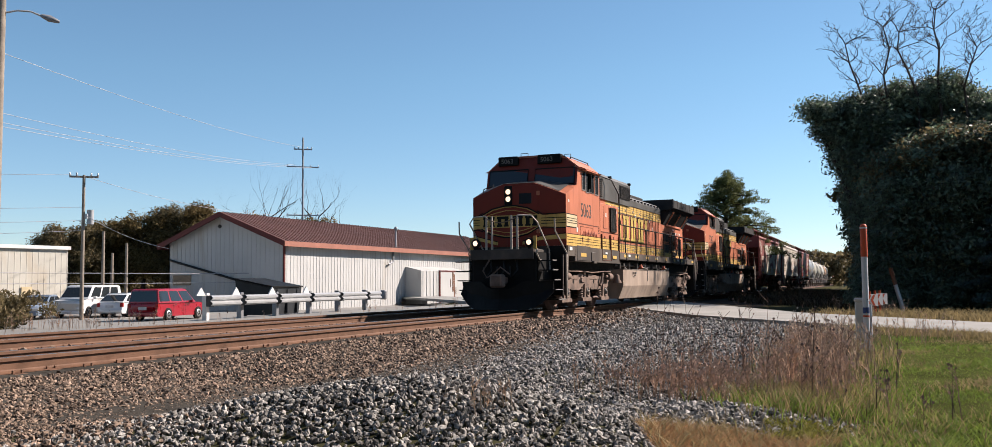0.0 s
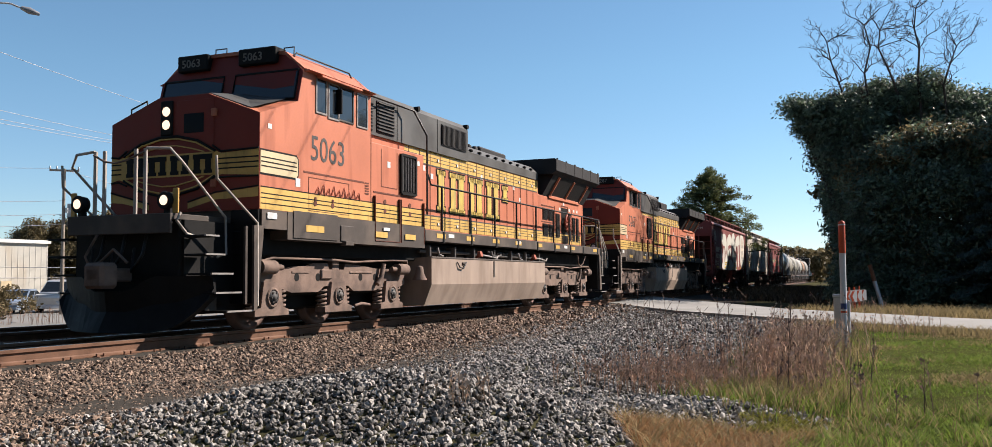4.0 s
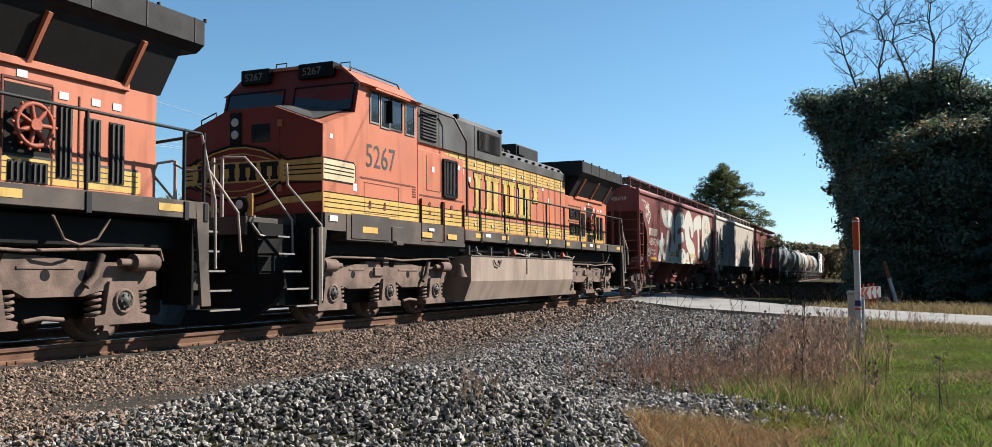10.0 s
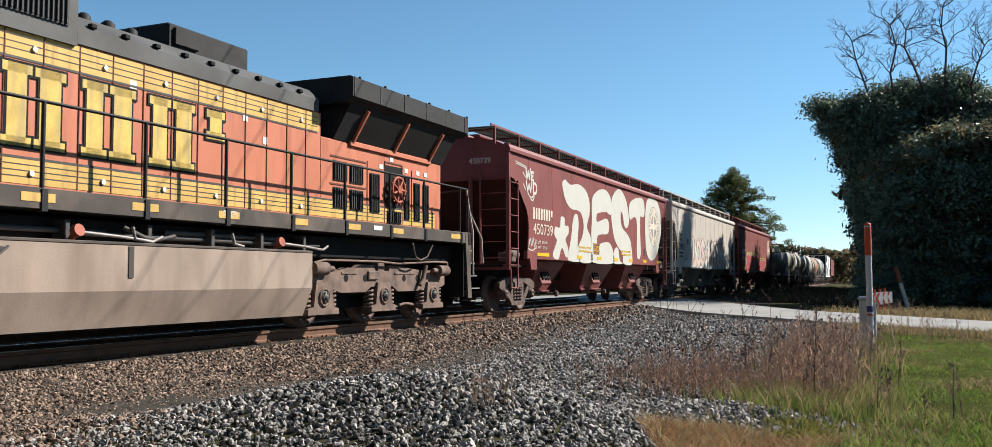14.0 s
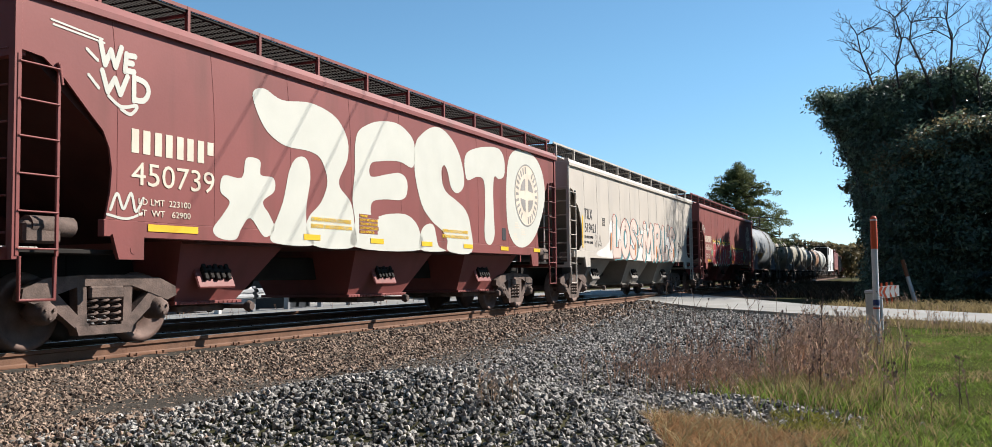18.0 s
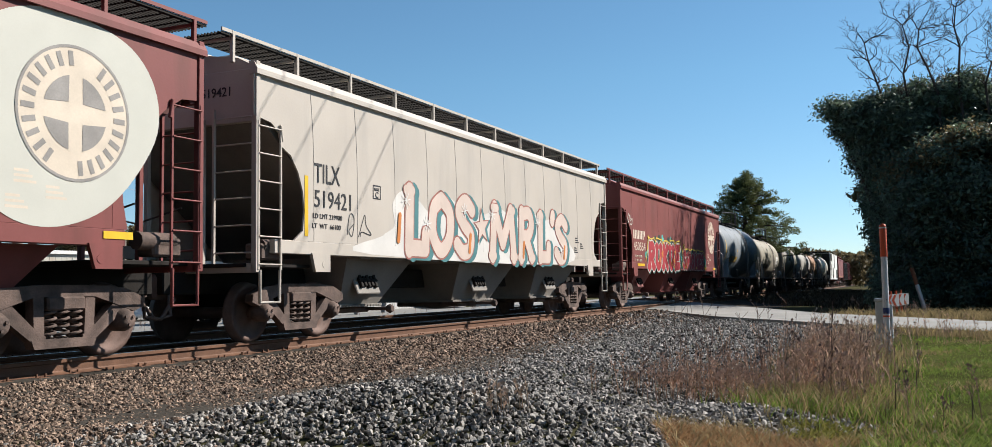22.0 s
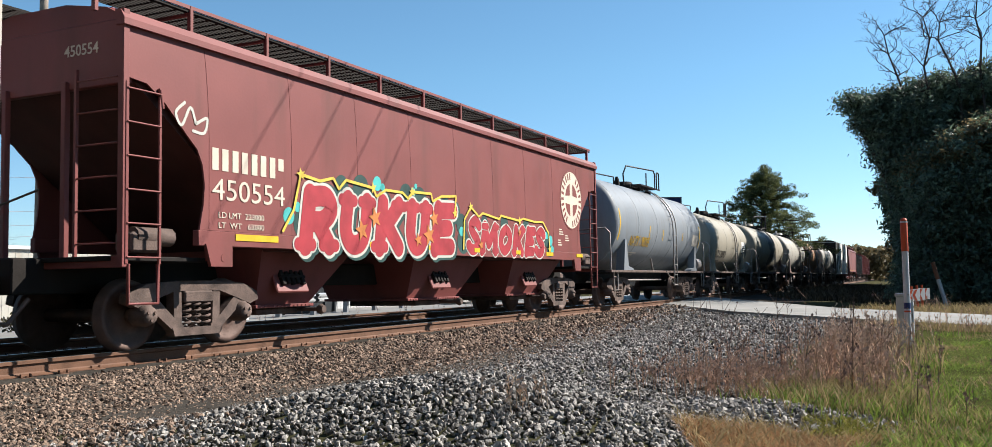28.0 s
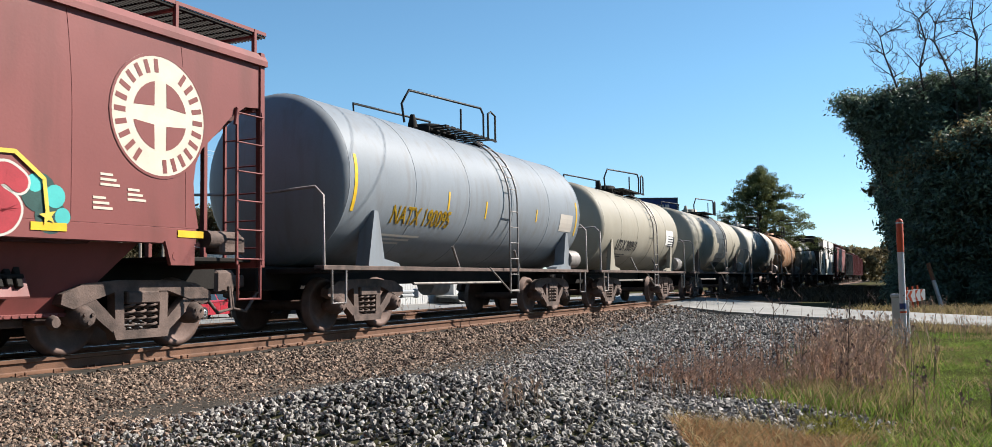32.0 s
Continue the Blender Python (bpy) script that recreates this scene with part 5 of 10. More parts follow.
def stroke(s, pts, w, y, t=0.004, n=10):
    """A fat rounded brush stroke on the side of a car, through a few points (x, z)."""
    pts = [Vector((p[0], p[1])) for p in pts]
    path = []
    for i in range(len(pts) - 1):
        p0, p1, p2, p3 = pts[max(i - 1, 0)], pts[i], pts[i + 1], pts[min(i + 2, len(pts) - 1)]
        for k in range(8):
            u = k / 8
            path.append(0.5 * (2 * p1 + (p2 - p0) * u + (2 * p0 - 5 * p1 + 4 * p2 - p3) * u * u + (3 * p1 - p0 - 3 * p2 + p3) * u ** 3))
    path.append(pts[-1])
    left, right = [], []
    ws = [w] * len(path) if not isinstance(w, (list, tuple)) else [w[0] + (w[1] - w[0]) * i / (len(path) - 1) for i in range(len(path))]
    for i, p in enumerate(path):
        d = (path[min(i + 1, len(path) - 1)] - path[max(i - 1, 0)]).normalized()
        nrm = Vector((-d.y, d.x))
        left.append(p + nrm * ws[i])
        right.append(p - nrm * ws[i])
    ring = lambda q, yy: (q.x, yy, q.y)
    m = len(path)
    v = [ring(q, y) for q in left] + [ring(q, y) for q in right]
    s.add(v, [(i, i + 1, m + i + 1, m + i) for i in range(m - 1)])
    for c, r in ((path[0], ws[0]), (path[-1], ws[-1])):
        s.add([(c.x + r * math.cos(a), y + 0.0006, c.y + r * math.sin(a)) for a in [2 * math.pi * k / 14 for k in range(14)]], [tuple(range(14))])
    return s


def hopper_car(label, paint, slope_paint, kind):
    """Covered hopper: flat side sheets, sloped ends, three outlets, running boards on the roof."""
    car = thing("hopper_car", label, "hopper car", "train")
    L, Y = 18.3, 1.6
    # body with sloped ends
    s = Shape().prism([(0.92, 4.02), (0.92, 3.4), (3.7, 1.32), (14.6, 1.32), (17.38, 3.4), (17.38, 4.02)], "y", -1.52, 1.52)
    body = part("body", s, slope_paint, car, "sloped hopper body, coloured dark as in shade")
    # side sheets with curved ends
    if kind == "grey":
        front = [(0.72, 4.02), (0.72, 3.36), (0.92, 3.34), (1.12, 3.31), (1.32, 3.18), (1.37, 2.98), (1.6, 2.87), (1.79, 2.63), (1.91, 2.34), (1.95, 2.04), (1.91, 1.72), (1.68, 1.56)]
    else:
        front = [(0.84, 4.02), (0.84, 3.36), (1.13, 3.33), (1.42, 3.14), (1.62, 2.95), (1.8, 2.78), (1.98, 2.62), (2.08, 2.42), (2.12, 2.17), (2.1, 1.9), (2.05, 1.67), (2.03, 1.56)]
    rear = [(18.3 - a, b) for a, b in front][::-1]
    for sg in (-1, 1):
        y0, y1 = sorted((sg * Y, sg * (Y - 0.03)))
        sheet = part("side_sheet", Shape().prism(front + rear, "y", y0, y1), paint, car)
        sill = Shape().box(1.2 if kind == "grey" else 2.0, min(sg * 1.5, sg * 1.603), 1.35, 17.1 if kind == "grey" else 16.24, max(sg * 1.5, sg * 1.603), 1.56, 0.01)
        part("side_sill", sill, paint, sheet)
        for i in range(12 if kind == "grey" else 9):
            seam = Shape()
            x = 2.2 + i * (1.27 if kind == "grey" else 1.73)
            seam.tube([(x - 0.1 * max(0.0, (z - 2.6) / 1.38) ** 2, sg * Y, z) for z in (1.58, 2.2, 2.8, 3.1, 3.4, 3.7, 3.98)], 0.006 if kind == "grey" else 0.0045, 4)
            part("weld_seam", seam, M_LTSEAM if kind == "grey" else paint, sheet)
        ch = Shape().prism([(sg * 1.52, 3.98), (sg * 1.66, 3.98), (sg * 1.66, 4.06), (sg * 1.60, 4.16), (sg * 1.5, 4.18)], "x", 0.72, 17.58)
        part("top_chord", ch, paint, car)
    # roof
    s = Shape().prism([(-1.56, 4.1), (-1.2, 4.28), (-0.5, 4.40), (0.5, 4.40), (1.2, 4.28), (1.56, 4.1)], "x", 0.85, 17.45)
    s.prism([(-0.35, 4.38), (-0.3, 4.52), (0.3, 4.52), (0.35, 4.38)], "x", 1.2, 17.1)
    roof = part("roof", s, paint, car)
    for sg in (-1, 1):
        s = Shape()
        for k in range(12):
            y = sg * (0.62 + 0.0618 * k)
            s.box(0.35, y - 0.007, 4.53, 17.95, y + 0.007, 4.565)
        for k in range(89):
            x = 0.4 + 0.1975 * k
            s.box(x - 0.009, min(sg * 0.62, sg * 1.30), 4.53, x + 0.009, max(sg * 0.62, sg * 1.30), 4.555)
        walkw = part("running_board", s, M_CARBLACK, roof, "grated roof running board")
        s = Shape()
        for k in range(12):
            x = 0.6 + 1.555 * k
            s.box(x - 0.03, min(sg * 1.27, sg * 1.33), 4.15, x + 0.03, max(sg * 1.27, sg * 1.33), 4.62, 0.005)
            s.box(x - 0.03, min(sg * 0.6, sg * 1.3), 4.49, x + 0.03, max(sg * 0.6, sg * 1.3), 4.525)
        s.box(0.35, min(sg * 1.30, sg * 1.325), 4.57, 17.95, max(sg * 1.30, sg * 1.325), 4.62)
        part("board_bracket", s, paint, walkw)
    s = Shape()
    for k in range(8):
        x = 1.6 + 2.0 * k
        s.box(x, -0.45, 4.5, x + 1.5, 0.45, 4.6, 0.03)
    split("hatch_cover", s, paint, roof)
    # ends: posts, cross beams, end panel, ladders, platform
    for x0, d in ((0.0, 1), (18.3, -1)):
        def X(a):
            return x0 + d * a
        s = Shape()
        for y in (-1.58, 1.58):
            a, b = sorted((X(0.74), X(0.84)))
            s.box(a, y - 0.045, 1.06, b, y + 0.045, 4.18, 0.008)
        for y in (-0.55, 0.55):
            a, b = sorted((X(0.78), X(0.86)))
            s.box(a, y - 0.04, 1.1, b, y + 0.04, 3.4, 0.008)
        a, b = sorted((X(0.74), X(0.84)))
        s.box(a, -1.58, 1.06, b, 1.58, 1.2, 0.01)
        end = part("end_frame", s, paint, car)
        a, b = sorted((X(0.84), X(0.94)))
        s = Shape().box(a, -1.56, 3.3, b, 1.56, 4.1, 0.01)
        part("end_panel", s, paint, end)
        a, b = sorted((X(0.3), X(2.6)))
        s = Shape().box(a, -0.3, 0.75, b, 0.3, 1.2, 0.02)
        a, b = sorted((X(0.7), X(2.3)))
        s.box(a, -1.45, 1.14, b, 1.45, 1.2, 0.01)
        part("end_sill", s, M_CARBLACK, car)
        for sg in (-1, 1):
            a, b = sorted((X(0.80), X(1.32)))
            ladder(end, a, b, sg * 1.62, 1.1, 3.3, paint, 5)
            s = Shape().tube([(X(1.32), sg * 1.62, 3.28), (X(1.36), sg * 1.62, 3.05)], 0.03)
            s.tube([(X(0.84), sg * 1.62, 1.1), (X(0.84), sg * 1.62, 0.62), (X(1.3), sg * 1.62, 0.62), (X(1.3), sg * 1.62, 1.1)], 0.025, 6)
            split("stirrup_step", s, paint, end)
            a, b = sorted((X(2.12), X(2.62)))
            s = Shape().prism([(a, 1.38), (b, 1.38), (b, 1.08), (a + 0.1, 1.08)], "y", *sorted((sg * 1.57, sg * 1.625)))
            s.cyl((X(2.45), sg * 1.63, 1.2), (X(2.45), sg * 1.56, 1.2), 0.055, 10)
            part("jacking_plate", s, paint, end)
        s = Shape()
        for k in range(6):
            z = 1.35 + 0.4 * k
            s.cyl((X(0.72), -1.55, z), (X(0.72), -0.85, z), 0.012, 6)
        s.box(min(X(0.70), X(0.74)), -0.88, 1.2, max(X(0.70), X(0.74)), -0.84, 3.5)
        part("end_ladder", s, paint, end)
        s = Shape()
        s.tube([(X(0.66), 1.3, 2.0), (X(0.66), 0.6, 1.85), (X(0.66), -0.3, 2.05)], 0.015)
        a, b = sorted((X(1.0), X(1.5)))
        part("brake_valve", Shape().box(a, -1.5, 1.25, b, -1.2, 1.5, 0.03), M_CARTRUCK, end)
        s.cyl((X(1.1), -1.4, 1.45), (X(1.7), -1.4, 1.45), 0.12, 10)
        split("brake_gear", s, M_CARTRUCK, end)
        coupler(car, x0 + d * (-0.15), d)
        car_truck(car, X(2.5))
    # three outlets with gates
    for xc, wide in ((4.55, 1.3), (9.3, 2.0), (13.82, 2.0)):
        lo, hi = xc - wide / 2, xc + wide / 2
        top = [(lo - 0.25, -1.27, 1.36), (hi + 0.75, -1.27, 1.36), (hi + 0.75, 1.27, 1.36), (lo - 0.25, 1.27, 1.36)]
        bot = [(lo, -0.92, 0.52), (hi, -0.92, 0.52), (hi, 0.92, 0.52), (lo, 0.92, 0.52)]
        s = Shape().loft([bot, top])
        # the grey car's outlets take the copy darkened for shade
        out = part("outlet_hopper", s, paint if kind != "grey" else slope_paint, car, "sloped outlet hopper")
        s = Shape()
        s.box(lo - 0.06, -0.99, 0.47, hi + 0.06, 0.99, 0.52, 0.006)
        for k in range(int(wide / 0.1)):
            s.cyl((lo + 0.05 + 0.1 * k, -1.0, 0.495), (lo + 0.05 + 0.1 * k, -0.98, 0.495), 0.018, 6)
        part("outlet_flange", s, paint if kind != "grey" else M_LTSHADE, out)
        s = Shape().box(xc - 0.45, -0.8, 0.36, xc + 0.55, 0.8, 0.46, 0.02)
        s.cyl((xc + 0.55, -1.25, 0.42), (xc + 0.55, 1.25, 0.42), 0.035, 8)
        s.turn("y", (xc + 0.55, 0, 0.42), [(-1.32, 0.06), (-1.26, 0.09), (-1.2, 0.06)], 10)
        part("outlet_gate", s, M_CARTRUCK, out, "rusty outlet gate")
        s = Shape()
        m = Matrix.Translation((xc - 0.05, -1.10, 0.92)) @ Euler((radians(-22), 0, 0)).to_matrix().to_4x4()
        s.box(-0.42, -0.03, -0.24, 0.36, 0.01, 0.24, 0.02, m)
        ins = part("inspection_plate", s, paint if kind != "grey" else M_LTSHADE, out, "bolted inspection plate")
        s = Shape()
        for k in range(5):
            s.box(-0.30 + 0.12 * k, -0.09, -0.13 + 0.02 * (k % 2), -0.22 + 0.12 * k, -0.02, 0.12 - 0.03 * (k % 2), 0.01, m)
        s.cyl(m @ Vector((-0.32, -0.07, 0.02)), m @ Vector((0.28, -0.07, 0.0)), 0.03, 6)
        part("gate_mechanism", s, M_CARBLACK, ins, "black geared gate mechanism")
    s = Shape().box(2.6, -0.3, 0.8, 15.7, 0.3, 1.2, 0.02)
    s.cyl((6.6, 0.7, 0.85), (7.4, 0.7, 0.85), 0.22, 12)
    part("centre_sill", s, M_CARBLACK, car)
    # reflective tape
    for x in ((2.7, 6.0, 8.0, 9.9, 11.8, 13.8, 15.9) if kind != "grey" else ()):
        s = Shape()
        slab(s, x, x + (0.9 if x < 3 else 0.45), 1.44, 1.53, -1.613)
        part("reflector", s, M_REFLECT, body, "yellow reflective tape")
    s = Shape()
    for i, (x, z) in enumerate(((14.6, 1.72), (15.1, 1.85), (14.7, 2.0))):
        for k in range(3):
            slab(s, x, x + 0.28 - 0.05 * k, z + 0.06 * k, z + 0.06 * k + 0.03, -Y - 0.006)
    tagged(part("stencil_bars", s, M_TEXTDARK if kind == "grey" else M_TEXTPALE, body, "small stencilled data"), kind="stuff")
    return car, body


def disc(s, x, z, r, y, n=40, sx=1.0):
    return s.add([(x + sx * r * math.cos(2 * math.pi * k / n), y, z + r * math.sin(2 * math.pi * k / n)) for k in range(n)], [tuple(range(n))])


def ring(s, x, z, r0, r1, y, n=40):
    v = [(x + r * math.cos(2 * math.pi * k / n), y, z + r * math.sin(2 * math.pi * k / n)) for r in (r0, r1) for k in range(n)]
    return s.add(v, [(k, (k + 1) % n, n + (k + 1) % n, n + k) for k in range(n)])


def outline(s, pts, y, k=5):
    """A flat painted shape with a smooth closed edge through a few points (x, z)."""
    n = len(pts)
    P = [Vector(p) for p in pts]
    v = []
    for i in range(n):
        p0, p1, p2, p3 = P[i - 1], P[i], P[(i + 1) % n], P[(i + 2) % n]
        for j in range(k):
            u = j / k
            q = 0.5 * (2 * p1 + (p2 - p0) * u + (2 * p0 - 5 * p1 + 4 * p2 - p3) * u * u + (3 * p1 - p0 - 3 * p2 + p3) * u ** 3)
            v.append((q.x, y, q.y))
    return s.add(v, [tuple(range(len(v)))])


def star(s, x, z, r, y, turn=0.0):
    v = []
    for k in range(10):
        a = math.pi / 2 + turn + k * math.pi / 5
        q = r * (0.42 if k % 2 else 1.0)
        v.append((x + q * math.cos(a), y, z + q * math.sin(a)))
    return s.add(v, [tuple(range(10))])


def islands(me):
    """The separate pieces of a flat lettering mesh, one mesh each."""
    n = len(me.vertices)
    co = np.empty(n * 3, np.float32)
    me.vertices.foreach_get("co", co)
    co = co.reshape(-1, 3)
    up = list(range(n))

    def root(a):
        while up[a] != a:
            up[a] = up[up[a]]
            a = up[a]
        return a
    polys = [tuple(p.vertices) for p in me.polygons]
    for p in polys:
        for a in p[1:]:
            up[root(a)] = root(p[0])
    groups = {}
    for p in polys:
        groups.setdefault(root(p[0]), []).append(p)
    for ps in groups.values():
        ids = sorted({a for p in ps for a in p})
        at = {a: i for i, a in enumerate(ids)}
        s = Shape()
        s.add([tuple(co[a]) for a in ids], [tuple(at[a] for a in p) for p in ps])
        yield s


def round_emblem(body, x, z, paint, y=-1.606):
    s = Shape()
    disc(s, x, z, 0.79, y)
    em = part("round_emblem", s, M_TEXTPALE, body, "pale round railway emblem with a cross")
    s = Shape()
    for a in (0, 1, 2, 3):
        v = [(x + 0.10 * math.copysign(1, math.cos(a * math.pi / 2 + 0.78)), z + 0.12 * math.copysign(1, math.sin(a * math.pi / 2 + 0.78)))]
        c0 = a * math.pi / 2 + 0.22
        pts = v + [(x + 0.44 * math.cos(c0 + k * 0.19), z + 0.44 * math.sin(c0 + k * 0.19)) for k in range(7)]
        s.add([(p, y - 0.003, q) for p, q in pts], [tuple(range(len(pts)))])
    for k in range(26):
        a = 2 * math.pi * k / 26
        if k % 13 in (5, 6):
            continue
        s.add([(x + r * math.cos(a + da), y - 0.003, z + r * math.sin(a + da)) for r, da in ((0.55, -0.06), (0.55, 0.06), (0.72, 0.045), (0.72, -0.045))], [(0, 1, 2, 3)])
    part("emblem_rim", ring(Shape(), x, z, 0.755, 0.79, y - 0.003), paint, em)
    tagged(part("emblem_lettering", s, paint, em), kind="stuff")


def end_number(body, number, material):
    """The car's number high on its leading end."""
    part("end_number", letters(number, 0.2, material, 0.002, 0.002, 1.0), material, body, "car number on the end", at=Matrix(((0, 1, 0, 0.835), (-1, 0, 0, -0.5), (0, 0, 1, 3.72), (0, 0, 0, 1))))


def car_marks(body, x, z, number, material, brand, limits=()):
    if brand:
        s = Shape()
        for i in range(4):
            a = x + 0.39 * i
            slab(s, a, a + 0.12, z + 0.46, z + 0.76, -1.606)
            slab(s, a + 0.19, a + 0.31, z + 0.46 + 0.12 * (i == 3), z + 0.76, -1.606)
        split("owner_mark", s, material, body, "pale block marking")
    else:
        part("reporting_mark", fitted("TILX", x, x + 0.72, z + 0.52, z + 0.83, material), material, body, "dark reporting mark", at=pose(0, -1.606, 0))
    if brand:
        part("car_number", fitted(number, x, x + 1.5, z + 0.06, z + 0.35, material), material, body, "car number", at=pose(0, -1.606, 0))
        part("load_limit", fitted("LD LMT  " + limits[0], x + 0.12, x + 1.04, z - 0.18, z - 0.10, material), material, body, at=pose(0, -1.606, 0))
        part("light_weight", fitted("LT  WT   " + limits[1], x + 0.12, x + 1.04, z - 0.32, z - 0.24, material), material, body, at=pose(0, -1.606, 0))
    else:
        part("car_number", fitted(number, x, x + 1.05, z + 0.12, z + 0.40, material), material, body, "car number", at=pose(0, -1.606, 0))
        part("load_limit", fitted("LD LMT 219900", x - 0.04, x + 0.78, z - 0.06, z + 0.02, material), material, body, at=pose(0, -1.606, 0))
        part("light_weight", fitted("LT  WT  66100", x - 0.06, x + 0.74, z - 0.22, z - 0.14, material), material, body, at=pose(0, -1.606, 0))


GLYPHS = {
    "R": (((0.14, 0), (0.2, 1)), ((0.2, 0.94), (0.7, 0.98), (0.9, 0.74), (0.65, 0.5), (0.25, 0.47)), ((0.5, 0.45), (0.9, 0.02))),
    "U": (((0.16, 0.98), (0.13, 0.35), (0.35, 0.05), (0.68, 0.1), (0.82, 0.42), (0.84, 0.98)),),
    "K": (((0.14, 0), (0.2, 1)), ((0.28, 0.42), (0.86, 1)), ((0.4, 0.52), (0.92, 0.02))),
    "E": (((0.12, 0), (0.24, 1)), ((0.24, 0.94), (1, 0.98)), ((0.2, 0.5), (0.78, 0.54)), ((0.14, 0.06), (0.92, 0.08))),
    "S": (((0.9, 0.82), (0.52, 0.97), (0.14, 0.78), (0.42, 0.54), (0.82, 0.34), (0.74, 0.08), (0.36, 0.02), (0.04, 0.16)),),
    "M": (((0.04, 0), (0.14, 1)), ((0.14, 0.96), (0.46, 0.28)), ((0.46, 0.28), (0.82, 0.98)), ((0.82, 0.98), (0.94, 0))),
    "O": (((0.5, 0.97), (0.14, 0.76), (0.1, 0.3), (0.46, 0.02), (0.86, 0.26), (0.9, 0.72), (0.5, 0.97)),),
    "L": (((0.26, 0.02), (0.3, 0.98)), ((0.26, 0.05), (0.92, 0.05)), ((0.9, 0.05), (0.94, 0.3))),
    "W": (((0, 1), (0.22, 0)), ((0.22, 0), (0.5, 0.75)), ((0.5, 0.75), (0.72, 0)), ((0.72, 0), (1, 1))),
    "D": (((0.1, 0), (0.1, 1)), ((0.1, 0.97), (0.7, 0.85), (0.9, 0.5), (0.65, 0.1), (0.1, 0.03))),
    "'": (((0.6, 1.0), (0.4, 0.5)),),
}
FEET = {"L": ((0.28, 0.98),), "M": ((0.04, 0.02), (0.94, 0.02), (0.14, 0.98), (0.84, 0.98)), "R": ((0.14, 0.02), (0.9, 0.02)), "U": ((0.16, 0.97), (0.84, 0.97)), "K": ((0.86, 0.98), (0.14, 0.02))}


def sprayed_word(body, word, layers, y, label, feet=0.0, lean=0.0):
    """Graffiti letters (sign, x0, x1, z0, z1) built up in layers of paint, widest first: (paint, half width, shift x, shift z, name)."""
    for j, (sign, x0, x1, z0, z1) in enumerate(word):
        for k, (paint, w, dx, dz, name) in enumerate(layers):
            g = Shape()
            put = lambda p: (x0 + (x1 - x0) * p[0] + lean * p[1] + dx, z0 + (z1 - z0) * p[1] + dz)
            n = 0
            for line in GLYPHS[sign]:
                stroke(g, [put(p) for p in line], w, y - 0.004 * k - 0.0008 * n)
                n += 1
            for p in FEET.get(sign, ()) if feet else ():
                stroke(g, [put((p[0] - feet / (x1 - x0), p[1])), put((p[0] + feet / (x1 - x0), p[1]))], w * 0.62, y - 0.004 * k - 0.0008 * n)
                n += 1
            part(name, g, paint, body, label if k == len(layers) - 1 else "")


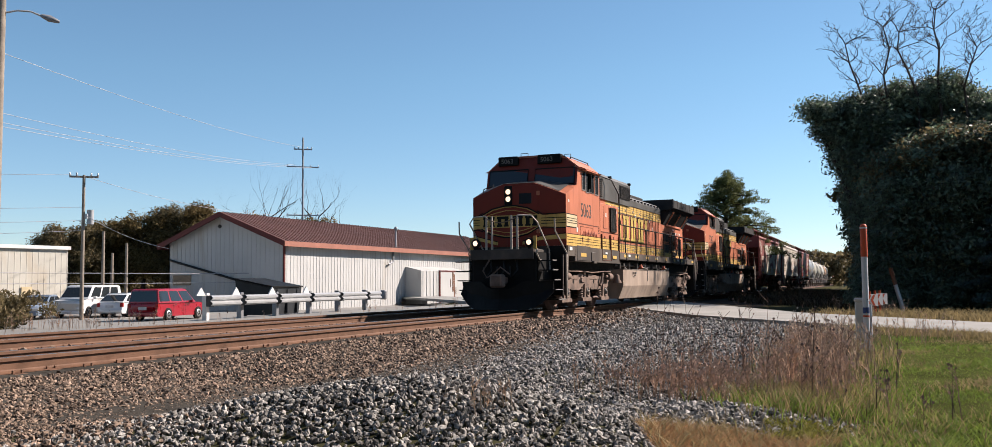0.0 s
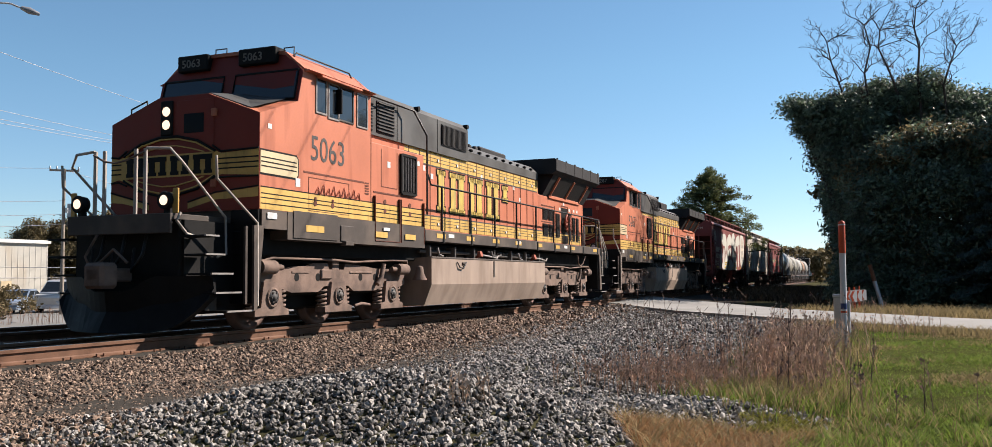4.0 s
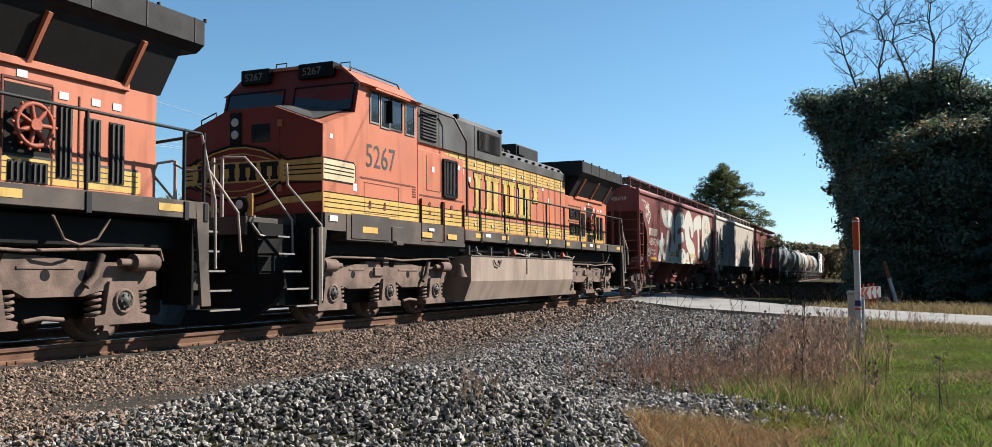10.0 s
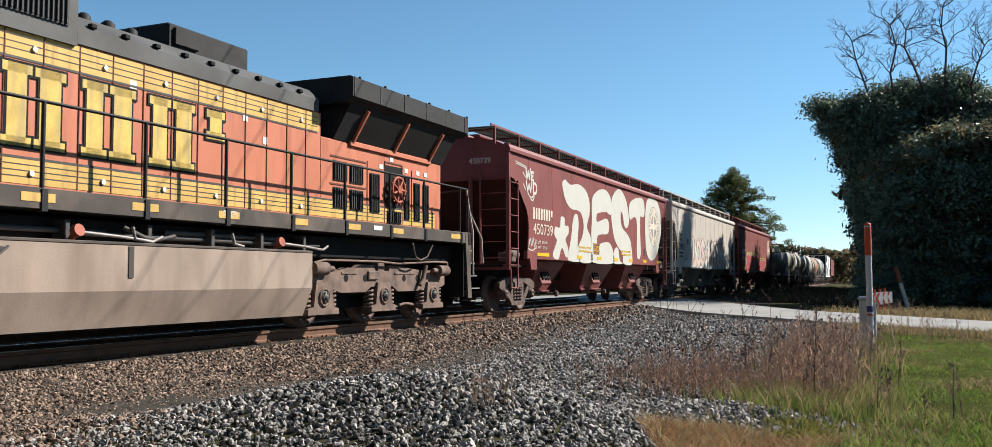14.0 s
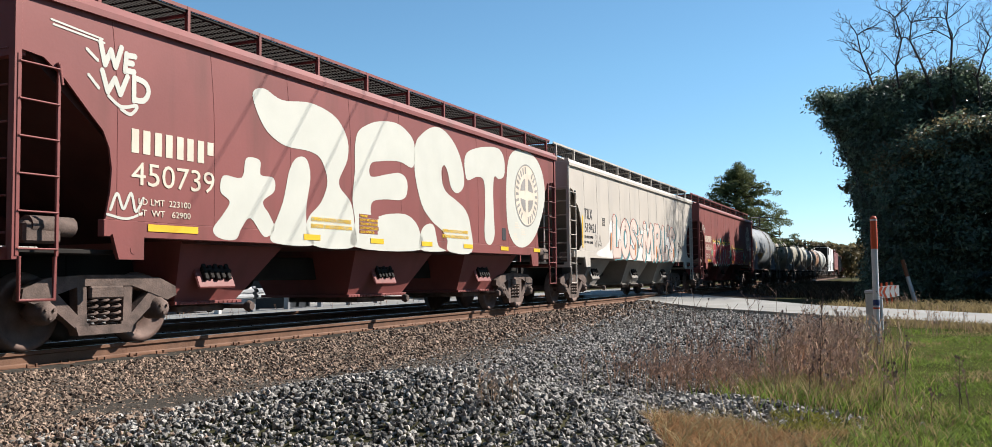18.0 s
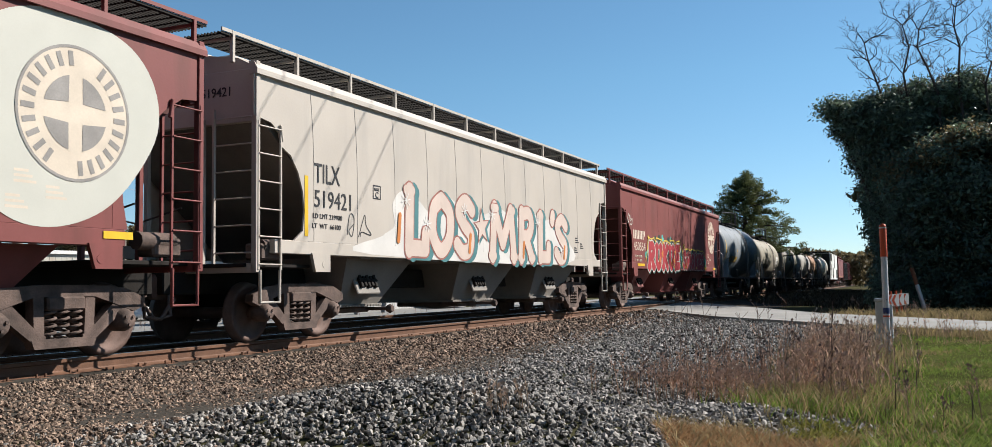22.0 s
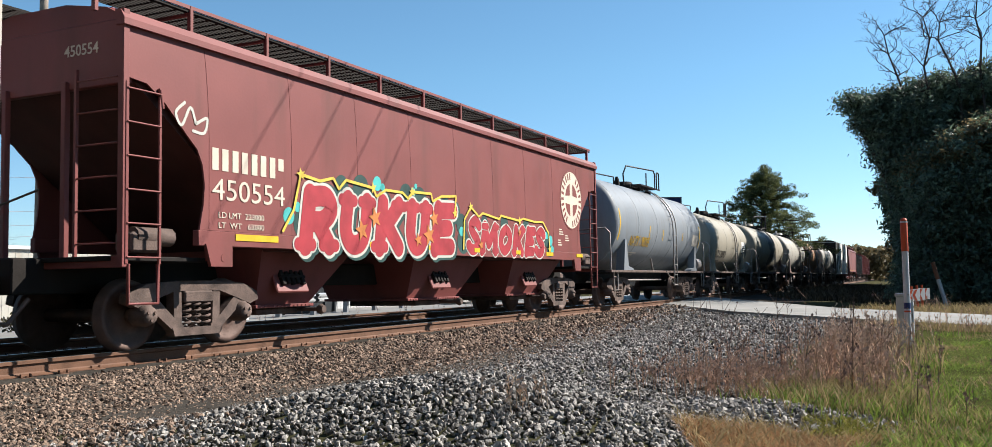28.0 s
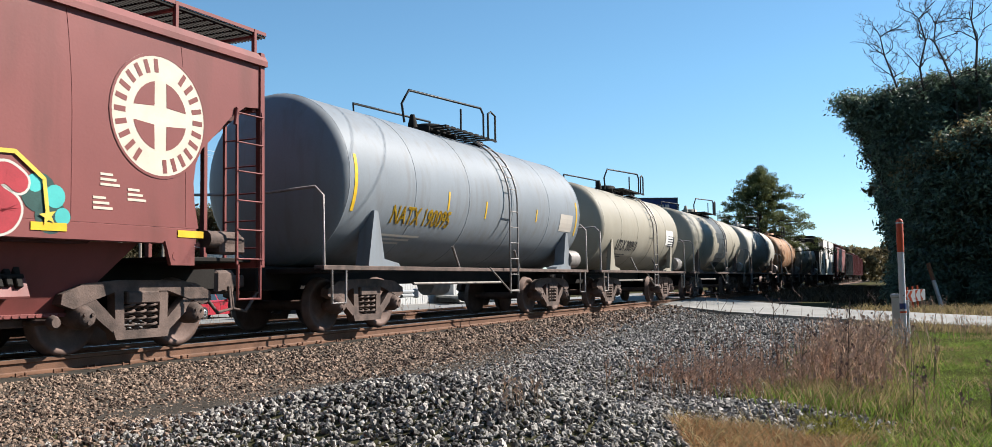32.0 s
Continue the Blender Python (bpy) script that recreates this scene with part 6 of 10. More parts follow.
def tank_car(label, paint, L, r, number="", lettering=None, stain=None, patch=False):
    """Tank car: shell with dished heads on a stub frame, top platform, ladder, trucks."""
    car = thing("tank_car", label, "tank car", "train")
    zc = 1.13 + r
    a, b = 1.45, L - 1.45
    s = Shape().turn("x", (0, 0, zc), [(a - 0.42, 0.01), (a - 0.38, 0.45 * r), (a - 0.25, 0.75 * r), (a - 0.1, 0.93 * r), (a, r), (a + 0.02, r)] + [(a + (b - a) * k / 6, r) for k in range(1, 6)] + [(b - 0.02, r), (b, r), (b + 0.1, 0.93 * r), (b + 0.25, 0.75 * r), (b + 0.38, 0.45 * r), (b + 0.42, 0.01)], 48)
    shell = part("tank_shell", s, paint, car)
    for x in (a + 0.03, a + (b - a) * 0.2, a + (b - a) * 0.4, a + (b - a) * 0.6, a + (b - a) * 0.8, b - 0.05):
        s = Shape().turn("x", (0, 0, zc), [(x - 0.012, r), (x - 0.01, r + 0.005), (x + 0.01, r + 0.005), (x + 0.012, r)], 48)
        part("weld_band", s, paint, shell)
    mid = (a + b) / 2
    # top platform and rails
    s = Shape()
    for k in range(9):
        s.box(mid - 1.1 + 0.29 * k, -0.95, zc + r + 0.03, mid - 0.95 + 0.29 * k, 0.95, zc + r + 0.05)
    for y in (-0.95, -0.5, 0.5, 0.92):
        s.box(mid - 1.1, y, zc + r + 0.0, mid + 1.5, y + 0.04, zc + r + 0.03)
    for x in (mid - 1.2, mid, mid + 1.4):
        s.box(x - 0.03, -0.6, zc + r - 0.12, x + 0.03, 0.6, zc + r + 0.02)
    plat = part("top_platform", s, M_CARBLACK, car, "black grated top platform")
    s = Shape()
    t = zc + r
    s.tube([(mid - 2.6, -0.8, t - 0.12), (mid - 2.7, -0.8, t + 0.25), (mid - 2.5, -0.85, t + 0.55), (mid + 0.6, -0.95, t + 0.68), (mid + 0.75, -0.95, t + 0.55), (mid + 0.75, -0.95, t)], 0.026)
    s.tube([(mid + 1.0, -0.95, t), (mid + 1.0, -0.95, t + 0.62), (mid + 1.15, -0.95, t + 0.68), (mid + 1.5, -0.9, t + 0.64), (mid + 1.5, -0.9, t)], 0.026)
    s.tube([(mid - 1.9, 0.85, t - 0.1), (mid - 1.9, 0.9, t + 0.55), (mid + 1.5, 0.9, t + 0.66), (mid + 1.5, 0.9, t)], 0.026)
    for x in (mid - 0.4, mid + 0.75):
        s.tube([(x, -0.95, t), (x, -0.95, t + 0.5)], 0.022)
    part("platform_railing", s, M_PIPE, plat, "black pipe railing")
    s = Shape().turn("z", (mid - 0.2, 0, 0), [(t - 0.05, 0.38), (t + 0.2, 0.36), (t + 0.24, 0.3), (t + 0.24, 0.05)], 18)
    s.turn("z", (mid - 0.9, 0, 0), [(t - 0.02, 0.12), (t + 0.2, 0.1), (t + 0.38, 0.05)], 10)
    s.box(mid + 0.3, -0.2, t, mid + 0.6, 0.2, t + 0.2, 0.03)
    part("manway", s, M_CARBLACK if number else paint, shell)
    # ladder following the shell
    s = Shape()
    for dx in (-0.22, 0.22):
        pts = [(mid + 0.9 + dx, -(r + 0.1), 0.55), (mid + 0.9 + dx, -(r + 0.1), zc)]
        pts += [(mid + 0.9 + dx, -(r + 0.1) * math.cos(k * 0.2), zc + (r + 0.1) * math.sin(k * 0.2)) for k in range(1, 7)]
        s.tube(pts, 0.022, 5)
    for k in range(6):
        z = 0.62 + 0.36 * k
        s.cyl((mid + 0.68, -(r + 0.11), z), (mid + 1.12, -(r + 0.11), z), 0.012, 5)
    for k in range(1, 7):
        c = (-(r + 0.1) * math.cos(k * 0.18), zc + (r + 0.1) * math.sin(k * 0.18))
        s.cyl((mid + 0.68, *c), (mid + 1.12, *c), 0.012, 5)
    s.tube([(mid - 0.3, -(r + 0.05), 1.12), (mid + 0.65, -(r + 0.1), 0.6), (mid + 1.15, -(r + 0.1), 0.6)], 0.02)
    part("ladder", s, M_STEELPIPE, car, "grey side ladder")
    # frame, running boards, saddles
    s = Shape()
    for x0, d in ((0.0, 1), (L, -1)):
        q0, q1 = sorted((x0 + d * 0.5, x0 + d * 3.4))
        s.box(q0, -0.35, 0.72, q1, 0.35, 1.12, 0.02)
        q0, q1 = sorted((x0 + d * 0.75, x0 + d * 1.9))
        s.box(q0, -1.45, 1.0, q1, 1.45, 1.08, 0.01)
    s.box(3.2, -0.3, 0.8, L - 3.2, 0.3, 1.15, 0.02)
    fr = part("stub_frame", s, M_CARBLACK, car)
    for sg in (-1, 1):
        s = Shape().box(0.75, min(sg * 1.3, sg * 1.5), 1.04, L - 0.75, max(sg * 1.3, sg * 1.5), 1.12, 0.01)
        part("side_running_board", s, M_CARTRUCK, fr)
        for x0, d in ((0.0, 1), (L, -1)):
            s = Shape()
            s.prism([(x0 + d * 2.1, 1.1), (x0 + d * 3.2, 1.1), (x0 + d * 3.1, 1.18), (x0 + d * 2.62, 1.25), (x0 + d * 2.42, 2.1), (x0 + d * 2.3, 2.1)], "y", *sorted((sg * 1.2, sg * (r - 0.05))))
            part("saddle", s, paint if number else M_CARTRUCK, fr)
            s = Shape()
            s.tube([(x0 + d * 0.8, sg * 0.3, 2.35), (x0 + d * 0.8, sg * 1.3, 2.4), (x0 + d * 0.8, sg * 1.45, 2.25), (x0 + d * 0.8, sg * 1.47, 1.1)], 0.025)
            part("end_handrail", s, M_STEELPIPE, fr)
            s = Shape()
            s.tube([(x0 + d * 1.0, sg * 1.48, 1.05), (x0 + d * 1.0, sg * 1.48, 0.5), (x0 + d * 1.4, sg * 1.48, 0.5), (x0 + d * 1.4, sg * 1.48, 1.05)], 0.022)
            split("stirrup_step", s, M_STEELPIPE, fr)
        for x in (L * 0.4, L * 0.62):
            part("board_brace", Shape().tube([(x, sg * 1.4, 1.1), (x - 0.35, sg * (r - 0.1), 1.55)], 0.03), M_STEELPIPE, fr)
    s = Shape().cyl((L * 0.5 - 0.4, 0.0, 0.75), (L * 0.5 + 0.4, 0.0, 0.75), 0.22, 10)
    s.cyl((L * 0.35, -0.7, 0.8), (L * 0.65, -0.7, 0.8), 0.03, 6)
    s.cyl((L - 2.2, -1.3, 1.4), (L - 1.5, -1.3, 1.4), 0.25, 12)
    split("brake_reservoir", s, M_STEELPIPE, fr)
    for x0, d in ((0.0, 1), (L, -1)):
        coupler(car, x0 - d * 0.1, d)
        car_truck(car, x0 + d * 2.6)
    arc = lambda s, x0, x1, t0, t1, n=6, o=0.006: s.add([(x, -(r + o) * math.cos(t0 + (t1 - t0) * k / n), zc + (r + o) * math.sin(t0 + (t1 - t0) * k / n)) for k in range(n + 1) for x in (x0, x1)], [(2 * k, 2 * k + 1, 2 * k + 3, 2 * k + 2) for k in range(n)])
    if lettering:
        def wrap(me):
            co = np.empty(len(me.vertices) * 3, np.float32)
            me.vertices.foreach_get("co", co)
            co = co.reshape(-1, 3)
            dz = co[:, 2] - zc
            co[:, 1] = -np.sqrt(np.maximum(r * r - dz * dz, 0)) - 0.012
            me.vertices.foreach_set("co", co.ravel())
            me.update()
            return me
        part("reporting_mark", wrap(fitted(number, 2.98, 5.2, zc - 0.74, zc - 0.40, lettering, 0.003, 0.02)), lettering, shell, "stencilled reporting mark and number")
        s = Shape()
        for k in range(3):
            arc(s, 2.8, 4.3 - 0.3 * k, -0.68 - 0.06 * k, -0.65 - 0.06 * k, 2)
        arc(s, L - 2.9, L - 2.0, -0.05, -0.35, 4)
        part("stencil_bars", s, M_LTGREY if lettering is M_REFLECT else lettering, shell, "small stencilled data")
    if number.startswith("NATX"):
        s = Shape()
        for x, w, t0, t1 in ((1.62, 0.09, 0.25, -0.4), (5.0, 0.06, 0.0, -0.25), (6.75, 0.06, -0.05, -0.3), (9.6, 0.06, -0.05, -0.25), (L - 1.75, 0.09, 0.2, -0.4)):
            arc(s, x, x + w, t0, t1)
        split("reflector", s, M_REFLECT, shell, "yellow reflective tape")
    if stain:
        s = Shape()
        w0 = mid - 0.8
        n = 14
        for k in range(n):
            t0, t1 = 1.35 - 2.4 * k / n, 1.35 - 2.4 * (k + 1) / n
            j = 0.25 * math.sin(k * 1.7)
            arc(s, w0 + j + 0.05 * k, w0 + 2.4 + 0.3 * math.cos(k * 1.3), t0, t1, 1, 0.007)
        part("spill_stain", s, stain, shell, "dark spill stain down the shell")
    if patch:
        s = Shape()
        arc(s, L - 3.2, L - 2.2, 0.1, -0.3)
        part("white_patch", s, M_WHITE, shell)
    return car


def box_car(label, paint, end_paint, L, h, ribs=0, top=None):
    car = thing("freight_car", label, "freight car", "train")
    s = Shape().box(0.8, -1.55, 1.05, L - 0.8, 1.55, h, 0.03)
    body = part("body", s, paint, car)
    s = Shape().prism([(-1.58, h - 0.05), (-1.0, h + 0.15), (1.0, h + 0.15), (1.58, h - 0.05)], "x", 0.75, L - 0.75)
    part("roof", s, top or end_paint, car)
    for x in (0.78, L - 0.82):
        s = Shape().box(x, -1.5, 1.1, x + 0.04, 1.5, h - 0.1)
        part("end_wall", s, end_paint, car)
    s = Shape()
    for k in range(ribs):
        x = 1.2 + (L - 2.4) * k / max(1, ribs - 1)
        s.box(x - 0.06, -1.62, 1.1, x + 0.06, -1.55, h - 0.05, 0.01)
    if ribs:
        split("side_post", s, paint, car)
    s = Shape().box(0.4, -0.4, 0.75, L - 0.4, 0.4, 1.1, 0.02)
    part("underframe", s, M_CARBLACK, car)
    for x0, d in ((0.0, 1), (L, -1)):
        coupler(car, x0 - d * 0.1, d)
        car_truck(car, x0 + d * 2.4)
    return car, body


# ---- the train, from its head ----
TRAIN = []
head_x = 24.0


def couple(car, length, x):
    car.matrix_basis = pose(x, track_y(x), 0)
    TRAIN.append((car, x, length))


couple(locomotive("5063", True), 22.3, head_x)
couple(locomotive("5267", False), 22.3, head_x + 22.3)

c, body = hopper_car("oxide-red covered hopper car with huge white graffiti letters", M_MAROON, M_REDSHADE, "red")
car_marks(body, 2.42, 1.95, "450739", M_TEXTPALE, True, ("223100", "62900"))
end_number(body, "450739", M_TEXTPALE)
GRAFFITI_Y = -1.6055


def white_letters(body):
    """Fat white graffiti letters along the whole side."""
    shapes = (
        ((4.74, 3.57), (5.0, 3.68), (5.45, 3.58), (6.2, 3.66), (6.9, 3.54), (7.26, 3.22), (7.26, 2.85), (7.0, 2.42), (7.36, 2.13), (7.48, 1.76), (7.46, 1.36), (6.24, 1.36), (6.1, 1.75), (6.48, 2.07), (6.66, 2.43), (6.48, 2.77), (6.15, 2.87), (5.53, 2.88), (5.1, 3.03), (4.85, 3.29)),
        ((5.3, 1.36), (5.16, 1.49), (5.31, 1.73), (5.48, 2.04), (5.63, 2.51), (5.83, 2.73), (6.08, 2.73), (6.18, 2.44), (6.07, 1.95), (6.1, 1.61), (6.25, 1.36)),
        ((4.6, 2.58), (4.91, 2.58), (4.93, 2.37), (5.23, 2.35), (5.25, 2.15), (4.98, 1.97), (5.14, 1.78), (5.26, 1.58), (5.02, 1.45), (4.7, 1.71), (4.5, 1.56), (4.37, 1.39), (4.03, 1.4), (3.9, 1.52), (4.09, 1.72), (4.24, 1.92), (4.05, 2.05), (4.11, 2.28), (4.5, 2.29)),
        ((7.5, 3.1), (7.6, 3.38), (7.85, 3.53), (8.27, 3.67), (8.9, 3.74), (9.36, 3.64), (9.64, 3.42), (9.58, 2.97), (9.06, 3.02), (8.42, 2.96), (8.03, 2.87), (8.03, 2.64), (8.63, 2.74), (9.06, 2.8), (9.33, 2.69), (9.32, 2.41), (9.07, 2.29), (8.5, 2.26), (8.07, 2.18), (8.07, 1.92), (8.64, 2.0), (9.23, 2.03), (9.6, 1.93), (9.83, 1.72), (9.83, 1.36), (7.5, 1.36), (7.5, 1.8), (7.42, 2.2), (7.5, 2.7)),
        ((9.68, 3.42), (9.9, 3.64), (10.39, 3.87), (10.87, 3.89), (11.38, 3.68), (11.71, 3.35), (11.86, 2.94), (11.77, 2.72), (11.5, 2.61), (11.23, 2.7), (11.07, 3.02), (10.92, 3.15), (10.79, 3.03), (10.83, 2.76), (11.03, 2.58), (11.5, 2.44), (11.94, 2.25), (12.15, 1.94), (12.2, 1.36), (11.09, 1.36), (11.03, 1.59), (10.79, 1.78), (10.36, 1.95), (10.0, 2.18), (9.77, 2.53), (9.64, 2.95)),
        ((9.88, 1.36), (9.86, 1.66), (10.01, 1.83), (10.27, 1.9), (10.45, 1.84), (10.54, 1.63), (10.64, 1.45), (10.94, 1.36)),
        ((11.9, 3.41), (12.17, 3.61), (12.92, 3.78), (13.74, 3.84), (14.07, 3.61), (14.05, 3.23), (13.74, 3.12), (13.48, 3.15), (13.4, 2.82), (13.42, 2.26), (13.45, 1.78), (13.24, 1.56), (12.98, 1.6), (12.89, 1.83), (12.94, 2.45), (12.89, 2.99), (12.54, 3.06), (12.06, 2.94), (11.91, 3.08)),
        ((14.21, 3.25), (14.41, 3.74), (14.98, 3.98), (15.67, 3.98), (16.31, 3.80), (16.69, 3.38), (16.74, 2.81), (16.38, 2.21), (15.9, 1.77), (15.29, 1.55), (14.71, 1.59), (14.29, 1.91), (14.17, 2.49)),
    )
    for i, pts in enumerate(shapes):
        part("graffiti_letter", outline(Shape(), pts, GRAFFITI_Y), M_GRAFWHITE, body, "huge rounded white graffiti letter" if i not in (2, 5) else "white graffiti star" if i == 2 else "white graffiti blob")
    sprayed_word(body, (("W", 1.92, 2.24, 3.42, 3.68), ("E", 2.28, 2.46, 3.40, 3.62), ("W", 1.95, 2.34, 3.10, 3.34), ("D", 2.42, 2.72, 3.06, 3.36)), ((M_GRAFWHITE, 0.036, 0, 0, "graffiti_tag"),), -1.606, "small white spray tag")
    for pts, w in ((((1.22, 3.78), (1.95, 3.72)), 0.012), (((1.25, 3.73), (1.98, 3.68)), 0.012), (((1.75, 3.25), (1.9, 3.12)), 0.02), (((1.72, 3.55), (1.88, 3.45)), 0.02), (((2.05, 3.05), (2.25, 2.95), (2.5, 3.0), (2.4, 2.88), (2.25, 2.92)), 0.022), (((2.1, 1.68), (2.2, 1.88), (2.3, 1.7), (2.42, 1.9), (2.5, 1.68), (2.62, 1.85)), 0.02), (((2.05, 1.62), (2.35, 1.58), (2.6, 1.66)), 0.016)):
        part("graffiti_tag", stroke(Shape(), pts, w, -1.606), M_GRAFWHITE, body)


def painted_notice(body, rows, x0, x1, z0, z1, backed):
    """Small yellow stencil lines, on a patch of the car's own red where they were masked off."""
    h = (z1 - z0) / len(rows)
    host = body
    if backed:
        for i in range(len(rows)):
            a = 0.04 * math.sin(i * 2.1)
            host = part("notice_patch", slab(Shape(), x0 - 0.03, x1 + 0.03 - abs(a), z1 - h * (i + 0.96), z1 - h * (i + 0.04), GRAFFITI_Y - 0.003), M_MAROON, body)
    for i, row in enumerate(rows):
        wide = (x1 - x0) * min(1.0, len(row) / max(len(q) for q in rows) + 0.12)
        part("notice_line", fitted(row, x0, x0 + wide, z1 - h * (i + 0.82), z1 - h * (i + 0.2), M_REFLECT, 0.0006, 0.03), M_REFLECT, body, "yellow stencilled notice", at=pose(0, GRAFFITI_Y - 0.008, 0))


white_letters(body)
round_emblem(body, 15.48, 2.86, M_EMBLEMGREY, GRAFFITI_Y - 0.003)
painted_notice(body, ("OPEN HATCH COVERS", "BEFORE UNLOADING CAR"), 10.8, 12.05, 1.62, 1.84, False)
painted_notice(body, ("OPEN HATCH COVERS", "BEFORE UNLOADING CAR"), 6.2, 7.4, 1.62, 1.84, False)
painted_notice(body, ("WARNING", "DO NOT APPLY VIBRATOR", "TO ANY PART OF CAR BODY", "EXCEPT VIBRATOR BRACKETS", "OR ON LOADED CAR"), 7.66, 8.25, 1.60, 1.95, True)
part("data_panel", slab(Shape(), 13.9, 14.12, 1.68, 1.97, -1.606), M_TEXTDARK, body, "black data panel")
couple(c, 18.3, 68.75)

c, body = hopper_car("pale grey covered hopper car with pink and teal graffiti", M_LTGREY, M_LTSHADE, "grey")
car_marks(body, 2.21, 2.0, "519421", M_TEXTDARK, False)
end_number(body, "519421", M_TEXTDARK)
s = Shape()
slab(s, 1.95, 2.04, 1.64, 2.6, -1.606)
part("reflector", s, M_REFLECT, body, "amber reflective strip")
part("graffiti_cloud", outline(Shape(), ((3.9, 1.4), (4.3, 1.75), (4.7, 1.95), (4.65, 2.35), (5.0, 2.62), (5.6, 2.5), (6.1, 2.3), (6.6, 2.7), (7.4, 2.55), (8.0, 2.75), (8.5, 2.4), (9.4, 2.6), (10.4, 2.45), (11.6, 2.6), (12.4, 2.5), (13.3, 2.62), (14.0, 2.1), (13.9, 1.4)), -1.6042), M_GRAFHAZE, body, "pale painted ground behind the lettering")
LOSMRLS = (("L", 4.98, 5.95, 1.50, 2.68), ("O", 6.1, 7.02, 1.52, 2.62), ("S", 7.22, 8.06, 1.52, 2.66), ("M", 8.98, 10.34, 1.48, 2.62), ("R", 10.6, 11.48, 1.48, 2.62), ("L", 11.76, 12.62, 1.48, 2.62), ("'", 12.76, 13.0, 2.36, 2.66), ("S", 13.1, 13.98, 1.50, 2.62))
sprayed_word(body, LOSMRLS, ((M_GRAFTEAL, 0.20, 0.16, -0.03, "letter_shadow"), (M_GRAFROSE, 0.19, 0.0, 0.0, "letter_edge"), (M_GRAFPINK, 0.155, 0.0, 0.0, "graffiti_letter")), -1.6060, "pale pink graffiti letter with rose edge and teal shadow", 0.12)
for r, y, paint in ((0.46, -1.6085, M_GRAFTEAL), (0.43, -1.6125, M_GRAFROSE), (0.36, -1.6165, M_GRAFPINK)):
    part("graffiti_star", star(Shape(), 8.47 + (0.1 if paint is M_GRAFTEAL else 0), 2.12, r, y, 0.12), paint, body)
for x, z0, z1 in ((4.86, 1.68, 2.16), (7.86, 1.56, 1.92), (10.86, 1.52, 1.86), (13.74, 1.55, 1.85)):
    part("paint_streak", stroke(Shape(), ((x + 0.03, z1), (x, (z0 + z1) / 2), (x - 0.03, z0)), 0.055, -1.620), M_GRAFORANGE, body, "orange paint streak")
for x, z in ((5.12, 2.45), (7.62, 2.42), (5.95, 2.05), (9.02, 2.42), (11.8, 2.4), (13.5, 1.75)):
    g = Shape()
    for k in range(4):
        c0, s0 = 0.16 * math.cos(k * 0.785 + 0.2), 0.16 * math.sin(k * 0.785 + 0.2)
        stroke(g, ((x - c0, z - s0), (x + c0, z + s0)), 0.009, -1.622 - 0.0006 * k)
    part("paint_burst", g, M_WHITE, body, "white sprayed asterisk")
s = Shape()
for a, c2, p, q in ((3.97, 4.23, 2.62, 2.64), (3.97, 4.23, 2.39, 2.41), (3.97, 3.99, 2.39, 2.64), (4.21, 4.23, 2.39, 2.64)):
    slab(s, a, c2, p, q, -1.606)
frame_mark = part("plate_mark", s, M_TEXTDARK, body, "small boxed plate letter")
part("plate_word", fitted("PLATE", 4.02, 4.18, 2.54, 2.59, M_TEXTDARK), M_TEXTDARK, frame_mark, at=pose(0, -1.606, 0))
part("plate_letter", fitted("C", 4.05, 4.15, 2.42, 2.52, M_TEXTDARK), M_TEXTDARK, frame_mark, at=pose(0, -1.606, 0))
for pts in (((3.15, 1.72), (3.2, 2.0), (3.28, 2.08), (3.36, 1.98), (3.3, 1.7), (3.2, 1.78), (3.34, 1.9)), ((3.5, 1.7), (3.62, 1.95), (3.7, 2.08), (3.74, 1.9), (3.9, 1.74), (3.6, 1.78), (3.55, 1.7))):
    part("graffiti_tag", stroke(Shape(), pts, 0.008, -1.606), M_TEXTDARK, body, "thin dark scribbled figure")
couple(c, 18.3, 86.65)

c, body = hopper_car("oxide-red covered hopper car with red and green graffiti", M_MAROON, M_REDSHADE, "red")
car_marks(body, 2.25, 1.92, "450554", M_TEXTPALE, True, ("223000", "63000"))
end_number(body, "450554", M_TEXTPALE)
round_emblem(body, 15.6, 2.95, M_MAROON)
for x, z, r in ((4.2, 1.75, 0.24), (5.2, 2.40, 0.20), (5.75, 2.42, 0.24), (7.2, 2.42, 0.22), (7.7, 2.38, 0.24), (8.7, 2.3, 0.2), (9.35, 2.0, 0.22), (9.42, 1.65, 0.26), (10.4, 2.06, 0.18), (11.4, 2.1, 0.2), (12.6, 2.1, 0.18), (13.9, 1.85, 0.22), (14.05, 1.6, 0.2)):
    part("graffiti_cloud", disc(Shape(), x, z, r, -1.6042, 16), M_GRAFGREEN, body, "dark green graffiti cloud")
for x, z, r in ((3.85, 1.85, 0.13), (4.05, 2.0, 0.08), (4.18, 2.08, 0.05), (6.25, 2.55, 0.13), (6.42, 2.5, 0.07), (7.45, 2.5, 0.09), (7.55, 2.62, 0.05), (9.35, 1.85, 0.1), (13.85, 1.95, 0.1), (14.1, 1.82, 0.13), (14.2, 1.6, 0.1)):
    part("graffiti_bubble", disc(Shape(), x, z, r, -1.6049, 16), M_GRAFAQUA, body, "aqua graffiti bubble")
RUKUE = (("R", 4.12, 4.92, 1.42, 2.22), ("U", 5.16, 5.98, 1.44, 2.22), ("K", 6.18, 6.98, 1.44, 2.22), ("U", 7.22, 7.94, 1.46, 2.24), ("E", 8.12, 8.92, 1.46, 2.26))
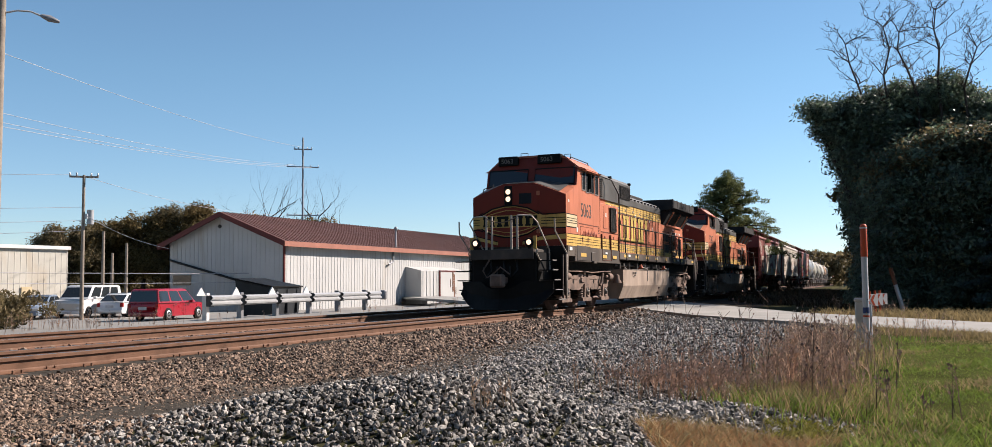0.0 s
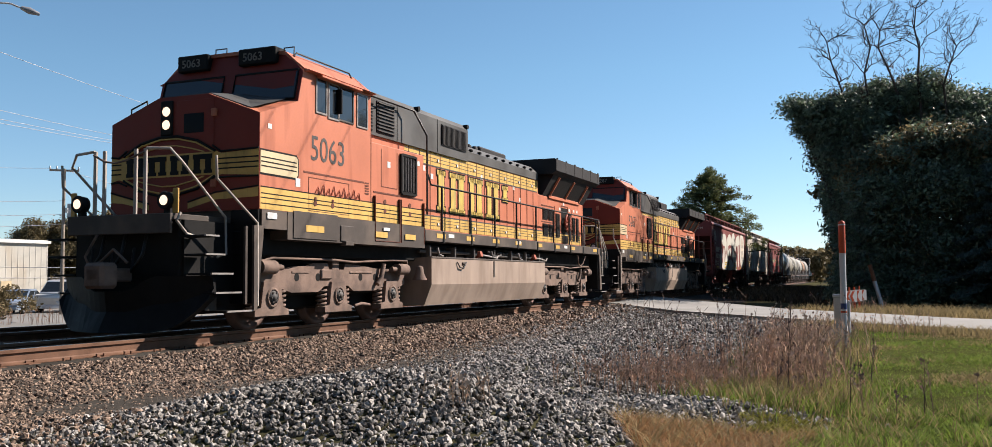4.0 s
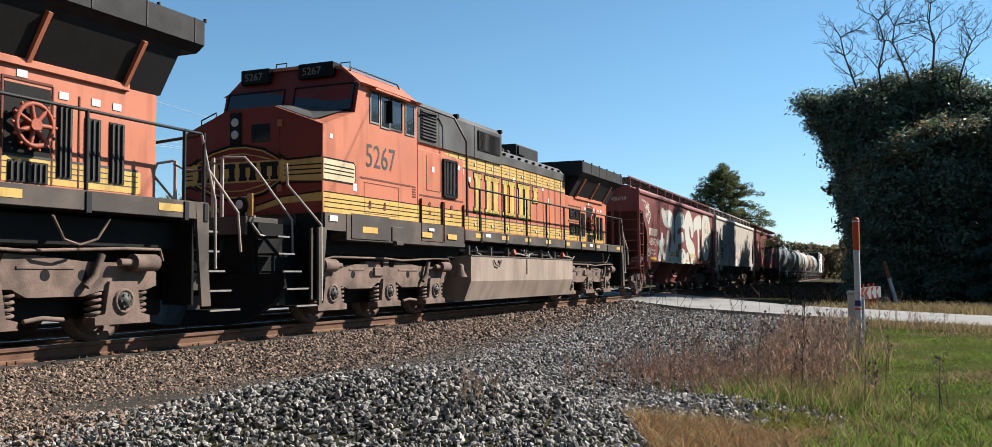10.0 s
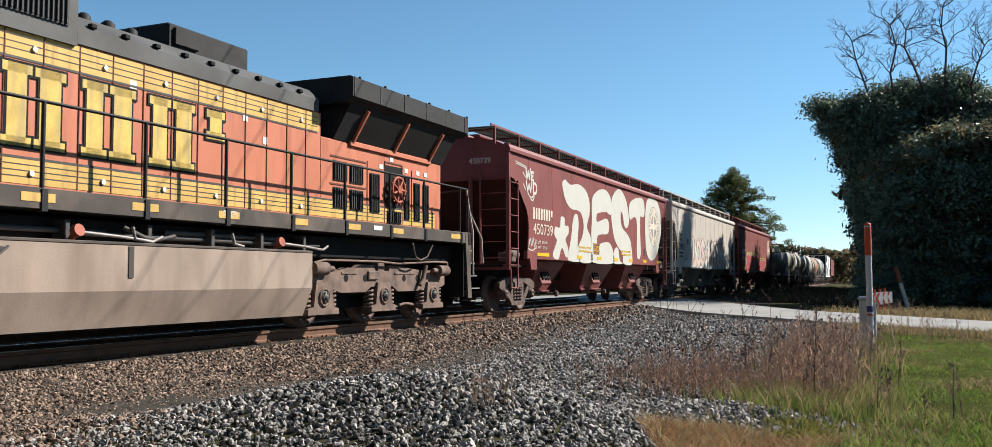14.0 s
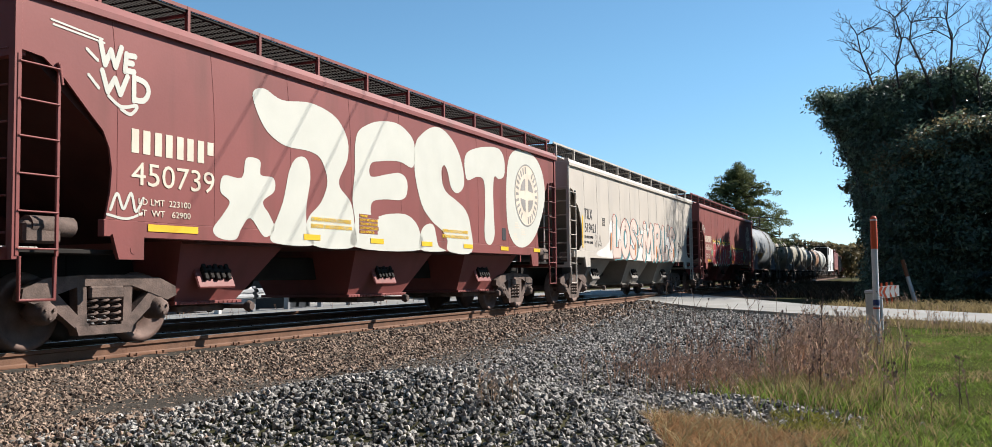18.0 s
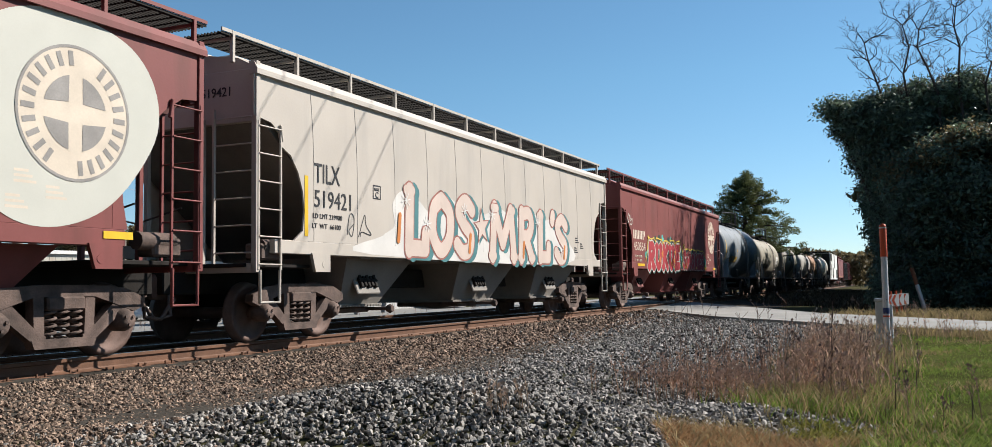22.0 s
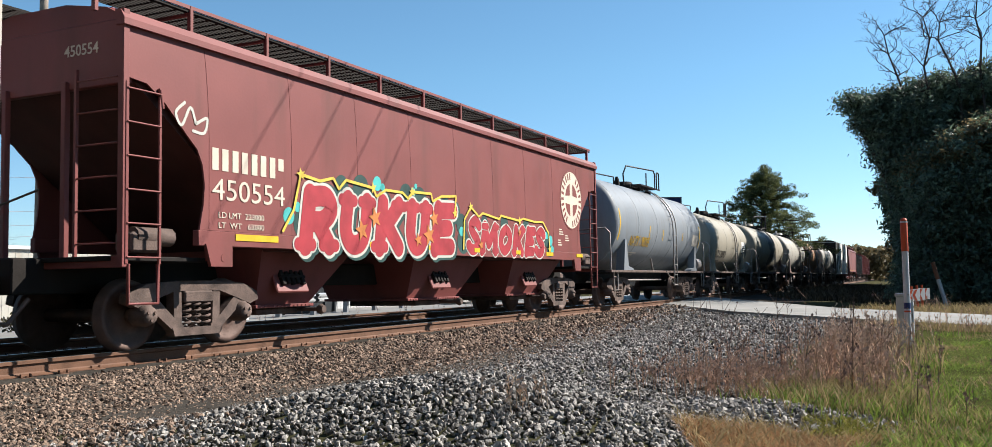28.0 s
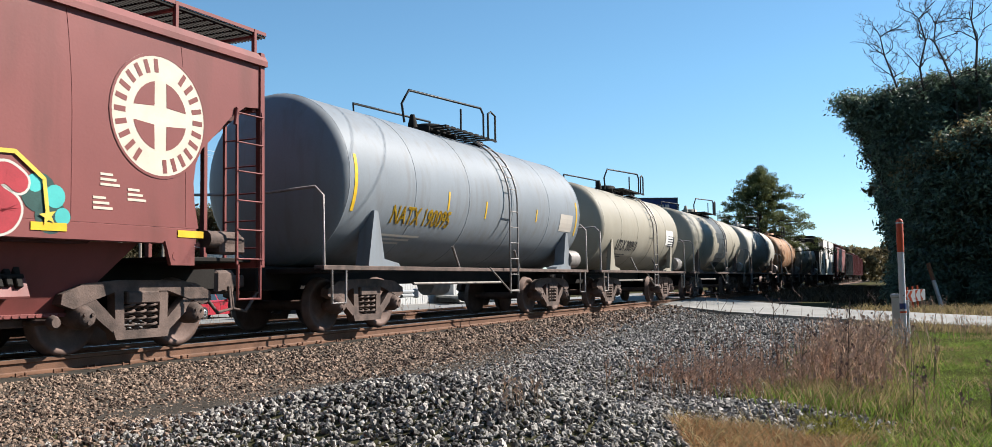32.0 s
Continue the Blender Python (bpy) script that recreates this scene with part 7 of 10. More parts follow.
SMOKES = (("S", 9.62, 10.1, 1.48, 2.12), ("M", 10.22, 10.95, 1.48, 2.02), ("O", 11.12, 11.66, 1.5, 2.0), ("K", 11.82, 12.36, 1.48, 2.02), ("E", 12.52, 12.98, 1.48, 2.02), ("S", 13.14, 13.62, 1.48, 2.04))
sprayed_word(body, RUKUE, ((M_GRAFGREEN, 0.24, 0.06, -0.02, "letter_shadow"), (M_GRAFWHITE, 0.215, 0.0, 0.0, "letter_edge"), (M_GRAFRED, 0.165, 0.0, 0.0, "graffiti_letter")), -1.6060, "dripping red graffiti letter with white edge", 0.17, 0.08)
sprayed_word(body, SMOKES, ((M_GRAFWHITE, 0.145, 0.0, 0.0, "letter_edge"), (M_GRAFRED, 0.115, 0.0, 0.0, "graffiti_letter")), -1.6060, "smaller red graffiti letter with white edge", 0.1, 0.1)
# wiry yellow line with small stars along the tops of the letters
for tops in (((3.7, 1.62), (3.95, 1.95), (4.12, 2.5), (4.6, 2.44), (4.95, 2.52), (5.1, 2.36), (5.3, 2.52), (6.1, 2.46), (6.2, 2.32), (6.5, 2.46), (7.05, 2.46), (7.25, 2.36), (7.4, 2.5), (8.1, 2.52), (8.15, 2.38), (8.5, 2.5), (9.1, 2.55), (9.05, 2.2)), ((9.4, 1.5), (9.45, 2.1), (9.75, 2.38), (10.1, 2.2), (10.3, 2.28), (11.1, 2.2), (11.2, 2.28), (12.2, 2.22), (12.4, 2.28), (13.1, 2.24), (13.6, 2.26), (13.95, 2.0), (14.0, 1.6))):
    for p, q in zip(tops, tops[1:]):
        part("graffiti_line", stroke(Shape(), (p, q), 0.024, -1.6215), M_GRAFYEL, body, "thin yellow graffiti line")
    for p in tops[2::5]:
        part("graffiti_spark", star(Shape(), p[0], p[1], 0.11, -1.623, 0.2), M_GRAFYEL, body, "small yellow spark")
for x, z, r in ((5.75, 1.72, 0.2), (6.15, 1.95, 0.2), (8.0, 1.72, 0.22), (8.2, 2.05, 0.18), (7.6, 1.62, 0.14), (10.2, 1.6, 0.12), (12.2, 1.95, 0.1)):
    part("graffiti_star", star(Shape(), x, z, r, -1.6235, 0.25), M_GRAFORANGE, body, "small orange graffiti star")
s = Shape()
stroke(s, ((1.75, 3.2), (1.6, 3.05), (1.7, 2.9), (1.85, 3.15), (1.95, 2.95)), 0.02, -1.606)
stroke(s, ((1.95, 2.95), (2.15, 3.05), (2.1, 2.85), (1.9, 2.85)), 0.02, -1.606)
split("graffiti_tag", s, M_GRAFWHITE, body, "thin white spray tag")
couple(c, 18.55, 105.05)
c.scale = (1.014, 1, 1)

M_TANKGREY = mat("grey_tank_paint", (0.185, 0.205, 0.225), 0.5, var=0.08, scale=0.8, fine=30, bump=0.04, dirt=(0.15, 0.15, 0.15), dirt_amount=0.35, dirt_scale=1.3, streak=4.0)
M_TANKBEIGE = mat("beige_tank_paint", (0.2625, 0.2415, 0.1939), 0.55, var=0.08, scale=0.8, fine=30, bump=0.04, dirt=(0.247, 0.217, 0.165), dirt_amount=0.35, dirt_scale=1.3, streak=4.0)
M_TANKWHITE = mat("white_tank_paint", (0.324, 0.3132, 0.2808), 0.55, var=0.08, scale=0.8, fine=30, bump=0.04, dirt=(0.285, 0.262, 0.217), dirt_amount=0.35, dirt_scale=1.3, streak=4.0)
M_TANKRUST = mat("rust_orange_tank_paint", (0.26775, 0.1275, 0.057375), 0.65, var=0.2, scale=0.9, fine=30, bump=0.04, dirt=(0.375, 0.338, 0.27), dirt_amount=0.4, dirt_scale=1.0, streak=3.0)
M_SPILL = mat("dark_spill", (0.0375, 0.0488, 0.0562), 0.5, var=0.3, scale=2, bump=0.03)
couple(tank_car("grey tank car with orange stencils and yellow tape", M_TANKGREY, 14.15, 1.52, "NATX 190095", M_REFLECT), 14.15, 123.7)
couple(tank_car("beige tank car with dark stencils and white patch", M_TANKBEIGE, 12.0, 1.38, "UTLX 300910", M_TEXTDARK, patch=True), 12.0, 137.5)
couple(tank_car("cream tank car with dark blue spill", M_TANKBEIGE, 13.5, 1.38, "", None, M_SPILL), 13.5, 149.5)
couple(tank_car("dusty white tank car", M_TANKWHITE, 12.5, 1.36, "", None), 12.5, 163.0)
couple(tank_car("rust-orange tank car with pale streaks", M_TANKRUST, 11.5, 1.34, "", None), 11.5, 175.5)
couple(tank_car("white tank car streaked with black", M_TANKWHITE, 14.0, 1.4, "", None, M_SPILL), 14.0, 187.0)
c, body = box_car("tall black freight car with white painted side", M_WHITE, M_CARBLACK, 18.0, 4.5, 0)
for x0, x1, z0, z1 in ((1.0, 5.0, 3.4, 4.4), (1.0, 2.2, 1.2, 3.4), (6.0, 8.0, 1.2, 2.6), (3.2, 4.4, 1.6, 3.0), (9.5, 11.0, 2.6, 4.4), (14.0, 17.0, 1.2, 2.4)):
    part("black_patch", slab(Shape(), x0, x1, z0, z1, -1.556), M_CARBLACK, body, "black paint patch")
couple(c, 18.0, 201.0)
c, body = hopper_car("oxide-red hopper car far back in the train", M_MAROON, M_REDSHADE, "red")
couple(c, 18.3, 219.0)
couple(box_car("dark grey ribbed gondola car", M_DKGREY, M_CARBLACK, 18.0, 3.9, 14)[0], 18.0, 237.3)
couple(box_car("brown ribbed freight car", M_MAROON, M_MAROON, 18.0, 4.2, 14)[0], 18.0, 255.3)
couple(box_car("rusty brown freight car at the train's tail", M_MAROON, M_MAROON, 18.0, 4.0, 14)[0], 18.0, 273.3)

# ---- beyond the track: lot, road, sheds ----
M_SIDING = mat("off_white_metal_siding", (0.405, 0.405, 0.395), 0.6, var=0.06, scale=0.6, fine=20, bump=0.05, dirt=(0.3, 0.27, 0.217), dirt_amount=0.15, dirt_scale=0.8, streak=2.0)
M_ROOFRED = mat("dull_red_metal_roof", (0.098, 0.046, 0.038), 0.6, var=0.12, scale=0.7, fine=20, bump=0.1)
M_TRIMRED = mat("dark_red_trim", (0.105, 0.0225, 0.0188), 0.6, var=0.1, scale=2, bump=0.03)
M_RUST = mat("rust_stain", (0.15, 0.06, 0.03), 0.8, var=0.3, scale=6, bump=0.1)
M_TAN = mat("tan_metal_siding", (0.43, 0.412, 0.36), 0.6, var=0.08, scale=0.5, fine=20, bump=0.05, dirt=(0.338, 0.27, 0.188), dirt_amount=0.3, dirt_scale=0.6, streak=1.5)
M_POLE = mat("weathered_pole_wood", (0.24, 0.203, 0.165), 0.85, var=0.25, scale=3, fine=30, bump=0.3)
M_GALV = mat("galvanised_steel", (0.39, 0.398, 0.405), 0.45, 0.5, var=0.12, scale=3, fine=30, bump=0.05)
# shaded copy of the galvanised steel: the colour itself is darker
M_GALVDARK = mat("shaded_steel_post", (0.225, 0.232, 0.247), 0.5, 0.4, var=0.15, scale=3, fine=30, bump=0.05)
M_DUMP = mat("dark_green_dumpster_paint", (0.0225, 0.0263, 0.03), 0.55, var=0.25, scale=2, bump=0.06)
M_WIRE = mat("cable", (0.3, 0.31, 0.33), 0.6, bump=0.0)
M_DRYGROUND = mat("dry_grass_verge", (0.169, 0.13, 0.0735), 0.95, var=0.3, scale=0.8, fine=30, bump=0.6)
M_TYRE = mat("tyre_rubber", (0.015, 0.015, 0.015), 0.85, var=0.2, scale=8, bump=0.1)
M_RIM = mat("alloy_rim", (0.413, 0.413, 0.42), 0.35, 0.8, var=0.05, scale=8, bump=0.0)
M_CARGLASS = glass("car_window_glass", (0.015, 0.018, 0.02))
M_TAIL = mat("red_tail_lamp", (0.262, 0.015, 0.015), 0.25, bump=0.0)
M_PLATE = mat("pale_plate", (0.45, 0.45, 0.465), 0.5, bump=0.0)


def sheet(name, outline, z, material, label, thick=0.05):
    s = Shape().prism(outline, "z", z - thick, z)
    return tagged(part(name, s, material), label, name.replace("_", " "), kind="structure")


strip("pavement", 7.2, 46, -12, 84, 0.03, M_LOT, "pale worn asphalt lot behind the track", 2.0)
strip("verge", 6.3, 7.15, -20, 120, 0.02, M_DRYGROUND, "strip of dry grass beside the track", 2.0)


def build_road():
    c = [(12.5, -17.5), (18.5, -9), (26.7, -0.45), (32.1, 4.65), (40.3, 11.1), (48.5, 17.5), (58.5, 25.5), (78.5, 41.5)]
    left, right = [], []
    for i, p in enumerate(c):
        a, b = Vector(c[max(i - 1, 0)]), Vector(c[min(i + 1, len(c) - 1)])
        d = (b - a).normalized()
        n = Vector((-d.y, d.x))
        left.append(Vector(p) + n * 2.1)
        right.append(Vector(p) - n * 2.1)
    zz = lambda p: -0.012 if -2.2 < p.y - track_y(p.x) < 6.0 else (-0.27 if 0 < track_y(p.x) - p.y < 9 else -0.33)
    s = Shape()
    m = len(c)
    lo = [(q.x, q.y, zz(q)) for q in left] + [(q.x, q.y, zz(q)) for q in right]
    hi = [(x, y, z - 0.2) for x, y, z in lo]
    s.add(lo + hi, [(i, i + 1, m + i + 1, m + i) for i in range(m - 1)] + [(i, i + 1, 2 * m + i + 1, 2 * m + i) for i in range(m - 1)] + [(m + i, m + i + 1, 3 * m + i + 1, 3 * m + i) for i in range(m - 1)])
    tagged(part("road", s, M_ROAD), "pale worn asphalt road over a level crossing", "road", kind="structure")


build_road()


def ribbed_wall(name, p0, p1, z0, z1, material, parent, pitch=0.3, top=None, label=""):
    """Vertical metal siding between two ground points, with standing ribs."""
    p0, p1 = Vector(p0), Vector(p1)
    d = (p1 - p0).normalized()
    n = Vector((d.y, -d.x))
    L = (p1 - p0).length
    zt = top or (lambda u: z1)
    k = int(L / pitch)
    row = []
    for i in range(k):
        a, w = L * i / k, L / k
        row += [(a, 0.0), (a + w * 0.80, 0.0), (a + w * 0.83, 0.014), (a + w * 0.97, 0.014)]
    row.append((L, 0.0))
    v = []
    for u, o in row:
        q, r = p0 + d * u + n * o, p0 + d * u - n * 0.08
        v += [(q.x, q.y, z0), (q.x, q.y, zt(u)), (r.x, r.y, z0), (r.x, r.y, zt(u))]
    f = []
    for i in range(len(row) - 1):
        c, e = 4 * i, 4 * i + 4
        f += [(c, e, e + 1, c + 1), (e + 2, c + 2, c + 3, e + 3), (c + 1, e + 1, e + 3, c + 3)]
    e = 4 * len(row) - 4
    s = Shape()
    s.add(v, f + [(0, 1, 3, 2), (e, e + 2, e + 3, e + 1)])
    return part(name, s, material, parent, label)


def metal_shed():
    b = thing("metal_building", "off-white metal building with a dull red gabled roof", "building", at=Matrix.Translation((0, 0, -0.365)) @ Matrix.Scale(1.45, 4))
    x0, x1, y0, y1, ze, zp = 40.3, 70.5, 29.6, 37.4, 3.25, 4.75
    ym = (y0 + y1) / 2
    ribbed_wall("front_wall", (x0, y0), (x1, y0), -0.6, ze, M_SIDING, b, 0.3, label="off-white ribbed metal wall")
    gab = lambda u: ze + (zp - ze) * (1 - abs(u - (y1 - y0) / 2) / ((y1 - y0) / 2))
    ribbed_wall("gable_wall", (x0, y1), (x0, y0), -0.6, ze, M_SIDING, b, 0.3, gab, "shaded ribbed gable wall")
    ribbed_wall("gable_wall", (x1, y0), (x1, y1), -0.45, ze, M_SIDING, b, 0.3, gab)
    ribbed_wall("back_wall", (x1, y1), (x0, y1), -0.45, ze, M_SIDING, b, 0.6)
    for sg in (-1, 1):
        s = Shape()
        ye = ym + sg * ((y1 - y0) / 2 + 0.4)
        zl = ze - 0.4 * (zp - ze) / ((y1 - y0) / 2)
        n = 84
        row = []
        for i in range(n):
            a, w = x0 - 0.5 + (x1 - x0 + 1.0) * i / n, (x1 - x0 + 1.0) / n
            row += [(a, 0.0), (a + w * 0.82, 0.0), (a + w * 0.85, 0.03), (a + w * 0.97, 0.03)]
        row.append((x1 + 0.5, 0.0))
        v = []
        for u, o in row:
            v += [(u, ye, zl + 0.06 + o), (u, ym, zp + 0.1 + o), (u, ye, zl - 0.04), (u, ym, zp)]
        f = []
        for i in range(len(row) - 1):
            c, e = 4 * i, 4 * i + 4
            f += [(c, e, e + 1, c + 1), (e + 2, c + 2, c + 3, e + 3), (c, c + 2, e + 2, e)]
        e = 4 * len(row) - 4
        s.add(v, f + [(0, 1, 3, 2), (e, e + 2, e + 3, e + 1)])
        rf = part("roof", s, M_ROOFRED, b, "dull red ribbed metal roof")
        s = Shape().box(x0 - 0.52, ye - 0.02, zl - 0.22, x1 + 0.52, ye + 0.02, zl + 0.05)
        part("fascia", s, M_TRIMRED if sg > 0 else mat_fascia(), rf, "red fascia board")
        s = Shape()
        for x in (x0 - 0.52, x1 + 0.5):
            s.add([(x, ye, zl - 0.24), (x, ym, zp - 0.18), (x, ym, zp + 0.1), (x, ye, zl + 0.06), (x + 0.03, ye, zl - 0.24), (x + 0.03, ym, zp - 0.18), (x + 0.03, ym, zp + 0.1), (x + 0.03, ye, zl + 0.06)], [(0, 1, 2, 3), (7, 6, 5, 4), (0, 4, 5, 1), (1, 5, 6, 2), (2, 6, 7, 3), (3, 7, 4, 0)])
        part("barge_board", s, M_TRIMRED, rf, "dark red barge board")
    s = Shape().box(x0 - 0.05, y0 - 0.05, -0.45, x0 + 0.06, y0 + 0.06, ze, 0.01)
    part("corner_trim", s, M_TRIMRED, b, "dark red corner trim")
    s = Shape().box(x0 - 0.04, y1 - 1.6, 0.9, x0 - 0.012, y1 - 0.35, 1.45)
    part("window", s, M_CARGLASS, b, "small dark window")
    s = Shape().tube([(x0 - 0.08, y1 - 0.1, 2.3), (x0 - 0.08, y0 + 0.9, 0.62)], 0.07, 6)
    part("service_cable", s, M_PIPE, b, "dark cable slanting across the gable")
    s = Shape().cyl((x0 - 0.05, ym + 0.3, 4.1), (x0 - 0.12, ym + 0.3, 4.05), 0.1, 8)
    part("wall_lamp", s, M_DKGREY, b)
    s = Shape()
    s.tube([(51.0, y0 - 0.15, 2.1), (51.6, y0 - 0.15, 2.3), (51.6, y0 - 0.15, 3.0), (51.9, y0 - 0.15, 3.05), (51.9, y0 - 0.15, 4.35)], 0.06, 8)
    s.turn("z", (51.9, y0 - 0.15, 0), [(4.3, 0.06), (4.32, 0.13), (4.5, 0.1), (4.55, 0.02)], 8)
    part("vent_pipe", s, M_GALVDARK, b, "grey vent pipe with cap")
    # lean-to with rusty sliding door
    lean = part("lean_to", Shape().prism([(28.4, -0.45), (29.6, -0.45), (29.6, 2.0), (28.4, 1.72)], "x", 53.4, 60.4), M_SIDING, b, "small lean-to of metal siding")
    s = Shape().box(56.0, 28.36, -0.4, 60.2, 28.4, 1.68)
    door = part("sliding_door", s, M_SIDING, lean, "pale sliding door")
    s = Shape().box(55.9, 28.33, -0.42, 56.05, 28.42, 1.72).box(55.9, 28.33, 1.68, 60.3, 28.42, 1.76)
    part("door_frame", s, M_TRIMRED, lean)
    s = Shape()
    for x, z0, z1, w in ((57.9, 0.3, 1.65, 0.18), (58.15, -0.2, 1.5, 0.12), (57.6, 0.6, 1.2, 0.08), (58.4, 0.1, 0.6, 0.1)):
        s.box(x, 28.345, z0, x + w, 28.36, z1)
    part("rust_streak", s, M_RUST, door, "rust streaks on the door")
    s = Shape()
    for k in range(14):
        x = 53.6 + 0.5 * k
        if x < 55.8 or x > 60.2:
            s.box(x, 28.37, -0.4, x + 0.06, 28.41, 1.7)
    part("siding_rib", s, M_SIDING, lean)


def mat_fascia():
    return M_FASCIA


# lighter red than the trim: sunlight is put into this fascia's colour
M_FASCIA = mat("sunlit_red_fascia", (0.3, 0.128, 0.09), 0.6, var=0.1, scale=2, bump=0.03)
metal_shed()


def far_shed():
    b = thing("warehouse", "low tan metal warehouse with a flat white roof edge", "building")
    ribbed_wall("front_wall", (26, 58.5), (50.0, 56.0), -1.3, 3.6, M_TAN, b, 0.45, label="tan ribbed metal wall")
    ribbed_wall("side_wall", (50.0, 56.0), (56, 72), -1.3, 3.6, M_TAN, b, 0.45)
    s = Shape().prism([(25.8, 58.3), (50.1, 55.8), (56.2, 72), (32, 75)], "z", 3.6, 3.85)
    part("roof", s, M_WHITE, b, "white roof edge")
    d = Vector((24, -2.5)).normalized()
    p = Vector((50, 56)) - d * 3.6
    s = Shape().prism([(p.x - 0.06, p.y - 0.1), (p.x + 0.8 * d.x - 0.06, p.y + 0.8 * d.y - 0.1), (p.x + 0.8 * d.x, p.y + 0.8 * d.y), (p.x, p.y)], "z", -1.2, 0.9)
    part("door", s, M_CREAM, b, "yellowed door")


far_shed()
# low white wall between the sheds
s = Shape().box(50.5, 55.6, -1.2, 58, 55.9, 0.4)
tagged(part("low_wall", s, M_WHITE), "low white wall beside the warehouse", "wall", kind="structure")


def guardrail():
    g = thing("guardrail", "galvanised W-beam guardrail in short sections on steel posts", "guardrail")
    pts = [(25.2, 21.75), (27.2, 21.9), (29.65, 22.18), (32.4, 22.55), (34.95, 22.8), (37.65, 23.05)]
    for i, (x, y) in enumerate(pts):
        s = Shape().box(x - 0.08, y - 0.1, -0.45, x + 0.08, y + 0.1, 0.58, 0.01)
        part("post", s, M_GALVDARK if i else M_WHITE, g, "steel post")
        s = Shape().box(x - 0.12, y - 0.28, 0.12, x + 0.12, y - 0.1, 0.5, 0.02)
        part("blockout", s, M_DKGREY, g)
        if i < 4:
            s = Shape().prism([(x - 0.75, 0.5), (x - 0.3, 0.5), (x - 0.52, 0.78)], "y", y - 0.25, y - 0.2)
            part("marker", s, M_WHITE, g, "white triangular marker")
        x1, y1 = pts[i + 1] if i < 5 else (39.2, 23.2)
        s = Shape()
        prof = [(0.0, 0.14), (-0.08, 0.19), (-0.08, 0.25), (0.0, 0.30), (0.0, 0.34), (-0.08, 0.39), (-0.08, 0.45), (0.0, 0.50)]
        a, b = Vector((x - 0.1, y - 0.3)), Vector((x1 - 0.35, y1 - 0.3))
        r = [[(p.x, p.y + o, z) for o, z in prof] + [(p.x, p.y + o + 0.02, z) for o, z in prof[::-1]] for p in (a, b)]
        s.loft(r)
        part("beam", s, M_GALV, g, "pale W-shaped beam")
    s = Shape().box(39.1, 22.8, 0.1, 39.35, 23.1, 0.55, 0.06)
    part("end_cap", s, M_GALVDARK, g)


guardrail()


def dumpster():
    d = thing("dumpster", "dark closed dumpster standing behind the guardrail", "dumpster", at=pose(33.5, 25.4, ground_z(33.5, 25.4) + 0.03, 0, 0, 8))
    s = Shape().loft([[(-1.2, -0.8, 0.1), (1.2, -0.8, 0.1), (1.2, 0.8, 0.1), (-1.2, 0.8, 0.1)], [(-1.3, -0.9, 1.25), (1.3, -0.9, 1.25), (1.3, 0.9, 1.6), (-1.3, 0.9, 1.6)]])
    part("bin", s, M_DUMP, d)
    s = Shape().add([(-1.35, -0.95, 1.27), (1.35, -0.95, 1.27), (1.35, 0.95, 1.63), (-1.35, 0.95, 1.63), (-1.35, -0.95, 1.33), (1.35, -0.95, 1.33), (1.35, 0.95, 1.69), (-1.35, 0.95, 1.69)], [(0, 1, 2, 3), (4, 5, 6, 7), (0, 1, 5, 4), (1, 2, 6, 5), (2, 3, 7, 6), (3, 0, 4, 7)])
    part("lid", s, M_BLACK, d, "black sloping lid")
    s = Shape()
    for x in (-0.9, 0.0, 0.9):
        s.box(x - 0.06, -0.93, 0.15, x + 0.06, -0.82, 1.2, 0.01)
    for x in (-1.1, 1.1):
        for y in (-0.6, 0.6):
            s.box(x - 0.1, y - 0.1, 0, x + 0.1, y + 0.1, 0.12)
    part("bin_rib", s, M_DUMP, d)


dumpster()


# ---- parked vehicles ----
def soften(ob, width):
    """Rounds the edges of pressed sheet metal."""
    b = ob.modifiers.new("rounded_edges", "BEVEL")
    b.width, b.segments, b.limit_method, b.angle_limit = width, 3, "ANGLE", radians(25)
    ob.data.polygons.foreach_set("use_smooth", [True] * len(ob.data.polygons))


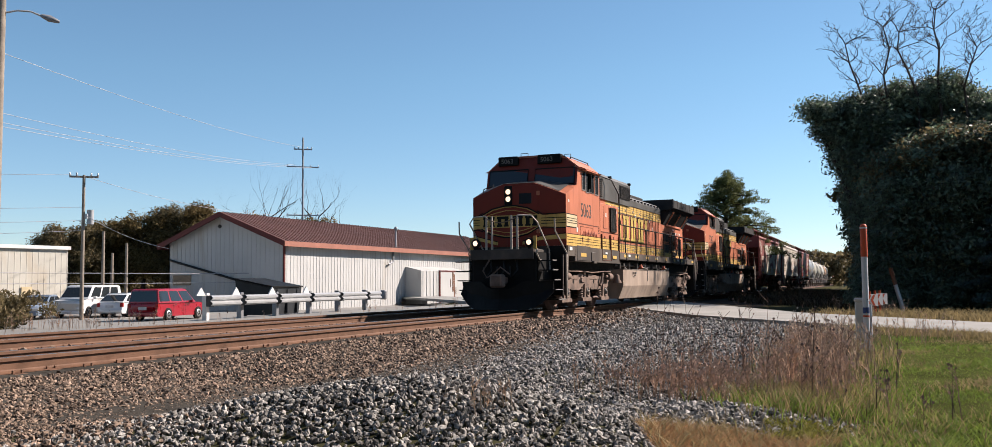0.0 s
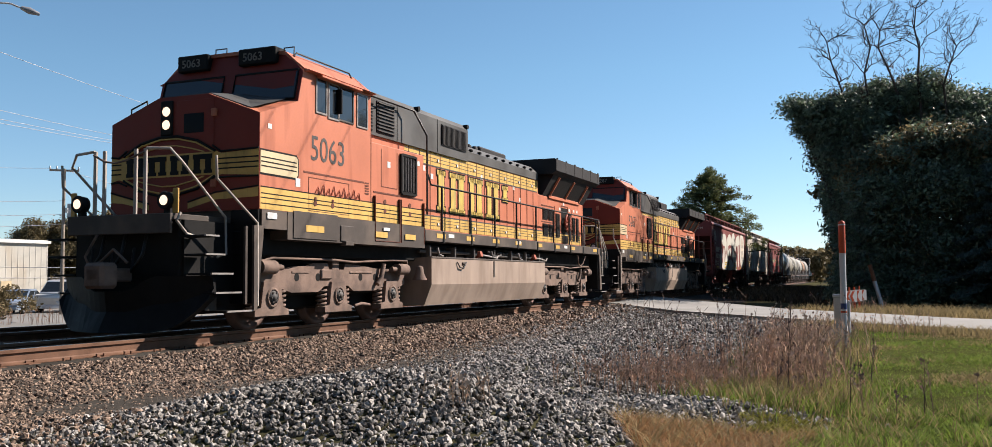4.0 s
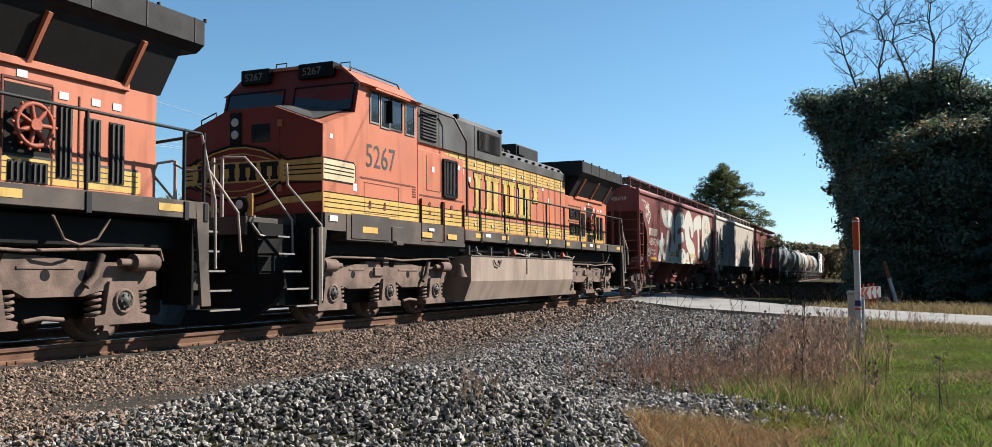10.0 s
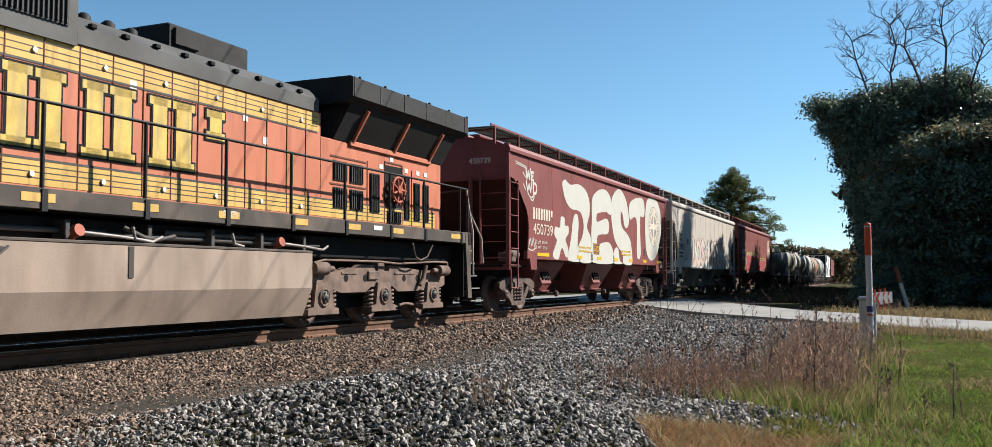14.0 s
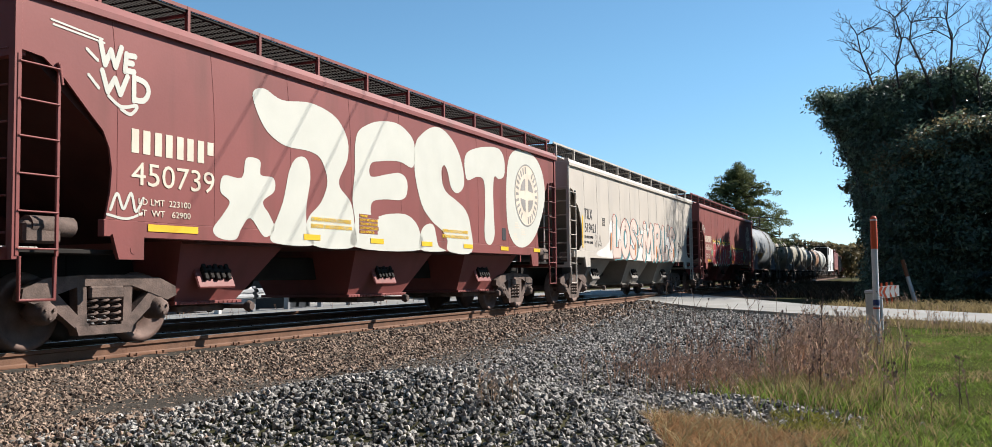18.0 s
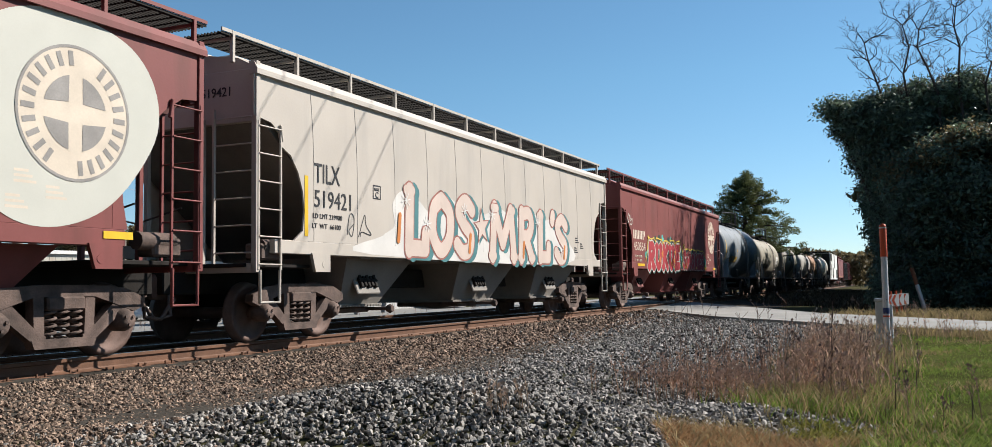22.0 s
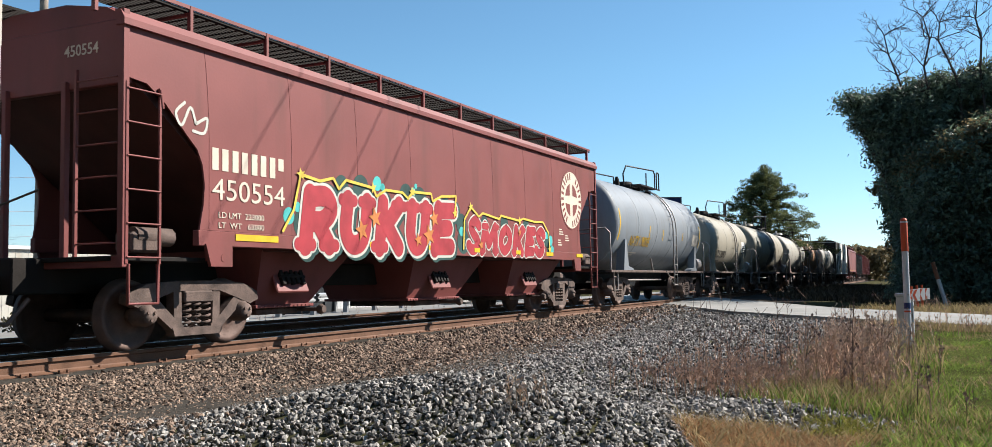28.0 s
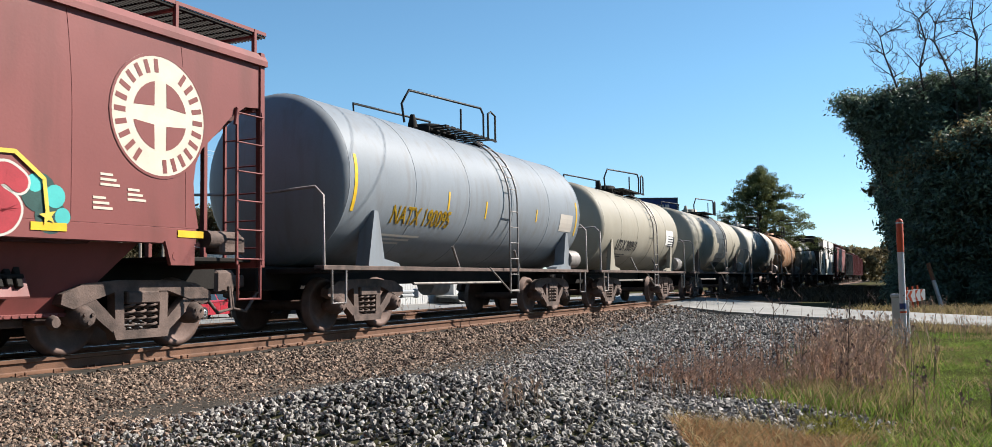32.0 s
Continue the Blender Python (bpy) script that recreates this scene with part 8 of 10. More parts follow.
def vehicle(name, label, category, paint, prof, belt, roof, width, wheels, wheel_r, at, glass_spec, tail_at_rear=True, taper=0.14):
    """A car from its side outline: body to the belt line, tapered cabin above, wheels, glass, lamps. x forward."""
    v = thing(name, label, category, "parked vehicles", at=at)
    w = width / 2
    s = Shape()
    s.loft([[(x, -w + 0.08, z) for x, z in prof], [(x, -w, z) for x, z in prof], [(x, w, z) for x, z in prof], [(x, w - 0.08, z) for x, z in prof]])
    body = part("body", s, paint, v)
    soften(body, 0.09)
    s = Shape()
    lo = [(belt[0], -w + 0.02), (belt[1], -w + 0.02), (belt[1], w - 0.02), (belt[0], w - 0.02)]
    hi = [(roof[0], -w + taper), (roof[1], -w + taper), (roof[1], w - taper), (roof[0], w - taper)]
    s.loft([[(x, y, belt[2]) for x, y in lo], [(x, y, roof[2]) for x, y in hi]])
    mid = [(a[0] * 0.5 + b[0] * 0.5, a[1] * 0.5 + b[1] * 0.5) for a, b in zip(lo, hi)]
    s.loft([[(x, y, roof[2]) for x, y in hi], [(x * 0.94 + 0.03 * (roof[0] + roof[1]), y * 0.85, roof[2] + 0.06) for x, y in hi]])
    cabin = part("cabin", s, paint, v)
    soften(cabin, 0.1)
    f = lambda t, a, b: a + (b - a) * t
    for sg in (-1, 1):
        for g0, g1 in glass_spec:
            q = Shape()
            pts = []
            for t, g in ((0.12, g0), (0.12, g1), (0.9, g1), (0.9, g0)):
                x = f(t, f(g, belt[0], belt[1]), f(g, roof[0], roof[1]))
                pts.append((x, sg * (f(t, w - 0.02, w - taper) + 0.006), f(t, belt[2], roof[2])))
            q.loft([pts, [(x, y - sg * 0.02, z) for x, y, z in pts]])
            part("side_window", q, M_CARGLASS, cabin, "dark side window")
    for end, (bx, rx) in ((-1, (belt[0], roof[0])), (1, (belt[1], roof[1]))):
        q = Shape()
        pts = [(f(t, bx, rx) + end * 0.006, y, f(t, belt[2], roof[2])) for t, y in ((0.12, -w + 0.12), (0.12, w - 0.12), (0.9, w - taper - 0.08), (0.9, -w + taper + 0.08))]
        q.loft([pts, [(x - end * 0.02, y, z) for x, y, z in pts]])
        part("rear_window" if end < 0 else "windscreen", q, M_CARGLASS, cabin, "dark glass")
    for x in wheels:
        for sg in (-1, 1):
            y0 = sg * (w - 0.22)
            t = Shape().turn("y", (x, 0, wheel_r), [(y0, wheel_r - 0.06), (y0 + sg * 0.01, wheel_r), (y0 + sg * 0.19, wheel_r), (y0 + sg * 0.225, wheel_r - 0.05), (y0 + sg * 0.21, wheel_r * 0.62)], 20)
            wh = part("tyre", t, M_TYRE, v, "black tyre")
            r = Shape().turn("y", (x, 0, wheel_r), [(y0 + sg * 0.19, wheel_r * 0.64), (y0 + sg * 0.215, wheel_r * 0.6), (y0 + sg * 0.205, wheel_r * 0.2), (y0 + sg * 0.22, 0.03)], 16)
            part("rim", r, M_RIM, wh, "silver rim")
    x0, x1 = prof[0][0], max(p[0] for p in prof)
    xr = min(p[0] for p in prof)
    for sg in (-1, 1):
        q = Shape().box(xr - 0.015, min(sg * (w - 0.02), sg * (w - 0.22)), belt[2] - 0.28, xr + 0.14, max(sg * (w - 0.02), sg * (w - 0.22)), belt[2] - 0.03, 0.02)
        part("tail_lamp", q, M_TAIL, body, "red tail lamp")
        q = Shape().box(x1 - 0.22, min(sg * (w - 0.02), sg * (w - 0.4)), 0.55, x1 + 0.012, max(sg * (w - 0.02), sg * (w - 0.4)), 0.72, 0.03)
        part("headlamp", q, M_LENS, body, "clear headlamp")
    part("bumper", Shape().box(xr - 0.03, -w + 0.1, 0.3, xr + 0.05, w - 0.1, 0.5, 0.03), paint, body)
    part("bumper", Shape().box(x1 - 0.05, -w + 0.1, 0.26, x1 + 0.03, w - 0.1, 0.46, 0.03), paint, body)
    q = Shape().box(xr - 0.04, -0.26, 0.62, xr - 0.02, 0.26, 0.78).box(x1 + 0.02, -0.26, 0.3, x1 + 0.04, 0.26, 0.42)
    split("plate_blank", q, M_PLATE, body)
    for sg in (-1, 1):
        q = Shape()
        q.box(belt[1] - 0.75, min(sg * w, sg * (w + 0.16)), belt[2] - 0.02, belt[1] - 0.6, max(sg * w, sg * (w + 0.16)), belt[2] + 0.14, 0.02)
        part("door_mirror", q, paint, body)
    q = Shape()
    for sg in (-1, 1):
        y = sg * (w + 0.003)
        for x in (belt[0] + 0.38 * (belt[1] - belt[0]), belt[0] + 0.68 * (belt[1] - belt[0])):
            q.box(x - 0.008, min(y, y - sg * 0.01), 0.35, x + 0.008, max(y, y - sg * 0.01), belt[2])
            q.box(x + 0.1, min(y, y + sg * 0.015), belt[2] - 0.12, x + 0.28, max(y, y + sg * 0.015), belt[2] - 0.08)
    split("door_seam", q, M_DKGREY, body)
    return v


M_CARRED = mat("red_car_paint", (0.26, 0.008, 0.018), 0.3, var=0.05, scale=2, bump=0.0, spec=0.6)
M_CARWHITE = mat("white_car_paint", (0.54, 0.54, 0.54), 0.35, var=0.04, scale=2, bump=0.0, spec=0.6)
M_CARBLUE = mat("pale_blue_car_paint", (0.18, 0.225, 0.285), 0.3, 0.3, var=0.05, scale=2, bump=0.0, spec=0.6)
GZ = -1.09
vehicle("minivan", "red minivan parked on the pale lot", "minivan", M_CARRED,
        [(-1.0, 0.25), (-1.05, 0.6), (-1.02, 1.0), (2.6, 1.02), (3.35, 0.98), (4.05, 0.80), (4.12, 0.45), (4.05, 0.25)], (-1.02, 2.85, 1.0), (-0.9, 1.95, 1.74), 1.98, (0.0, 3.08), 0.36, pose(40.55, 38.7, GZ, 0, 0, 10), ((0.03, 0.30), (0.34, 0.62), (0.66, 0.95)))
vehicle("hatchback", "white compact hatchback parked beside the red minivan", "car", M_CARWHITE,
        [(-0.85, 0.25), (-0.92, 0.6), (-0.85, 0.98), (2.1, 0.95), (2.9, 0.88), (3.5, 0.65), (3.55, 0.4), (3.45, 0.25)], (-0.82, 2.3, 0.95), (0.1, 1.35, 1.46), 1.75, (0.0, 2.7), 0.31, pose(44.76, 45.8, GZ, 0, 0, 20), ((0.08, 0.5), (0.54, 0.95)))
vehicle("cargo_van", "white full-size cargo van facing the track", "van", M_CARWHITE,
        [(-1.1, 0.3), (-1.15, 0.7), (-1.1, 1.2), (3.3, 1.2), (4.05, 1.12), (4.3, 0.95), (4.35, 0.5), (4.25, 0.3)], (-1.05, 3.5, 1.2), (-0.95, 2.7, 2.0), 2.0, (0.0, 3.43), 0.36, pose(46.4, 48.9, GZ, 0, 0, 200), ((0.12, 0.38), (0.41, 0.66), (0.70, 0.96)), taper=0.12)
vehicle("sedan", "pale blue sedan parked nose out", "car", M_CARBLUE,
        [(-0.95, 0.25), (-1.0, 0.6), (-0.9, 0.95), (-0.4, 0.98), (2.2, 0.95), (3.1, 0.85), (3.65, 0.66), (3.7, 0.4), (3.6, 0.25)], (-0.55, 2.35, 0.95), (0.2, 1.4, 1.42), 1.8, (0.0, 2.75), 0.32, pose(42.6, 49.5, GZ, 0, 0, 210), ((0.08, 0.5), (0.54, 0.95)))


# ---- poles and wires ----
def utility_pole(x, y, h, arms, label, transformer=False, steel=False):
    p = thing("utility_pole", label, "utility pole", "utility poles", at=pose(x, y, -1.12))
    s = Shape().cyl((0, 0, 0), (0, 0, h + 1.12), 0.125, 10, 0.085)
    part("pole", s, M_GALVDARK if steel else M_POLE, p)
    ang = radians(-47)
    for z, L in arms:
        s = Shape()
        d = Vector((math.cos(ang), math.sin(ang), 0))
        s.tube([Vector((0, 0, z + 1.12)) - d * L / 2, Vector((0, 0, z + 1.12)) + d * L / 2], 0.07, 4, False)
        arm = part("crossarm", s, M_GALVDARK if steel else M_POLE, p, "crossarm")
        for t in (-0.48, -0.25, 0.25, 0.48):
            q = Vector((0, 0, z + 1.17)) + d * L * t
            s = Shape().turn("z", q, [(0, 0.03), (0.05, 0.06), (0.1, 0.04), (0.16, 0.05), (0.2, 0.02)], 8)
            part("insulator", s, M_GALV, arm)
    if transformer:
        s = Shape().cyl((0.3, -0.25, h - 1.8), (0.3, -0.25, h - 0.95), 0.2, 14)
        s.box(0.0, -0.3, h - 1.5, 0.3, 0.0, h - 1.2)
        part("transformer", s, M_GALV, p, "grey pole transformer")
    return p


utility_pole(40.57, 44.26, 7.5, ((7.4, 1.6),), "wooden utility pole with crossarm and transformer", True)
utility_pole(77.65, 54.8, 15.8, ((12.8, 3.2), (14.6, 1.8), (7.9, 3.2)), "tall slender utility pole with several crossarms", steel=True)
utility_pole(45.5, 47.8, 4.5, (), "bare short wooden pole")
utility_pole(49.4, 49.7, 3.9, (), "bare short wooden pole")
utility_pole(48.6, 50.2, 3.2, (), "bare pale wooden pole")


def street_lamp():
    p = thing("street_lamp", "street lamp with a curved arm on a tall wooden pole", "street lamp", at=pose(20.35, 26.0, -0.4))
    part("pole", Shape().cyl((0, 0, 0), (0.1, 0, 13), 0.17, 12, 0.12), M_POLE, p, "pale wooden pole")
    d = Vector((21.51 - 20.35, 25.08 - 26.0, 0)).normalized()
    s = Shape().tube([Vector((0, 0, 9.95)), d * 0.5 + Vector((0, 0, 10.12)), d * 0.9 + Vector((0, 0, 10.14)), d * 1.25 + Vector((0, 0, 10.02))], 0.03, 6)
    part("arm", s, M_GALV, p, "curved steel arm")
    s = Shape().tube([d * 1.2 + Vector((0, 0, 10.05)), d * 1.45 + Vector((0, 0, 9.98)), d * 1.75 + Vector((0, 0, 9.9))], [0.06, 0.12, 0.05], 8)
    part("lamp_head", s, M_GALVDARK, p, "grey lamp head")


street_lamp()


def cable(name, a, b, sag, r=0.012, label="thin pale overhead power wire"):
    a, b = Vector(a), Vector(b)
    pts = [a.lerp(b, t / 16) - Vector((0, 0, sag * 4 * (t / 16) * (1 - t / 16))) for t in range(17)]
    ob = part(name, Shape().tube(pts, r, 4), M_WIRE)
    return tagged(ob, label, "cable", "overhead wires")


for a, b, sg in (((77, 55.4, 13.0), (20, 33.0, 8.2), 0.6), ((77.6, 54.8, 12.9), (20, 32.6, 7.6), 0.6), ((78.4, 54.2, 12.8), (20, 32.2, 7.3), 0.6), ((77.6, 54.8, 14.8), (16, 30, 10.4), 0.7)):
    cable("overhead_wire", a, b, sg, 0.014)
for a, b, sg in (((40.1, 44.7, 7.5), (20, 51, 6.9), 0.3), ((40.6, 44.3, 5.6), (20, 50.5, 4.8), 0.25), ((40.6, 44.3, 4.8), (20, 50, 3.9), 0.2), ((40.6, 44.3, 4.2), (20, 50, 3.2), 0.2), ((40.6, 44.3, 7.45), (77.6, 54.8, 8.0), 0.8), ((40.6, 44.3, 5.2), (40.4, 37.2, 2.9), 0.3)):
    cable("overhead_wire", a, b, sg, 0.016)
for z in (1.1, 1.8):
    cable("overhead_wire", (41, 52.5, z), (62, 45, z), 0.02, 0.03, "pale horizontal wire of a fence")


# a line of four wires that crosses the track overhead, just outside the view; its shadows fall across the passing cars
for k in range(2):
    wy = (-22.0, 36.0)[k]
    wx = 17.9 - 0.19 * (wy - 3.95)
    p = thing("utility_pole", "weathered wooden utility pole with a long crossarm", "utility pole", "poles of the crossing line", at=pose(wx, wy, ground_z(wx, wy)))
    part("shaft", Shape().cyl((0, 0, -0.5), (0, 0, 9.9), 0.16, 10, 0.11), M_POLE, p)
    part("crossarm", Shape().box(-2.1, -0.06, 9.15, 2.1, 0.06, 9.3, 0.01), M_POLE, p)
    for dx in (-1.81, -0.5, 0.7, 1.76):
        part("insulator", Shape().turn("z", (dx, 0, 0), [(9.3, 0.05), (9.36, 0.06), (9.42, 0.03)], 10), M_WHITE, p)
for dx in (-1.81, -0.5, 0.7, 1.76):
    cable("power_line", (17.9 - 0.19 * -25.95 + dx, -22.0, 9.05), (17.9 - 0.19 * 32.05 + dx, 36.0, 9.05), 0.05, 0.011)

# ---- by the crossing: post, box, chevron markers ----
M_POSTWHITE = mat("white_fibreglass_post", (0.465, 0.465, 0.48), 0.5, var=0.08, scale=3, bump=0.03)
M_POSTRED = mat("orange_red_cap", (0.45, 0.0675, 0.0225), 0.5, var=0.1, scale=3, bump=0.03)
M_BLUE = mat("dark_blue_band", (0.0225, 0.0375, 0.12), 0.5, bump=0.0)


def marker_post():
    zg = ground_z(16.94, 0.55)
    p = thing("marker_post", "leaning white marker post with an orange-red top", "marker post", at=pose(16.94, 0.52, zg - 0.1, 0, 1.2, 0))
    h = 1.86 - zg
    part("shaft", Shape().cyl((0, 0, 0), (0, 0, h - 0.52), 0.052, 14), M_POSTWHITE, p)
    part("cap", Shape().turn("z", (0, 0, 0), [(h - 0.55, 0.058), (h - 0.03, 0.058), (h, 0.045), (h + 0.015, 0.005)], 14), M_POSTRED, p, "orange-red cap")
    part("cap_band", Shape().turn("z", (0, 0, 0), [(h - 0.07, 0.06), (h - 0.045, 0.06)], 14), M_POSTWHITE, p)
    part("label_band", Shape().turn("z", (0, 0, 0), [(0.78, 0.0535), (0.88, 0.0535)], 14), M_BLUE, p, "dark blue label band")
    part("label_band", Shape().turn("z", (0, 0, 0), [(0.72, 0.0535), (0.75, 0.0535)], 14), M_POSTRED, p)


marker_post()


def signal_box():
    b = thing("cable_box", "grey metal cable box on a stub", "cable box", at=pose(20.5, 0.72, ground_z(20.5, 0.72)))
    part("box", Shape().box(-0.11, -0.11, 0.0, 0.11, 0.11, 0.82, 0.02), M_GALV, b)
    part("lid", Shape().box(-0.13, -0.13, 0.80, 0.13, 0.13, 0.88, 0.02), M_GALV, b)
    part("side_pipe", Shape().cyl((0.0, -0.17, 0.0), (0.0, -0.17, 0.75), 0.045, 10), M_POSTWHITE, b)


signal_box()


def chevron_marker(x, y, z):
    c = thing("chevron_sign", "small red and white chevron sign on a post", "sign", "chevron signs", at=pose(x, y, ground_z(x, y), 0, 0, 52))
    part("post", Shape().box(-0.025, -0.025, 0, 0.025, 0.025, z + 0.32), M_POSTRED, c, "red post")
    part("panel", Shape().box(-0.04, -0.34, z - 0.18, -0.027, 0.34, z + 0.2), M_WHITE, c, "white panel")
    for k in (-0.16, 0.04):
        s = Shape()
        s.add([(-0.046, k - 0.06, z - 0.17), (-0.046, k + 0.06, z - 0.17), (-0.046, k + 0.18, z + 0.02), (-0.046, k + 0.06, z + 0.02)], [(0, 1, 2, 3)])
        s.add([(-0.046, k + 0.06, z + 0.02), (-0.046, k + 0.18, z + 0.02), (-0.046, k + 0.06, z + 0.19), (-0.046, k - 0.06, z + 0.19)], [(0, 1, 2, 3)])
        part("chevron", s, M_POSTRED, c, "red chevron")


chevron_marker(33.4, 0.86, 0.56)
chevron_marker(34.3, 0.72, 0.57)
chevron_marker(35.2, 0.58, 0.58)
p = thing("leaning_stake", "leaning pale stake with an orange top", "stake", at=pose(38.2, -0.2, ground_z(38, -0.1), -14, 0, 0))
part("stake", Shape().cyl((0, 0, 0), (0, 0, 1.1), 0.075, 8), M_GALV, p)
part("top", Shape().cyl((0, 0, 1.1), (0, 0, 1.75), 0.075, 8), M_RUST, p, "orange-brown top")
b = thing("billboard", "dark billboard with pale script behind the train", "billboard", at=pose(77.1, 21.3, -0.4, 0, 0, 30))
part("panel", Shape().box(-0.15, -1.75, 6.7, 0.0, 1.75, 8.1), M_BLUE, b, "dark panel")
part("frame", Shape().box(-0.2, -1.85, 6.6, 0.05, -1.75, 8.2).box(-0.2, 1.75, 6.6, 0.05, 1.85, 8.2).box(-0.2, -1.85, 8.1, 0.05, 1.85, 8.2), M_DKGREY, b)
part("post", Shape().cyl((0.1, 0, 0), (0.1, 0, 6.7), 0.2, 10), M_GALVDARK, b)
s = Shape()
for k in range(4):
    s.box(-0.17, -1.1 + 0.5 * k, 7.1 + 0.1 * (k % 2), -0.155, -0.75 + 0.5 * k, 7.6)
part("script_bars", s, M_LTGREY, b, "pale script drawn as bars")

# ---- loose stone, weeds, grass ----
M_STONEBROWN = mat("brown_ballast_stone", (0.185, 0.13, 0.095), 0.9, var=0.3, scale=14, fine=80, bump=0.4, rnd=0.8, island=True)
M_STONEGREY = mat("fresh_grey_ballast_stone", (0.22538, 0.21004, 0.19116), 0.9, var=0.25, scale=14, fine=80, bump=0.4, rnd=0.85, island=True)
M_STALK = mat("dry_weed_stalk", (0.46, 0.29, 0.195), 0.9, var=0.3, scale=5, bump=0.0, rnd=0.4, island=True)
M_STRAW = mat("straw_grass", (0.26, 0.2, 0.1), 0.9, var=0.25, scale=5, bump=0.0, rnd=0.35, island=True, thin=0.4)
M_MOSS = mat("yellow_green_moss", (0.19, 0.18, 0.035), 0.9, var=0.3, scale=8, bump=0.0, rnd=0.4, island=True, thin=0.3)
M_STRAWFLAT = mat("bleached_orange_straw", (0.33, 0.185, 0.09), 0.9, var=0.25, scale=5, bump=0.0, rnd=0.4, island=True, thin=0.4)
M_BRUSH = mat("dark_dry_brush", (0.075, 0.0562, 0.0338), 0.9, var=0.3, scale=0.6, bump=0.0, rnd=0.5, island=True)
M_GRASS = mat("green_grass", (0.14, 0.195, 0.036), 0.85, var=0.3, scale=0.8, bump=0.0, rnd=0.4, island=True, thin=0.4)
M_LEAF = mat("dark_green_leaves", (0.1, 0.14, 0.088), 0.5, var=0.3, scale=0.5, bump=0.0, rnd=0.6, spec=0.5, island=True, thin=0.42)
M_LEAFBROWN = mat("olive_brown_leaves", (0.15, 0.118, 0.06), 0.7, var=0.3, scale=0.5, bump=0.0, rnd=0.45, island=True, thin=0.42)
M_NEEDLE = mat("pine_needles", (0.112, 0.128, 0.0488), 0.8, var=0.3, scale=0.7, bump=0.0, rnd=0.4, island=True, thin=0.4)
M_AUTUMN = mat("autumn_leaves", (0.15, 0.105, 0.042), 0.8, var=0.35, scale=0.3, bump=0.0, rnd=0.45, island=True, thin=0.4)
M_BARK = mat("dark_bark", (0.0525, 0.0413, 0.0338), 0.9, var=0.3, scale=4, fine=30, bump=0.5)
M_DIRT = mat("bare_dirt", (0.12, 0.0975, 0.075), 0.95, var=0.3, scale=2, fine=40, bump=0.6)

rng = np.random.default_rng(7)


def ground_z_many(x, y):
    """The ground's height for arrays of points."""
    d = TRACK_Y + 0.5 * BEND * x * x - y
    near = np.where(d < 1.5, -0.2, np.where(d < 3.4, -0.2 - 0.16 * (d - 1.5) / 1.9, -0.36 - 0.07 * np.minimum(1.0, (d - 3.4) / 4)))
    far = np.where(d > -5.5, -0.22, np.maximum(-0.38, -0.22 - 0.12 * (-5.5 - d))) - 0.74 * np.clip((-d - 13.0) / 8.0, 0, 1)
    z = np.where(d > 0, near, far)
    u, v = (x - 6.2) * 0.9 + (y - 3.1) * 0.43, -(x - 6.2) * 0.43 + (y - 3.1) * 0.9
    z = z + 0.52 * np.exp(-(u / 1.1) ** 2 - (v / np.where(v > 0, 2.3, 1.4)) ** 2)
    u, v = (x - 8.3) * 0.98 + (y - 1.5) * 0.17, -(x - 8.3) * 0.17 + (y - 1.5) * 0.98
    z = z + 0.13 * np.exp(-(u / 0.4) ** 2 - (v / 0.75) ** 2)
    return z + 0.10 * np.exp(-((x - 13.5) / 6.0) ** 2 - ((y - 4.2) / 1.3) ** 2)


PHI = (1 + 5 ** 0.5) / 2
ICO_V = np.array([(-1, PHI, 0), (1, PHI, 0), (-1, -PHI, 0), (1, -PHI, 0), (0, -1, PHI), (0, 1, PHI), (0, -1, -PHI), (0, 1, -PHI), (PHI, 0, -1), (PHI, 0, 1), (-PHI, 0, -1), (-PHI, 0, 1)]) / (1 + PHI * PHI) ** 0.5
ICO_F = np.array([(0, 11, 5), (0, 5, 1), (0, 1, 7), (0, 7, 10), (0, 10, 11), (1, 5, 9), (5, 11, 4), (11, 10, 2), (10, 7, 6), (7, 1, 8), (3, 9, 4), (3, 4, 2), (3, 2, 6), (3, 6, 8), (3, 8, 9), (4, 9, 5), (2, 4, 11), (6, 2, 10), (8, 6, 7), (9, 8, 1)])


def stones(name, x, y, z, size, material, label):
    n = len(x)
    v = ICO_V[None] * (1 + rng.uniform(-0.5, 0.35, (n, 12, 1)))
    v = v * (size[:, None, None] * rng.uniform(0.5, 1.25, (n, 1, 3)))
    a, b = rng.uniform(0, 6.28, n), rng.uniform(0, 6.28, n)
    ca, sa, cb, sb = np.cos(a), np.sin(a), np.cos(b), np.sin(b)
    x1, y1 = v[..., 0] * ca[:, None] - v[..., 1] * sa[:, None], v[..., 0] * sa[:, None] + v[..., 1] * ca[:, None]
    y2, z2 = y1 * cb[:, None] - v[..., 2] * sb[:, None], y1 * sb[:, None] + v[..., 2] * cb[:, None]
    p = np.stack([x1 + x[:, None], y2 + y[:, None], z2 + z[:, None]], -1).reshape(-1, 3)
    f = (ICO_F[None] + 12 * np.arange(n)[:, None, None]).reshape(-1, 3)
    return tagged(new(name, big_mesh(name, p, f, material)), label, "ballast", kind="stuff")


def scatter(n, x0, x1, y0, y1):
    return rng.uniform(x0, x1, n), rng.uniform(y0, y1, n)


